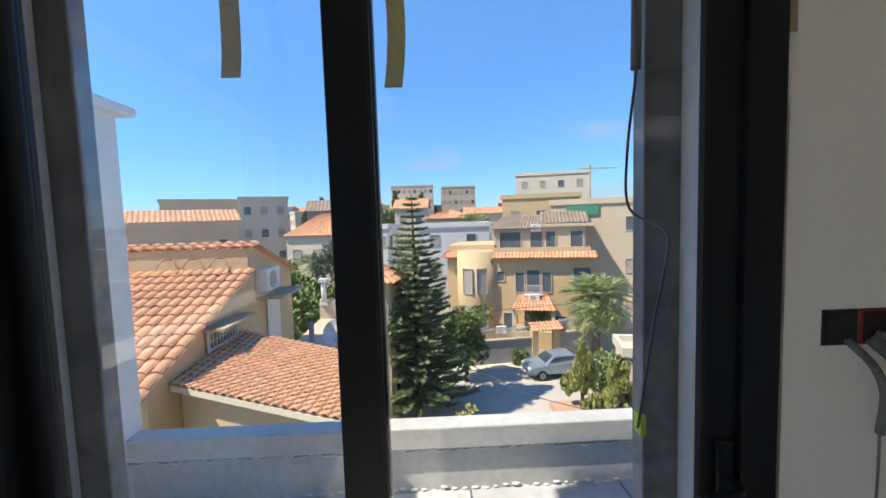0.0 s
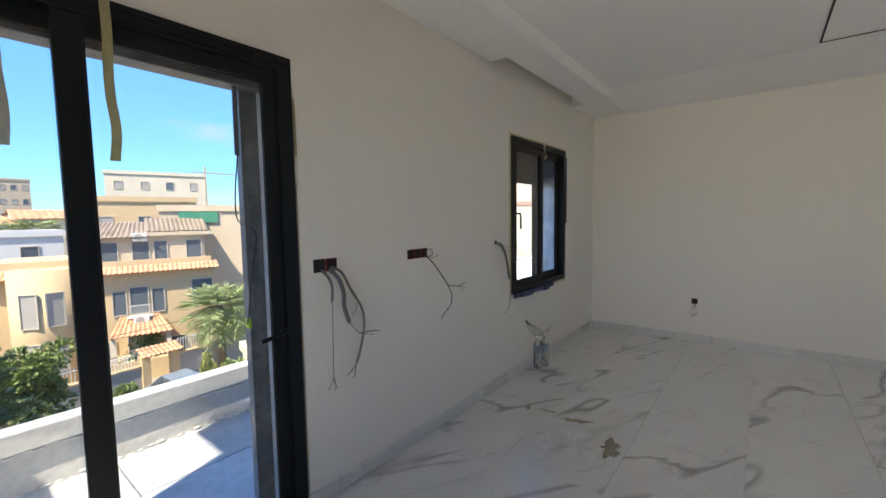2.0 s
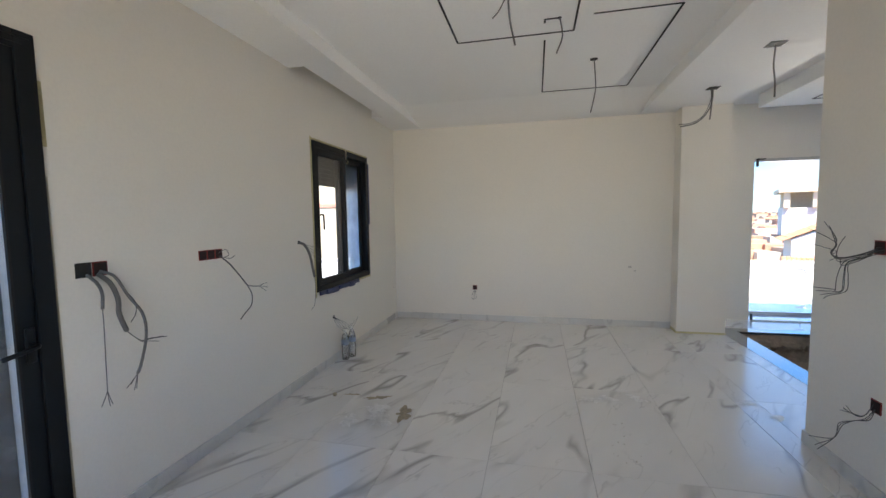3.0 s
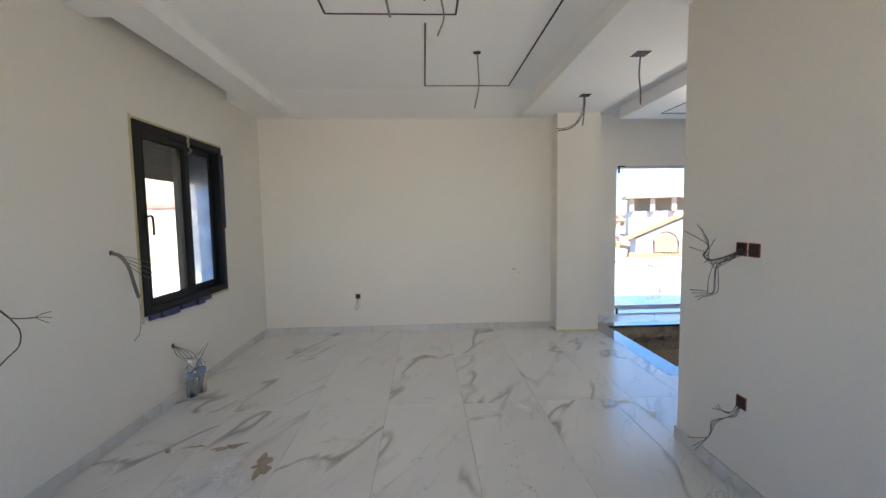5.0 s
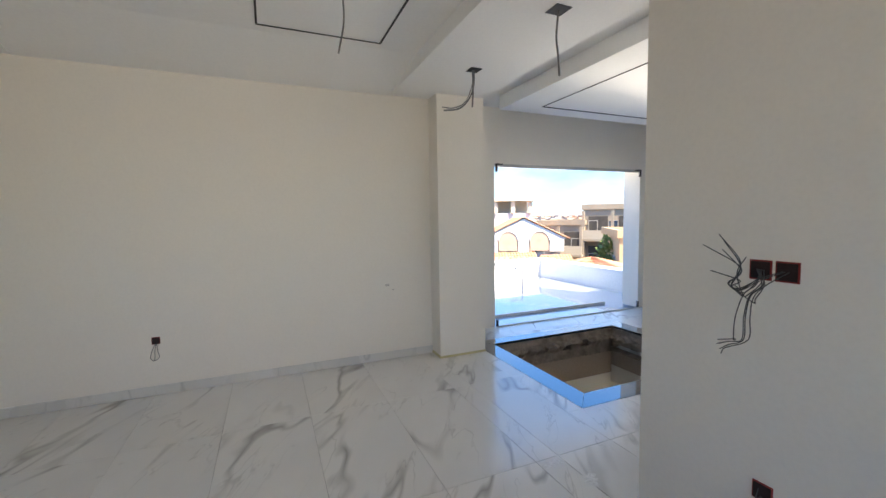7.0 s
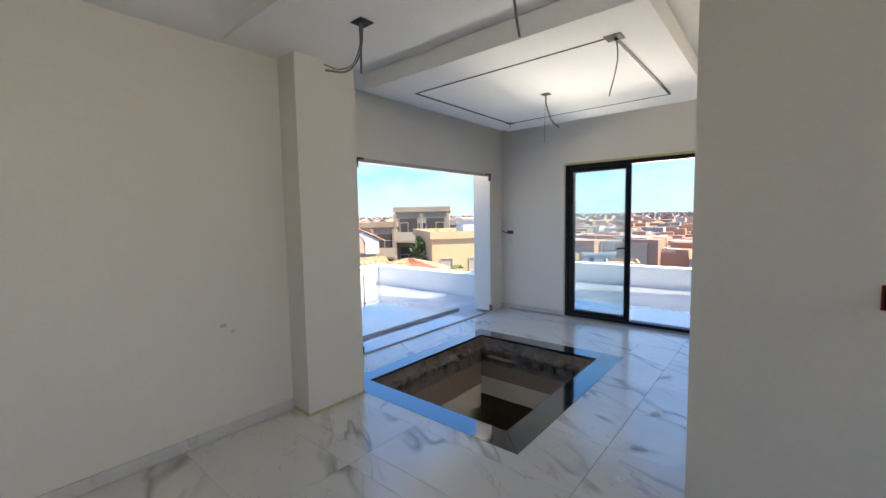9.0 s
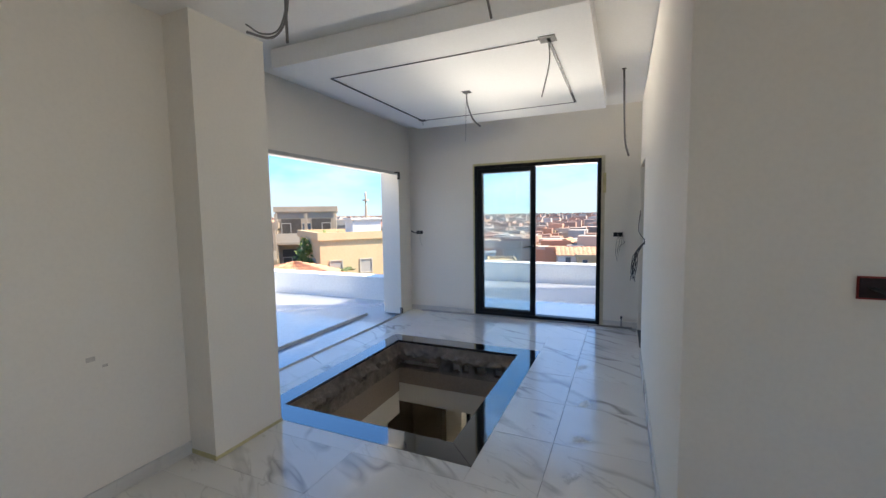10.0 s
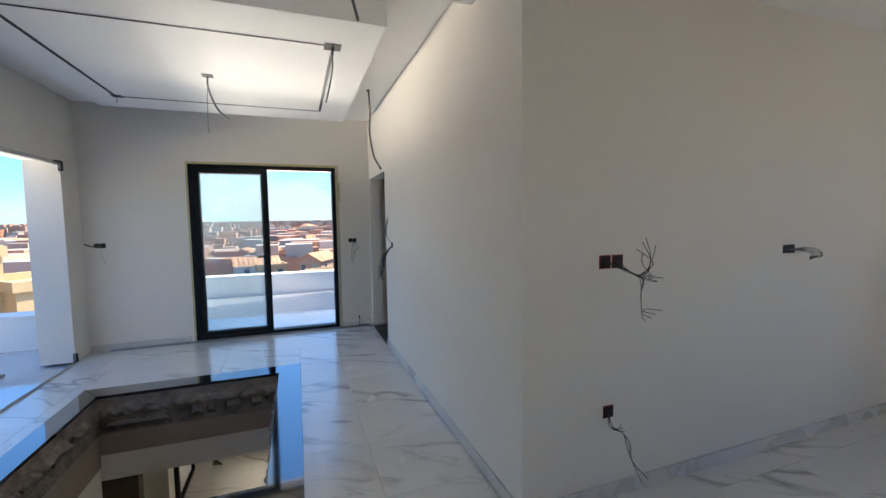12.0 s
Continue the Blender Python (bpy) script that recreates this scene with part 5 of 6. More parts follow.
part("side_door", boxes((-3.89, -3.85, 12.2, 13.1, -1.85, -0.55), bevel=0.01), FRAME, nb, "white slatted side door")
for k in range(3):
    hk = add_tube(bmesh.new(), [(-4.5 - k * 0.62, 11.28, 0.62), (-4.5 - k * 0.62, 10.95, 0.66), (-4.65 - k * 0.62, 10.9, 0.45)], 0.022, 6)
    part("iron_hook", hk, ext_m["brown"], nb)


def ac_unit(parent, m, fn):
    b = fn("air_conditioner", boxes((-0.42, 0.42, -0.32, 0.0, 0, 0.58), bevel=0.02), FRAME, parent, "white outdoor air conditioner")
    b.matrix_basis = m
    g_ = bmesh.new()
    bmesh.ops.create_cone(g_, cap_ends=True, segments=20, radius1=0.23, radius2=0.23, depth=0.02, matrix=pose(-0.1, -0.325, 0.29, 90))
    r_ = new("fan_grille", mesh_of("fan_grille", g_, SHUT))
    r_.parent = b
    return b


ac_unit(nb, Matrix.Translation((-3.88 + 8.0, 12.05 - 11.0, -0.30 - GZ)) @ pose(0, 0, 0, 0, 0, 90), lpart)

# low tiled annex in front of it: every tile a piece
ax = thing("tiled_annex", (-2.2, 10.3, GZ), "low ochre annex with an orange clay tile roof", "house")
E0, E1, T1, T0 = (-3.89, 8.05, -1.28), (-0.60, 6.49, -1.28), (-0.376, 8.5, -1.12), (-3.89, 10.85, -1.12)
wb = bmesh.new()
lo = [wb.verts.new((p[0] * 0.98 - 0.06, p[1] + (0.25 if p in (E0, E1) else -0.1), GZ)) for p in (E0, E1, T1, T0)]
hi = [wb.verts.new((v.co.x, v.co.y, p[2] - 0.05)) for v, p in zip(lo, (E0, E1, T1, T0))]
wb.faces.new(hi)
for k in range(4):
    wb.faces.new((lo[k], lo[(k + 1) % 4], hi[(k + 1) % 4], hi[k]))
bmesh.ops.recalc_face_normals(wb, faces=wb.faces)
part("wall", wb, ext_m["ochre"], ax)
a_, b_, c_, d_ = (Vector(p) for p in (E0, E1, T1, T0))
bed_ = bmesh.new()
q_ = [bed_.verts.new(p) for p in (a_, b_, c_, d_)]
r_ = [bed_.verts.new(p - Vector((0, 0, 0.10))) for p in (a_, b_, c_, d_)]
bed_.faces.new(q_), bed_.faces.new(r_[::-1])
for k in range(4):
    bed_.faces.new((q_[k], r_[k], r_[(k + 1) % 4], q_[(k + 1) % 4]))
bmesh.ops.recalc_face_normals(bed_, faces=bed_.faces)
roof_ = part("roof", bed_, ext_m["cream"], ax, "clay tile roof")
NU, NV = 20, 14
tm = bmesh.new()
lo, hi = [], []
for k, hgt in enumerate((0.0, 0.8, 1.0, 0.8, 0.0, 0.0)):
    u = (-0.5 + 0.70 * k / 4) if k < 5 else 0.52
    lo.append(tm.verts.new((u, -0.5, 0.045 * hgt + 0.035)))
    hi.append(tm.verts.new((u, 0.58, 0.045 * hgt * 0.9 + 0.006)))
for k in range(5):
    tm.faces.new((lo[k], lo[k + 1], hi[k + 1], hi[k]))
fl_ = [tm.verts.new((v.co.x, v.co.y, v.co.z - 0.018)) for v in lo]
for k in range(5):
    tm.faces.new((lo[k + 1], lo[k], fl_[k], fl_[k + 1]))
TILE1 = mesh_of("roof_tile", tm, ROOF1)
random.seed(11)
for j in range(NV):
    for i in range(NU):
        f0 = lambda u, v: (a_ + (b_ - a_) * u) * (1 - v) + (d_ + (c_ - d_) * u) * v
        o_, ux, vy = f0((i + 0.5) / NU, (j + 0.5) / NV), f0((i + 1) / NU, (j + 0.5) / NV) - f0(i / NU, (j + 0.5) / NV), f0((i + 0.5) / NU, (j + 1) / NV) - f0((i + 0.5) / NU, j / NV)
        nz = ux.cross(vy).normalized()
        mt = Matrix((ux, vy, nz)).transposed().to_4x4()
        mt.translation = o_ - BASE[ax] + nz * random.uniform(0, 0.008)
        ob = new("roof_tile", TILE1)
        ob.matrix_basis = mt
        ob.parent = roof_

# yard terrace with white columns and a dish
yd = thing("yard_terrace", (-2.2, 15.0, GZ), "tan walled roof terrace behind the annex", "terrace")
part("wall", boxes((-3.8, -1.2, 13.3, 17.2, GZ, -2.35)), ext_m["tan"], yd)
part("parapet", boxes((-1.4, -1.2, 13.3, 17.2, -2.35, -1.75), (-3.8, -1.4, 17.0, 17.2, -2.35, -1.6)), ext_m["cream"], yd)
for k, (cx, cy) in enumerate(((-1.3, 13.6), (-1.3, 14.8), (-1.3, 16.0), (-2.6, 17.0), (-3.6, 17.0))):
    col_ = bmesh.new()
    add_tube(col_, [(cx, cy, -1.8), (cx, cy, -0.85)], 0.10, 12)
    add_box(col_, cx - 0.15, cx + 0.15, cy - 0.15, cy + 0.15, -1.8, -1.70)
    add_box(col_, cx - 0.16, cx + 0.16, cy - 0.16, cy + 0.16, -0.88, -0.76)
    solid("garden_column", col_, ext_m["white"], "short white classical column on the terrace wall", "column", "white columns")
ds = thing("satellite_dish", (-2.0, 12.2, -2.05), "white satellite dish on a short mast", "satellite dish")
dm = bmesh.new()
bmesh.ops.create_uvsphere(dm, u_segments=28, v_segments=16, radius=0.9)
bmesh.ops.delete(dm, geom=[v for v in dm.verts if v.co.z > -0.72], context="VERTS")
bmesh.ops.translate(dm, vec=(0, 0, 0.9), verts=dm.verts)
bmesh.ops.scale(dm, vec=(0.75, 0.75, 0.8), verts=dm.verts)
bmesh.ops.solidify(dm, geom=dm.faces[:], thickness=0.015)
bmesh.ops.transform(dm, matrix=pose(-2.0, 12.2, -1.62, 68, 0, -18), verts=dm.verts)
part("reflector", dm, ext_m["white"], ds)
part("mast", add_tube(bmesh.new(), [(-2.0, 12.3, -2.1), (-2.0, 12.3, -1.6)], 0.03), M["zinc"], ds)
part("arm", add_tube(bmesh.new(), [(-2.0, 12.15, -1.85), (-1.95, 11.75, -1.7), (-1.95, 11.7, -1.6)], 0.015), M["zinc"], ds)
hg = boxes((-3.1, -2.95, 13.25, 13.28, -2.3, -1.55))
solid("hanging_cloth", hg, surf("lilac_cloth", (0.42, 0.33, 0.50), 0.9, big=(6, 0.1)), "lilac cloth hanging on the terrace wall", "cloth")
house("garden_house", -2.3, 21.2, -10, 2.2, 2.2, -1.35, "ochre", "small ochre garden house with a hipped tile roof", "hip", 2, 2, rise=0.75, pitch=0.3)

# villa across the street
vl = new("street_villa")
vl.matrix_basis = pose(9.2, 36.2, GZ, 0, 0, -14)
tagged(vl, "two-storey ochre villa with tile skirts and a round tower", "house")
lpart("wall", boxes((-4.6, 4.8, -3.2, 5.0, 0, 6.9)), ext_m["ochre"], vl)
tw = bmesh.new()
bmesh.ops.create_cone(tw, cap_ends=True, segments=28, radius1=1.65, radius2=1.65, depth=7.3, matrix=Matrix.Translation((-4.3, -2.4, 3.65)))
for f_ in tw.faces:
    f_.smooth = abs(f_.normal.z) < 0.5
lpart("tower", tw, ext_m["ochre"], vl)
lpart("side_wing", boxes((-7.0, -4.6, -1.6, 4.4, 0, 6.8)), ext_m["ochre"], vl)
lpart("upper_storey", boxes((-3.0, 4.6, -0.6, 4.8, 6.9, 9.1)), ext_m["tan"], vl)
lpart("terrace_wall", boxes((-6.9, -2.9, -1.4, 4.3, 6.9, 7.7), (-2.9, 4.7, -3.0, -2.85, 7.15, 7.55)), ext_m["ochre"], vl)
sk = tile_slope(bmesh.new(), (-2.9, -3.75, 6.75), (5.1, -3.75, 6.75), (5.1, -2.9, 7.2), (-2.9, -2.9, 7.2), 0.28, 0.4, 0.06)
lpart("tile_skirt", sk, ROOF, vl)
sk = tile_slope(bmesh.new(), (-7.3, -2.2, 6.7), (-5.6, -2.2, 6.7), (-5.6, -1.2, 7.3), (-7.0, -1.2, 7.3), 0.28, 0.4, 0.06)
tile_slope(sk, (-7.5, 3.0, 6.7), (-7.5, -2.2, 6.7), (-6.9, -1.5, 7.3), (-6.9, 3.0, 7.3), 0.28, 0.4, 0.06)
lpart("tile_skirt", sk, ROOF, vl)
ur = tile_slope(bmesh.new(), (-3.4, -1.0, 9.0), (1.2, -1.0, 9.0), (1.2, 1.6, 10.1), (-2.4, 1.6, 10.1), 0.3, 0.4, 0.06)
tile_slope(ur, (1.0, -0.2, 9.4), (5.0, -0.2, 9.4), (5.0, 2.2, 10.4), (1.0, 2.2, 10.4), 0.3, 0.4, 0.06)
lpart("roof", ur, ROOFG, vl, "weathered grey-brown tile roof")
lpart("roof_slab", boxes((1.0, 5.2, -0.9, 4.9, 9.1, 9.35)), ext_m["tan"], vl)
for x_, z_, w_, h_ in ((0.3, 4.0, 0.9, 1.7), (-0.75, 4.0, 0.6, 1.5), (1.35, 4.0, 0.6, 1.5), (-2.3, 4.9, 0.5, 0.7), (4.0, 4.6, 1.2, 1.3), (0.3, 0.6, 1.4, 2.0), (2.2, 0.8, 1.0, 1.2), (-1.6, 0.9, 0.9, 1.3)):
    add_window(vl, x_, -3.2, z_, w_, h_)
for a_d, z_ in ((-60, 4.0), (-20, 4.0), (-60, 1.0), (-20, 1.0)):
    t_ = radians(a_d - 50)
    add_window(vl, -4.3 + 1.66 * math.cos(t_), -2.4 + 1.66 * math.sin(t_), z_, 0.7, 1.9, t_ + math.pi / 2, True)
for y_, z_ in ((-0.6, 4.0), (1.2, 4.0), (-0.6, 1.0), (1.2, 1.0)):
    add_window(vl, -7.0, y_, z_, 0.7, 1.6, -math.pi / 2)
for x_, w_ in ((-1.6, 1.7), (0.6, 0.9), (1.8, 0.7), (3.9, 0.9)):
    add_window(vl, x_, -0.6, 7.35, w_, 1.3)
pr = tile_slope(bmesh.new(), (-1.4, -5.4, 2.95), (2.0, -5.4, 2.95), (1.4, -3.2, 3.8), (-0.8, -3.2, 3.8), 0.28, 0.4, 0.06)
lpart("porch_roof", pr, ROOF, vl)
for x_ in (-1.2, 1.7):
    lpart("porch_post", boxes((x_ - 0.14, x_ + 0.14, -5.2, -4.92, 0, 2.95)), ext_m["cream"], vl)
lpart("porch_step", boxes((-1.4, 2.0, -5.3, -3.2, 0, 1.3)), ext_m["ochre"], vl)
bl = boxes((-0.4, 1.0, -3.75, -3.2, 3.75, 3.85))
for k in range(12):
    add_box(bl, -0.38 + k * 0.12, -0.36 + k * 0.12, -3.74, -3.72, 3.85, 4.55)
add_box(bl, -0.4, 1.0, -3.75, -3.71, 4.55, 4.6)
lpart("balcony", bl, IRON, vl, "small white railed balcony")
ac_unit(vl, pose(0.35, -3.76, 3.35), lpart)
ac_unit(vl, pose(0.6, -0.62, 8.75), lpart)
ac_unit(vl, pose(-2.3, -3.22, 0.6), lpart)

# garden wall and railing along the street
fw = new("garden_wall")
fw.matrix_basis = pose(8.6, 28.4, GZ, 0, 0, 7)
tagged(fw, "grey rendered garden wall with white iron railings", "wall")
lpart("wall", boxes((-6.0, -1.1, -0.12, 0.12, 0, 1.7), (0.5, 6.2, -0.12, 0.12, 0, 1.9)), ext_m["grey"], fw)
lpart("coping", boxes((-6.05, -1.05, -0.2, 0.2, 1.7, 1.82), (0.45, 6.25, -0.2, 0.2, 1.9, 2.02), bevel=0.02), ext_m["ochre"], fw)
for x_ in (-1.1, 0.5):
    lpart("gate_pillar", boxes((x_ - 0.22, x_ + 0.22, -0.25, 0.25, 0, 2.3), bevel=0.02), ext_m["ochre"], fw)
gt = tile_slope(bmesh.new(), (-1.4, -0.7, 2.35), (0.8, -0.7, 2.35), (0.8, 0.3, 2.7), (-1.4, 0.3, 2.7), 0.25, 0.35, 0.05)
lpart("gate_roof", gt, ROOF, fw)
rl = boxes((-6.0, -1.3, -0.02, 0.02, 2.45, 2.5), (0.7, 6.2, -0.02, 0.02, 2.75, 2.8))
for k in range(30):
    add_box(rl, -5.95 + k * 0.155, -5.91 + k * 0.155, -0.015, 0.015, 1.82, 2.6)
for k in range(36):
    add_box(rl, 0.75 + k * 0.152, 0.79 + k * 0.152, -0.015, 0.015, 2.02, 2.9)
lpart("railing", rl, IRON, fw, "white spiked iron railing")
structure("street", boxes((-3, 40, 18.6, 26.9, GZ, GZ + 0.02), (-80, -18, 40, 50, GZ, GZ + 0.02)), ASPH, "pale worn asphalt street", "road")
structure("pavement", boxes((-3, 40, 26.9, 28.3, GZ, GZ + 0.14)), ext_m["cream"], "pale pavement with a kerb by the garden wall", "pavement")

# parked car
car = new("parked_car")
car.matrix_basis = pose(8.4, 25.9, GZ + 0.02, 0, 0, 6)
tagged(car, "light silver-blue parked saloon car on the street", "car")
CARP = surf("silver_blue_paint", (0.30, 0.38, 0.46), 0.25, 0.5, big=(1, 0.03), fine=(200, 0.02), bump=0)
cb_ = bmesh.new()
prof = [(-2.1, 0.35), (-2.15, 0.65), (-2.0, 0.85), (-1.15, 0.98), (-0.55, 1.42), (0.75, 1.45), (1.45, 1.05), (2.05, 0.98), (2.15, 0.6), (2.1, 0.35)]
sides = []
for s_ in (-1, 1):
    sides.append([cb_.verts.new((x_, s_ * (0.86 if z_ < 1.1 else 0.66), z_)) for x_, z_ in prof])
cb_.faces.new(sides[0]), cb_.faces.new(sides[1][::-1])
for k in range(len(prof)):
    k2 = (k + 1) % len(prof)
    cb_.faces.new((sides[0][k], sides[1][k], sides[1][k2], sides[0][k2]))
bmesh.ops.recalc_face_normals(cb_, faces=cb_.faces)
bmesh.ops.bevel(cb_, geom=list(cb_.edges), offset=0.06, segments=3, affect="EDGES")
body_ = lpart("body", cb_, CARP, car)
for n_, q in (("windscreen", [(-1.08, -0.64, 1.04), (-1.08, 0.64, 1.04), (-0.60, 0.56, 1.40), (-0.60, -0.56, 1.40)]), ("rear_window", [(1.38, 0.62, 1.11), (1.38, -0.62, 1.11), (0.84, -0.54, 1.42), (0.84, 0.54, 1.42)]),
              ("side_window", [(-0.95, -0.80, 1.05), (1.25, -0.80, 1.08), (0.7, -0.69, 1.37), (-0.5, -0.69, 1.36)]), ("side_window", [(-0.95, 0.80, 1.05), (1.25, 0.80, 1.08), (0.7, 0.69, 1.37), (-0.5, 0.69, 1.36)])):
    bm = bmesh.new()
    nq = (Vector(q[1]) - Vector(q[0])).cross(Vector(q[3]) - Vector(q[0])).normalized()
    if nq.z < 0:
        nq = -nq
    bm.faces.new([bm.verts.new(Vector(p) + nq * 0.035) for p in q])
    bmesh.ops.solidify(bm, geom=bm.faces[:], thickness=0.03)
    lpart(n_, bm, PANE, car)
for x_ in (-1.35, 1.3):
    for s_ in (-1, 1):
        w_ = bmesh.new()
        bmesh.ops.create_cone(w_, cap_ends=True, segments=20, radius1=0.32, radius2=0.32, depth=0.2, matrix=pose(x_, s_ * 0.80, 0.32, 90))
        wh = lpart("wheel", w_, M["rubber"], car)
        w_ = bmesh.new()
        bmesh.ops.create_cone(w_, cap_ends=True, segments=14, radius1=0.20, radius2=0.20, depth=0.22, matrix=pose(x_, s_ * 0.80, 0.32, 90))
        lpart("rim", w_, M["zinc"], wh)
for s_ in (-1, 1):
    lpart("headlight", boxes((-2.14, -1.95, s_ * 0.6 - 0.14, s_ * 0.6 + 0.14, 0.66, 0.80), bevel=0.03), FRAME, car)

# other houses to the north
ch = house("corner_house", 17.5, 40.0, -24, 9, 8, 2.4, "tan", "tall sandy house with plain side walls", "flat", 3, 2)
lpart("roof_screen", boxes((-3.2, -0.4, -4.15, -4.05, 10.0, 10.9)), surf("green_mesh", (0.05, 0.22, 0.13), 0.8), ch, "green mesh screen")
house("terrace_house", 14.5, 52.0, -14, 9, 7, 3.6, "ochre", "ochre house with stepped roof terraces", "flat", 3, 3)
house("apartment_block", 24.4, 80.0, -16, 13, 9, 9.0, "cream", "cream apartment house on the slope", "flat", 5, 4)
house("long_flats", -5.5, 152.0, 0, 15, 10, 13.4, "cream", "long grey-cream flats on the far hill", "flat", 6, 8)
house("long_flats", 11.0, 152.0, 0, 12, 10, 12.6, "tan", "long tan flats on the far hill", "flat", 6, 6)
house("white_house", -6.0, 48.5, -8, 4.8, 6, 0.6, "white", "white flat-roofed house among trees", "flat", 3, 3)
house("white_house", 3.2, 48.5, -3, 8.0, 6, 0.55, "white", "pale blue-white house with few windows", "flat", 3, 2)
house("red_roof_house", -11.7, 50.5, -12, 7.5, 6, 0.1, "cream", "cream house with a bright tile roof", "hip", 2, 3, rise=2.4)
house("red_roof_house", 3.5, 62.0, -5, 6.5, 6, 1.6, "tan", "tan house with a tile roof among others", "hip", 3, 3, rise=1.2)
house("red_roof_house", -2.5, 75.0, -5, 5.5, 6, 3.6, "cream", "cream house with a tile roof on the slope", "gable", 3, 2, rise=1.6)
house("unfinished_house", -13.5, 62.0, 10, 7, 7, 3.2, "grey", "unfinished grey house with a pitched roof", "gable", 3, 3, rise=1.5, tiled=ROOFG)
house("hill_house", -29.5, 52.0, 32, 11, 7, 2.2, "tan", "tan house with a low tile roof", "gable", 2, 3, rise=1.3)
house("hill_house", -34, 66.0, 28, 12, 8, 5.0, "ochre", "ochre flat-roofed block of flats", "flat", 4, 4)
house("hill_house", -22.5, 40.0, 30, 8, 6, -1.8, "tan", "low tan house with a tile roof", "gable", 2, 3, rise=1.0)
house("hill_house", -26.5, 68.0, 26, 7, 7, 5.3, "cream", "cream flats with a roof terrace", "flat", 4, 3)
random.seed(21)
for k in range(34):
    x_, y_ = random.uniform(-75, 60), random.uniform(85, 190)
    house("hill_house", x_, y_, random.uniform(-30, 30), random.uniform(8, 13), 8, 0.5 + (y_ - 60) * 0.055 + random.uniform(-2, 2), random.choice(("tan", "cream", "ochre", "white", "brick")),
          "small far house on the northern slope", random.choice(("flat", "flat", "gable")), 3, 3, group="far houses on the slope", rise=1.4, pitch=0.9)
cr = thing("tower_crane", (40, 100, GZ), "thin yellow tower crane far behind the roofs", "crane")
CRN = surf("crane_yellow", (0.50, 0.42, 0.26), 0.6)
part("mast", boxes((39.8, 40.1, 99.85, 100.15, GZ, 14.0)), CRN, cr)
part("jib", boxes((37.0, 46.5, 99.9, 100.1, 12.5, 12.75)), CRN, cr)
# street side garden, hedge, gate house
structure("garden_kerb", boxes((6.6, 12.0, 19.2, 21.6, GZ, GZ + 0.3)), ext_m["brick"], "red kerb round a planting bed", "kerb")
house("gate_house", 12.4, 23.0, -14, 2.6, 2.4, -6.2, "cream", "cream gate house with a dark panel", "flat", 1, 1)

# houses to the south and east
tv = house("tan_villa", 22.0, -25.4, -128, 6.0, 8.0, 0.05, "ochre", "ochre villa with balconies, seen over the terrace", "flat", 3, 3, ww=0.7, wh=0.8)
lpart("roof_room", boxes((-0.6, 1.4, -3.2, -1.2, 17.25, 18.5), (-0.75, 1.55, -3.35, -1.05, 18.5, 18.62)), ext_m["white"], tv, "small white rooftop room")
house("tan_villa_wing", 16.6, -27.5, -133, 4.0, 5.0, -1.6, "ochre", "lower ochre wing with balconies", "flat", 3, 2, ww=0.7, wh=0.8)
def loggias(t, w, d, top, n):
    """Open balconies on the front: slabs, low walls, dark panels imitating shaded openings behind."""
    for k in range(3):
        z = top + 17.2 - 2.9 * (k + 1)
        lpart("balcony_slab", boxes((-w / 2, w / 2, -d / 2 - 1.0, -d / 2, z - 0.2, z)), ext_m["brown"], t)
        lpart("balcony_wall", boxes((-w / 2, w / 2, -d / 2 - 1.0, -d / 2 - 0.88, z, z + 0.85)), ext_m["tan"], t)
        for q in range(n):
            u = -w / 2 + w * (q + 0.5) / n
            lpart("opening", boxes((u - w * 0.32 / n, u + w * 0.32 / n, -d / 2 - 0.05, -d / 2 + 0.02, z + 0.02, z + 2.2)), SHADE, t, "dark panel painted as a shaded unglazed opening")
        for q in range(n + 1):
            u = -w / 2 + 0.12 + (w - 0.24) * q / n
            lpart("pillar", boxes((u - 0.12, u + 0.12, -d / 2 - 0.98, -d / 2 - 0.74, z + 0.85, z + 2.7)), ext_m["brown"], t)


# near-black colour that imitates the shade inside the balcony openings
SHADE = surf("opening_shade", (0.09, 0.075, 0.06), 0.9, big=(1, 0.2), fine=(8, 0.1))
for x_, y_, w_, top_, st_, lb_ in ((36.5, -30.0, 4.5, 0.6, 3, "brown unfinished flats with open balconies"), (33.2, -33.6, 5.5, 2.1, 4, "taller brown unfinished flats")):
    loggias(house("brown_flats", x_, y_, -142, w_, 8.0, top_, "brown", lb_, "flat", st_, 3, ww=0.7, wh=0.9), w_, 8.0, top_, 2)
house("grey_flats", 31.0, -37.5, -142, 4.0, 8.0, 0.7, "grey", "grey flats behind the villa", "flat", 3, 2)
# white villa with a gabled, arched loggia
wv = new("white_villa")
wv.matrix_basis = pose(30.6, -20.0, GZ, 0, 0, -112)
tagged(wv, "white villa with orange tile bands and an arched gable", "house")
lpart("wall", boxes((-3.2, 3.2, -0.2, 6.0, -8, 8.2)), ext_m["white"], wv)
vg_ = bmesh.new()
for y_ in (-0.6, -0.2):
    vg_.faces.new([vg_.verts.new(p) for p in ((-3.6, y_, 8.2), (3.6, y_, 8.2), (0, y_, 9.9))])
vt = list(vg_.verts)
for a, b in ((0, 1), (1, 2), (2, 0)):
    vg_.faces.new((vt[a], vt[b], vt[b + 3], vt[a + 3]))
add_box(vg_, -3.4, -2.2, -0.6, -0.2, 7.1, 8.2), add_box(vg_, 2.2, 3.4, -0.6, -0.2, 7.1, 8.2), add_box(vg_, -0.45, 0.45, -0.6, -0.2, 7.1, 8.2)
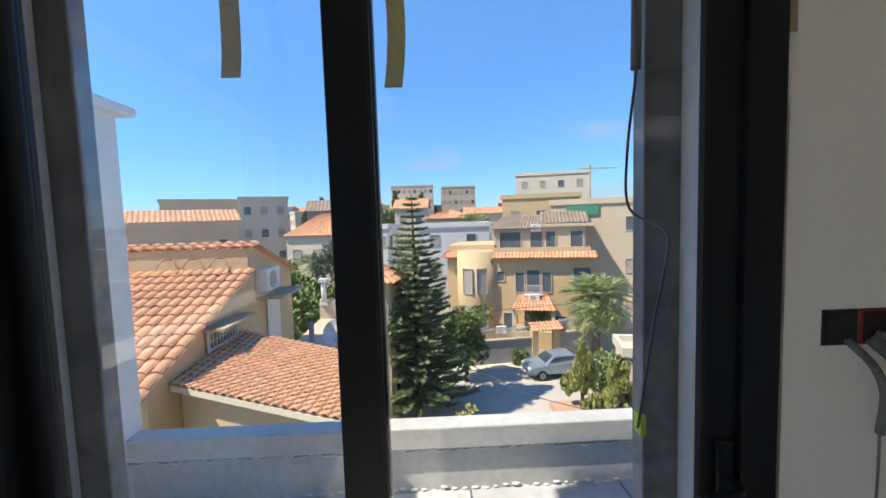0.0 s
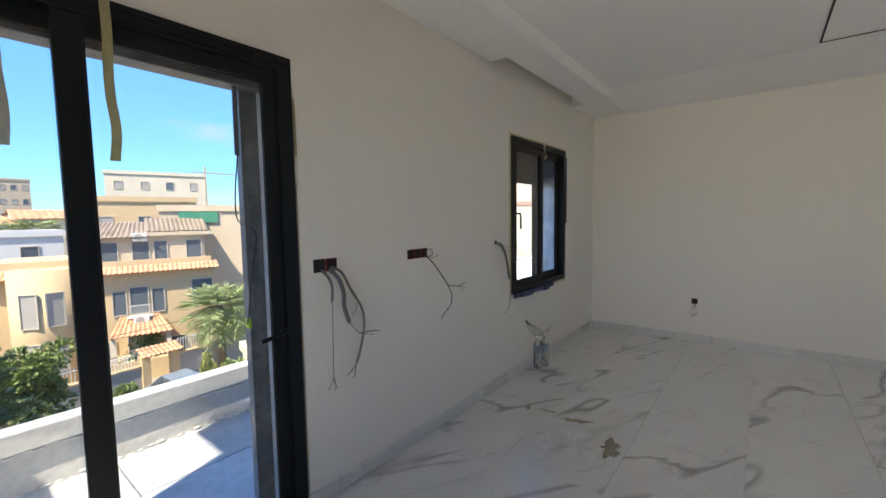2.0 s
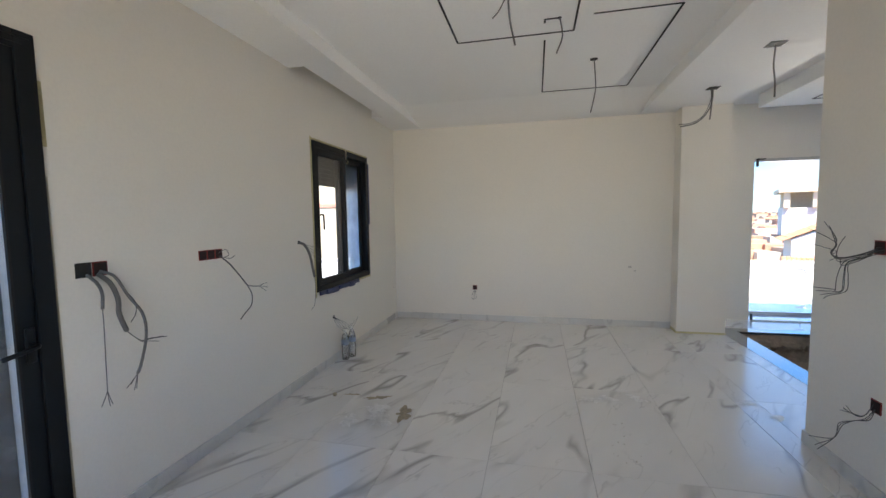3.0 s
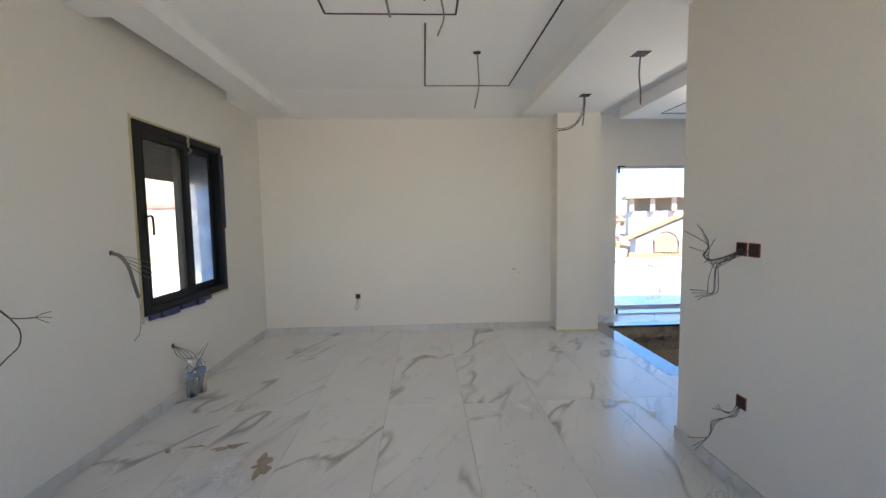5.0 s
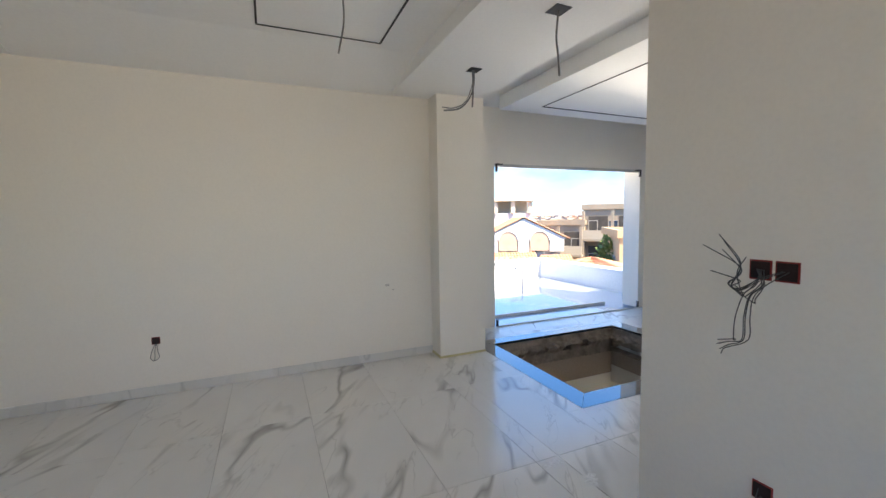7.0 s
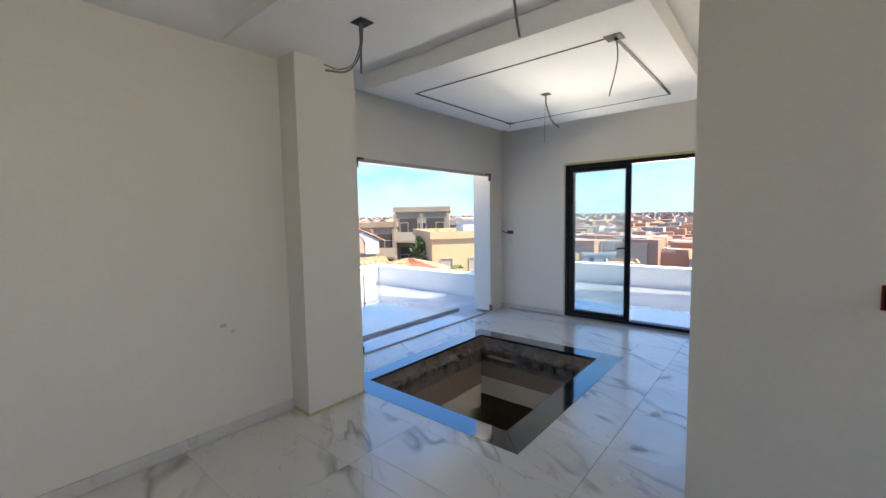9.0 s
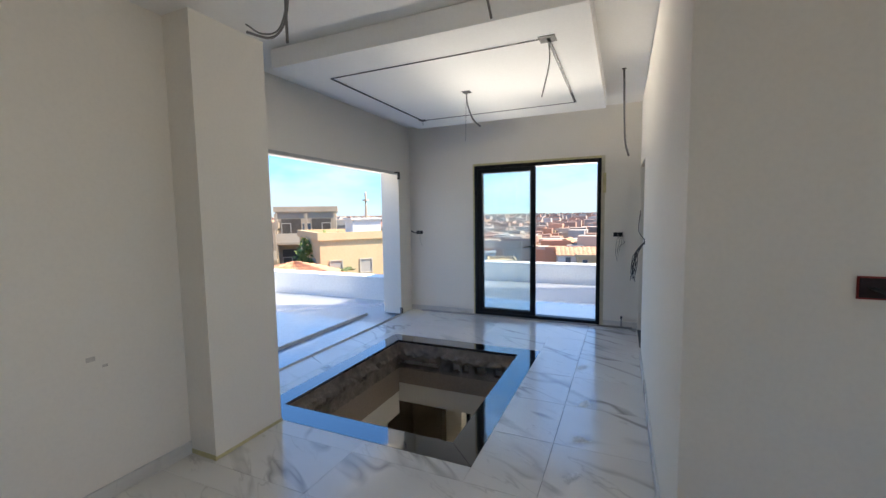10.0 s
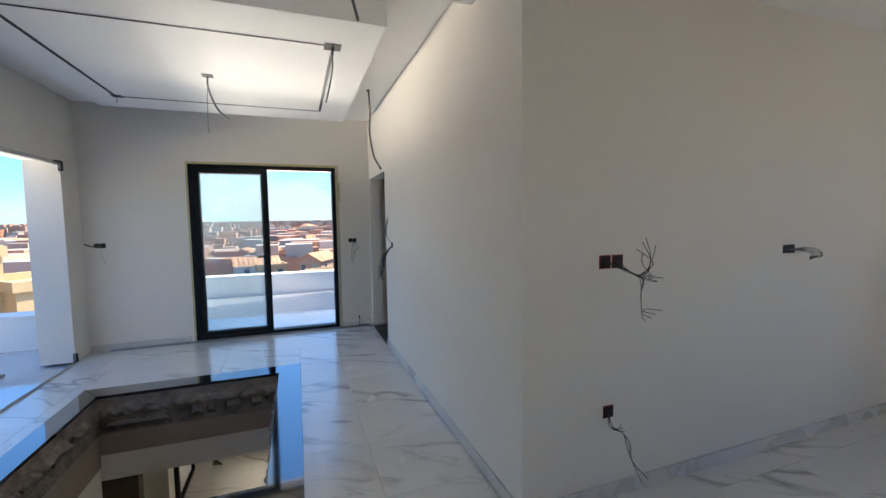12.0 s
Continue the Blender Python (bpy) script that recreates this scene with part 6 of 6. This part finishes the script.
bmesh.ops.recalc_face_normals(vg_, faces=vg_.faces)
lpart("gable", vg_, ext_m["white"], wv)
# flat arched panels; the openings' shade is put into their brown colour
ARCH = surf("arch_shade_paint", (0.50, 0.36, 0.26), 0.8, bump=0)
for x_ in (-1.32, 1.32):
    ar = bmesh.new()
    rim_ = [(x_ + 0.78 * math.cos(math.pi * k / 14), 8.0 + 0.78 * math.sin(math.pi * k / 14)) for k in range(15)] + [(x_ - 0.78, 7.2), (x_ + 0.78, 7.2)]
    fr_ = [[ar.verts.new((a, y_, b)) for a, b in rim_] for y_ in (-0.63, -0.53)]
    ar.faces.new(fr_[0]), ar.faces.new(fr_[1][::-1])
    for k in range(17):
        ar.faces.new((fr_[0][k], fr_[1][k], fr_[1][(k + 1) % 17], fr_[0][(k + 1) % 17]))
    bmesh.ops.recalc_face_normals(ar, faces=ar.faces)
    lpart("arch", ar, ARCH, wv, "arched panel with an opening's shade in its colour")
    hood = add_tube(bmesh.new(), [(x_ + 0.84 * math.cos(a), -0.62, 8.0 + 0.84 * math.sin(a)) for a in [math.pi * k / 12 for k in range(13)]], 0.08, 6)
    lpart("arch_hood", hood, ext_m["white"], wv)
for x0_, x1_, z_ in ((-3.9, 1.0, 7.0), (1.4, 4.0, 6.7)):
    lpart("tile_skirt", tile_slope(bmesh.new(), (x0_, -1.6, z_ - 0.5), (x1_, -1.6, z_ - 0.5), (x1_, -0.5, z_ + 0.1), (x0_, -0.5, z_ + 0.1), 0.25, 0.35, 0.06), ROOF, wv, "orange tile band")
for s_ in (-1, 1):
    lpart("verge", tile_slope(bmesh.new(), (s_ * 3.9, -0.75, 8.15), (s_ * 3.9, 5.5, 8.15), (0, 5.5, 10.0), (0, -0.75, 10.0), 0.3, 0.4, 0.06), ROOF, wv, "orange tile roof")
for x_ in (-2.4, -0.6, 1.2, 2.5):
    add_window(wv, x_, -0.2, 4.6, 0.9, 1.2)
lpart("roof_pavilion", boxes((-3.6, 1.6, 3.2, 6.4, 8.2, 10.4)), ext_m["white"], wv)
lpart("pavilion_slab", boxes((-3.9, 1.9, 2.6, 6.8, 11.5, 11.75)), ext_m["cream"], wv)
for x_ in (-3.4, -1.8, -0.2, 1.4):
    lpart("pavilion_column", boxes((x_ - 0.18, x_ + 0.18, 2.9, 3.26, 10.4, 11.5)), ext_m["cream"], wv)
lpart("pavilion_back", boxes((-3.5, 1.5, 4.6, 6.3, 10.4, 11.5)), ext_m["tan"], wv)
house("low_house", 23.2, -14.0, 55, 5.5, 5.0, -2.0, "white", "low house with an orange tile roof", "gable", 2, 2, rise=0.9, pitch=0.35)
house("low_house", 20.6, -18.2, 48, 5.0, 5.0, -1.85, "tan", "low house with a bright orange tile roof", "hip", 2, 2, rise=0.75, pitch=0.35)
house("low_house", 3.0, -34.0, -8, 8.0, 6.0, -5.4, "tan", "low house with a red tile roof", "gable", 2, 3, rise=1.1, pitch=0.35)
random.seed(31)
KINDS = (("tan", 4), ("ochre", 4), ("cream", 4), ("white", 1), ("brick", 5), ("brown", 1))
pool = [k for k, n_ in KINDS for _ in range(n_)]
for k in range(230):
    a_ = radians(random.uniform(-140, -18))
    r_ = 52 + 190 * (k / 230) ** 1.1 + random.uniform(-4, 4)
    x_, y_ = 3.5 + r_ * math.cos(a_), -1 + r_ * math.sin(a_)
    if 15 < x_ < 42 and -42 < y_ < -9:
        continue
    top = -8.6 + r_ * 0.033 + random.uniform(-1.0, 1.4)
    house("town_house", x_, y_, random.uniform(0, 90), random.uniform(4, 7.5), random.uniform(4, 7), top, random.choice(pool),
          "small far town house seen over the terrace", random.choice(("flat", "flat", "flat", "gable", "hip")), 3, 2 if r_ > 90 else 3, group="far houses of the town", ww=0.8, wh=0.9, rise=1.2, pitch=0.8 if r_ < 80 else 1.6)
for word, tone in (("cream", (0.52, 0.45, 0.37)), ("terracotta", (0.52, 0.27, 0.17)), ("tan", (0.47, 0.36, 0.27)), ("brick", (0.52, 0.31, 0.21))):
    far = bmesh.new()
    for k in range(1700):
        a_, r_ = radians(random.uniform(-150, -15)), 85 + 815 * random.random() ** 1.5
        x_, y_, s_ = r_ * math.cos(a_), r_ * math.sin(a_), random.uniform(1.1, 3.0)
        add_box(far, x_ - s_, x_ + s_, y_ - s_, y_ + s_, -17, -5.6 + 4.6 * (1 - math.exp(-(r_ - 100) / 200)) + r_ * 0.003 + random.uniform(0, 2.8))
    solid("distant_town", far, surf("distant_walls_" + word, tone, 0.95, big=(0.02, 0.1), fine=(0.1, 0.1), bump=0, tiles=0.25), "hazy " + word + " houses reaching the horizon", "town", kind="stuff")
mn = thing("minaret", (120, -170, -17), "slender pale minaret far in the town", "minaret")
part("shaft", add_tube(bmesh.new(), [(120, -170, -17), (120, -170, 13), (120, -170, 14)], 0.6, 10, 0.6), ext_m["tan"], mn)
part("gallery", boxes((118.8, 121.2, -171.2, -168.8, 9.5, 10.2)), ext_m["tan"], mn)
# the hills' pale blue is distance haze painted into the material
structure("sea_hills", boxes((-1500, 1800, -2300, -2250, -17, 5)), surf("hazed_hills", (0.55, 0.66, 0.80), 1.0, big=(0.002, 0.1), fine=(0.01, 0.05), bump=0), "line of far hills over the sea, blue haze put into the colour", "backdrop")
structure("north_hills", boxes((-1500, 1500, 2250, 2300, GZ, 30)), bpy.data.materials["hazed_hills"], "line of far hills, blue haze put into the colour", "backdrop")


# ---------- plants ----------
LEAF = foliage("pine_needles", (0.12, 0.17, 0.07), (0.26, 0.29, 0.12))
LEAF2 = foliage("shrub_leaves", (0.10, 0.16, 0.04), (0.24, 0.29, 0.09))
LEAF3 = foliage("palm_leaves", (0.13, 0.18, 0.06), (0.28, 0.32, 0.13))
LEAF4 = foliage("cypress_leaves", (0.22, 0.25, 0.07), (0.40, 0.40, 0.14))
BARK = surf("bark", (0.12, 0.09, 0.06), 0.95, big=(3, 0.2), fine=(20, 0.2), bump=0.5)


def blades(verts, faces, p, d, length, width, n, spread, rng):
    """A tuft of n thin blades from p, about the way d."""
    for _ in range(n):
        v = (d + Vector((rng.uniform(-1, 1), rng.uniform(-1, 1), rng.uniform(-1, 1))) * spread).normalized()
        s = v.cross(Vector((rng.uniform(-1, 1), rng.uniform(-1, 1), rng.uniform(-1, 1)))).normalized() * width
        L = length * rng.uniform(0.6, 1.2)
        k = len(verts)
        verts += [p - s, p + s, p + v * L * 0.6 + s * 0.7, p + v * L, p + v * L * 0.6 - s * 0.7]
        faces.append((k, k + 1, k + 2, k + 3, k + 4))


def leaf_mesh(name, verts, faces, mat):
    me = bpy.data.meshes.new(name)
    me.from_pydata([tuple(v) for v in verts], [], faces)
    me.materials.append(mat)
    return me


def norfolk_pine(x, y, base, h, label):
    t = thing("norfolk_pine", (x, y, base), label, "tree")
    rng = random.Random(4)
    part("trunk", add_tube(bmesh.new(), [(x, y, base), (x + 0.05, y, base + h * 0.5), (x, y, base + h)], 0.20, 10, 0.12), BARK, t)
    verts, faces = [], []
    bm = bmesh.new()
    z = 0.06
    while z < 0.985:
        rad = (1 - z) ** 0.72 * 3.0 + 0.06
        n = 9 if z < 0.8 else 6
        a0 = rng.uniform(0, 6)
        for k in range(n):
            a = a0 + k * 2 * math.pi / n + rng.uniform(-0.2, 0.2)
            R = rad * rng.uniform(0.78, 1.12)
            d = Vector((math.cos(a), math.sin(a), 0))
            pts = [Vector((0, 0, h * z)) + d * R * q + Vector((0, 0, R * (-0.10 * q + 0.22 * q * q))) for q in (0, 0.35, 0.7, 1.0)]
            add_tube(bm, pts, 0.025, 4, 0.3)
            m = max(6, int(R * 11))
            for j in range(m):
                q = 0.18 + 0.82 * j / m
                p = Vector((0, 0, h * z)) + d * R * q + Vector((0, 0, R * (-0.10 * q + 0.22 * q * q)))
                side = d.cross(Vector((0, 0, 1)))
                for s in (-1, 1):
                    blades(verts, faces, p, (d * 0.7 + side * s + Vector((0, 0, 0.35))).normalized(), 0.32 * (0.6 + 0.5 * (1 - z)), 0.028, 6, 0.45, rng)
        z += 0.026 + 0.012 * (1 - z)
    bmesh.ops.translate(bm, vec=(x, y, base), verts=bm.verts)
    part("branches", bm, BARK, t)
    ob = new("crown", leaf_mesh("crown", verts, faces, LEAF))
    ob.parent = t


def palm(x, y, base, h, r, label, seed=1, n=46, low=-0.5, sag=0.45):
    t = thing("palm_tree", (x, y, base), label, "tree", "palms")
    rng = random.Random(seed)
    part("trunk", add_tube(bmesh.new(), [(x, y, base), (x, y, base + h * 0.5), (x, y, base + h)], 0.26, 10, 0.8), BARK, t)
    verts, faces = [], []
    for k in range(n):
        a, up = rng.uniform(0, 6.28), rng.uniform(low, 1.2)
        d = Vector((math.cos(a), math.sin(a), up)).normalized()
        side = d.cross(Vector((0, 0, 1))).normalized()
        for j in range(11):
            q = 0.25 + 0.75 * j / 10
            p = Vector((0, 0, h)) + d * r * q + Vector((0, 0, -sag * r * q * q))
            for s in (-1, 1):
                blades(verts, faces, p, (d * 0.8 + side * s * 0.8 + Vector((0, 0, -0.2))).normalized(), r * 0.34, 0.03, 1, 0.15, rng)
    ob = new("crown", leaf_mesh("crown", verts, faces, LEAF3))
    ob.parent = t


def shrub(name, x, y, base, rx, ry, h, label, mat, n=900, size=0.14, seed=1, cat="shrub", trunk=0.0, upright=0.0):
    """A crown of many small leaves in uneven clumps; upright for columnar shrubs."""
    t = thing(name, (x, y, base), label, cat)
    rng = random.Random(seed)
    part("trunk", add_tube(bmesh.new(), [(x, y, base), (x, y, base + trunk + h * 0.5)], 0.06 + 0.02 * h, 8, 0.5), BARK, t)
    verts, faces = [], []
    clumps = [(Vector((rng.uniform(-1, 1) * rx * 0.75, rng.uniform(-1, 1) * ry * 0.75, trunk + h * rng.uniform(0.12, 0.95))), rng.uniform(0.25, 0.5)) for _ in range(26)]
    for k in range(n):
        c, s = clumps[k % len(clumps)]
        q = Vector((rng.gauss(0, 1), rng.gauss(0, 1), rng.gauss(0, 1))).normalized() * rng.uniform(0.5, 1.0)
        zz = (c.z - trunk) / h
        tap = 1.0 if not upright else max(0.25, 1.0 - zz ** 3)
        p = Vector(((c.x + q.x * s * rx) * tap, (c.y + q.y * s * ry) * tap, c.z + q.z * s * h * 0.35))
        p.z = max(p.z, 0.05)
        blades(verts, faces, p, (q * (1 - upright) + Vector((0, 0, 0.3 + upright * 2))).normalized(), size, size * 0.28, 3, 0.7 * (1 - upright * 0.6), rng)
    ob = new("crown", leaf_mesh("crown", verts, faces, mat))
    ob.parent = t
    return t


norfolk_pine(-0.25, 21.6, GZ, 11.3, "tall dark green Norfolk pine with tiered branches")
palm(11.9, 28.4, GZ, 4.5, 2.1, "bushy fan palm in the villa garden", 2, 170, -1.6, 0.2)
palm(-10.0, 41.0, GZ, 6.0, 3.0, "tall feathery palm behind the houses", 3, 50)
palm(6.5, 56.0, GZ, 9.5, 2.6, "palm between the far houses", 5, 40)
palm(-20.0, 44.0, GZ, 5.5, 2.6, "dark palm by the distant street", 6, 40)
shrub("cypress_hedge", 8.0, 20.7, GZ, 0.85, 0.8, 3.6, "clipped columnar conifer beside the street", LEAF4, 2600, 0.24, 3, "conifer", upright=0.8)
shrub("cypress_hedge", 9.4, 20.2, GZ, 0.65, 0.6, 2.7, "smaller columnar conifer beside the street", LEAF4, 1800, 0.22, 4, "conifer", upright=0.8)
shrub("cypress_hedge", 10.1, 20.4, GZ, 0.45, 0.45, 2.5, "slim columnar conifer beside the street", LEAF4, 1200, 0.22, 14, "conifer", upright=0.8)
shrub("garden_shrub", 10.6, 22.8, GZ, 1.6, 0.8, 2.4, "green shrub over the garden kerb", LEAF2, 1400, 0.2, 5)
shrub("garden_shrub", 2.6, 25.4, GZ, 1.3, 1.2, 3.9, "broad green shrub by the garden wall", LEAF2, 2600, 0.22, 6, trunk=0.6)
shrub("garden_shrub", 6.4, 27.6, GZ, 0.5, 0.4, 1.1, "small bright green shrub on the pavement", LEAF2, 500, 0.16, 7)
shrub("garden_shrub", 9.0, 31.6, GZ, 1.4, 0.6, 2.7, "dark shrub on the villa porch", LEAF2, 900, 0.2, 8)
shrub("garden_shrub", 2.6, 18.6, GZ, 1.0, 0.8, 1.3, "thin pale shrub below the balcony", LEAF4, 600, 0.2, 9)
shrub("garden_shrub", -4.6, 22.0, GZ, 3.4, 2.4, 5.4, "green trees in the neighbour garden", LEAF2, 3000, 0.32, 10, "tree", trunk=0.8)
shrub("garden_shrub", -8.5, 31.0, GZ, 4.0, 3.0, 6.0, "green trees between the houses", LEAF2, 3000, 0.4, 12, "tree", trunk=0.8)
shrub("garden_tree", 23.5, -28.0, -11.4, 3.2, 3.0, 9.4, "green garden tree in front of the flats", LEAF2, 3000, 0.4, 13, "tree", trunk=1.5)
shrub("garden_tree", 27.5, -31.5, -12.2, 2.6, 2.6, 10.0, "green garden tree beside the ochre villa", LEAF2, 2600, 0.4, 15, "tree", trunk=1.5)
shrub("garden_tree", 23.2, -22.0, -11.0, 1.7, 1.7, 9.2, "green garden tree behind the orange roof", LEAF2, 2400, 0.35, 19, "tree", trunk=1.5)
palm(19.6, -20.6, -10.0, 7.7, 1.5, "small palm before the ochre villa", 8, 40)
rng_ = random.Random(9)
for k in range(16):
    x_ = -26 + k * 1.7
    shrub("far_pine", x_ + rng_.uniform(-1, 1), 92 + rng_.uniform(-6, 6), GZ, 1.9, 1.9, 12.0 + rng_.uniform(0, 3.5), "dark pine on the northern slope", LEAF, 700, 0.9, 40 + k, "tree", upright=0.5)
# wires over the street
for k, (z0_, z1_) in enumerate(((-4.2, -4.8), (-5.4, -6.0))):
    w_ = add_tube(bmesh.new(), curve_pts((-2.0, 24.0, z0_), (5.0, 27.5, z0_ - 0.5), (14.0, 30.0, z1_)), 0.02, 5)
    solid("overhead_wire", w_, M["cable"], "black overhead wire across the street", "wire", "street wires")
w_ = add_tube(bmesh.new(), curve_pts((2.5, 20.5, -5.8), (4.6, 18.0, -6.2), (7.0, 15.5, -6.0)), 0.018, 5)
solid("overhead_wire", w_, M["cable"], "black overhead wire across the street", "wire", "street wires")

# house beside the window
sd = house("side_house", 14.0, 7.6, 0, 7.0, 5.0, 3.6, "cream", "tall cream house close beside the window", "flat", 3, 1)
lpart("painted_band", boxes((-3.53, -3.5, -2.5, 2.5, 10.36, 10.46)), surf("red_band", (0.58, 0.26, 0.20), 0.8), sd, "red painted band")
shrub("garden_tree", -7.2, 33.0, GZ, 1.5, 1.4, 6.6, "silvery drooping tree in front of the white house", foliage("silver_leaves", (0.20, 0.22, 0.14), (0.34, 0.36, 0.26)), 2600, 0.3, 17, "tree", trunk=1.6)


# ---------- floor tiles and rim ----------
TX, TY, OX, OY = 1.144, 0.5725, 3.415, -2.69


def tile_mesh(w, d, name="tile"):
    bm = bmesh.new()
    add_box(bm, -w / 2, w / 2, -d / 2, d / 2, -0.012, 0.0)
    top = [e for e in bm.edges if all(v.co.z > -0.006 for v in e.verts)]
    bmesh.ops.bevel(bm, geom=top, offset=0.0007, segments=1, affect="EDGES")
    return mesh_of(name, bm, M["tile"])


TILE_MESHES = {}
for region in ((XW + 0.013, XE - 0.013, YP, YN - 0.013), (XC + 0.013, XD, YS + 0.013, YP)):
    for i in range(-6, 6):
        for j in range(-8, 10):
            cell = (max(region[0], OX + i * TX), min(region[1], OX + (i + 1) * TX), max(region[2], OY + j * TY), min(region[3], OY + (j + 1) * TY))
            if cell[1] - cell[0] < 0.01 or cell[3] - cell[2] < 0.01:
                continue
            for q in cut(cut([cell], RIM), (5.264, 7.0, -2.247, -1.726)):
                w, d = round(q[1] - q[0] - 0.0016, 3), round(q[3] - q[2] - 0.0016, 3)
                if (w, d) not in TILE_MESHES:
                    TILE_MESHES[w, d] = tile_mesh(w, d)
                ob = new("tile", TILE_MESHES[w, d])
                ob.location = ((q[0] + q[1]) / 2, (q[2] + q[3]) / 2, 0.0)
                ob.parent = FLOOR

rim = thing("stairwell_rim", ((RIM[0] + RIM[1]) / 2, (RIM[2] + RIM[3]) / 2, 0), "polished black granite border round the floor opening", "stone border", kind="structure")
for a, b, c, d in (((RIM[0], RIM[2]), (RIM[1], RIM[2]), (PIT[1], PIT[2]), (PIT[0], PIT[2])), ((RIM[1], RIM[2]), (RIM[1], RIM[3]), (PIT[1], PIT[3]), (PIT[1], PIT[2])),
                   ((RIM[1], RIM[3]), (RIM[0], RIM[3]), (PIT[0], PIT[3]), (PIT[1], PIT[3])), ((RIM[0], RIM[3]), (RIM[0], RIM[2]), (PIT[0], PIT[2]), (PIT[0], PIT[3]))):
    bm = bmesh.new()
    mid = Vector(((a[0] + b[0] + c[0] + d[0]) / 4, (a[1] + b[1] + c[1] + d[1]) / 4))
    q = [Vector(k) + (mid - Vector(k)).normalized() * 0.002 for k in (a, b, c, d)]
    lo, hi = [bm.verts.new((*k, -0.025)) for k in q], [bm.verts.new((*k, 0.002)) for k in q]
    bm.faces.new(lo[::-1]), bm.faces.new(hi)
    for k in range(4):
        bm.faces.new((lo[k], lo[(k + 1) % 4], hi[(k + 1) % 4], hi[k]))
    bmesh.ops.recalc_face_normals(bm, faces=bm.faces)
    part("granite_slab", bm, M["granite"], rim)
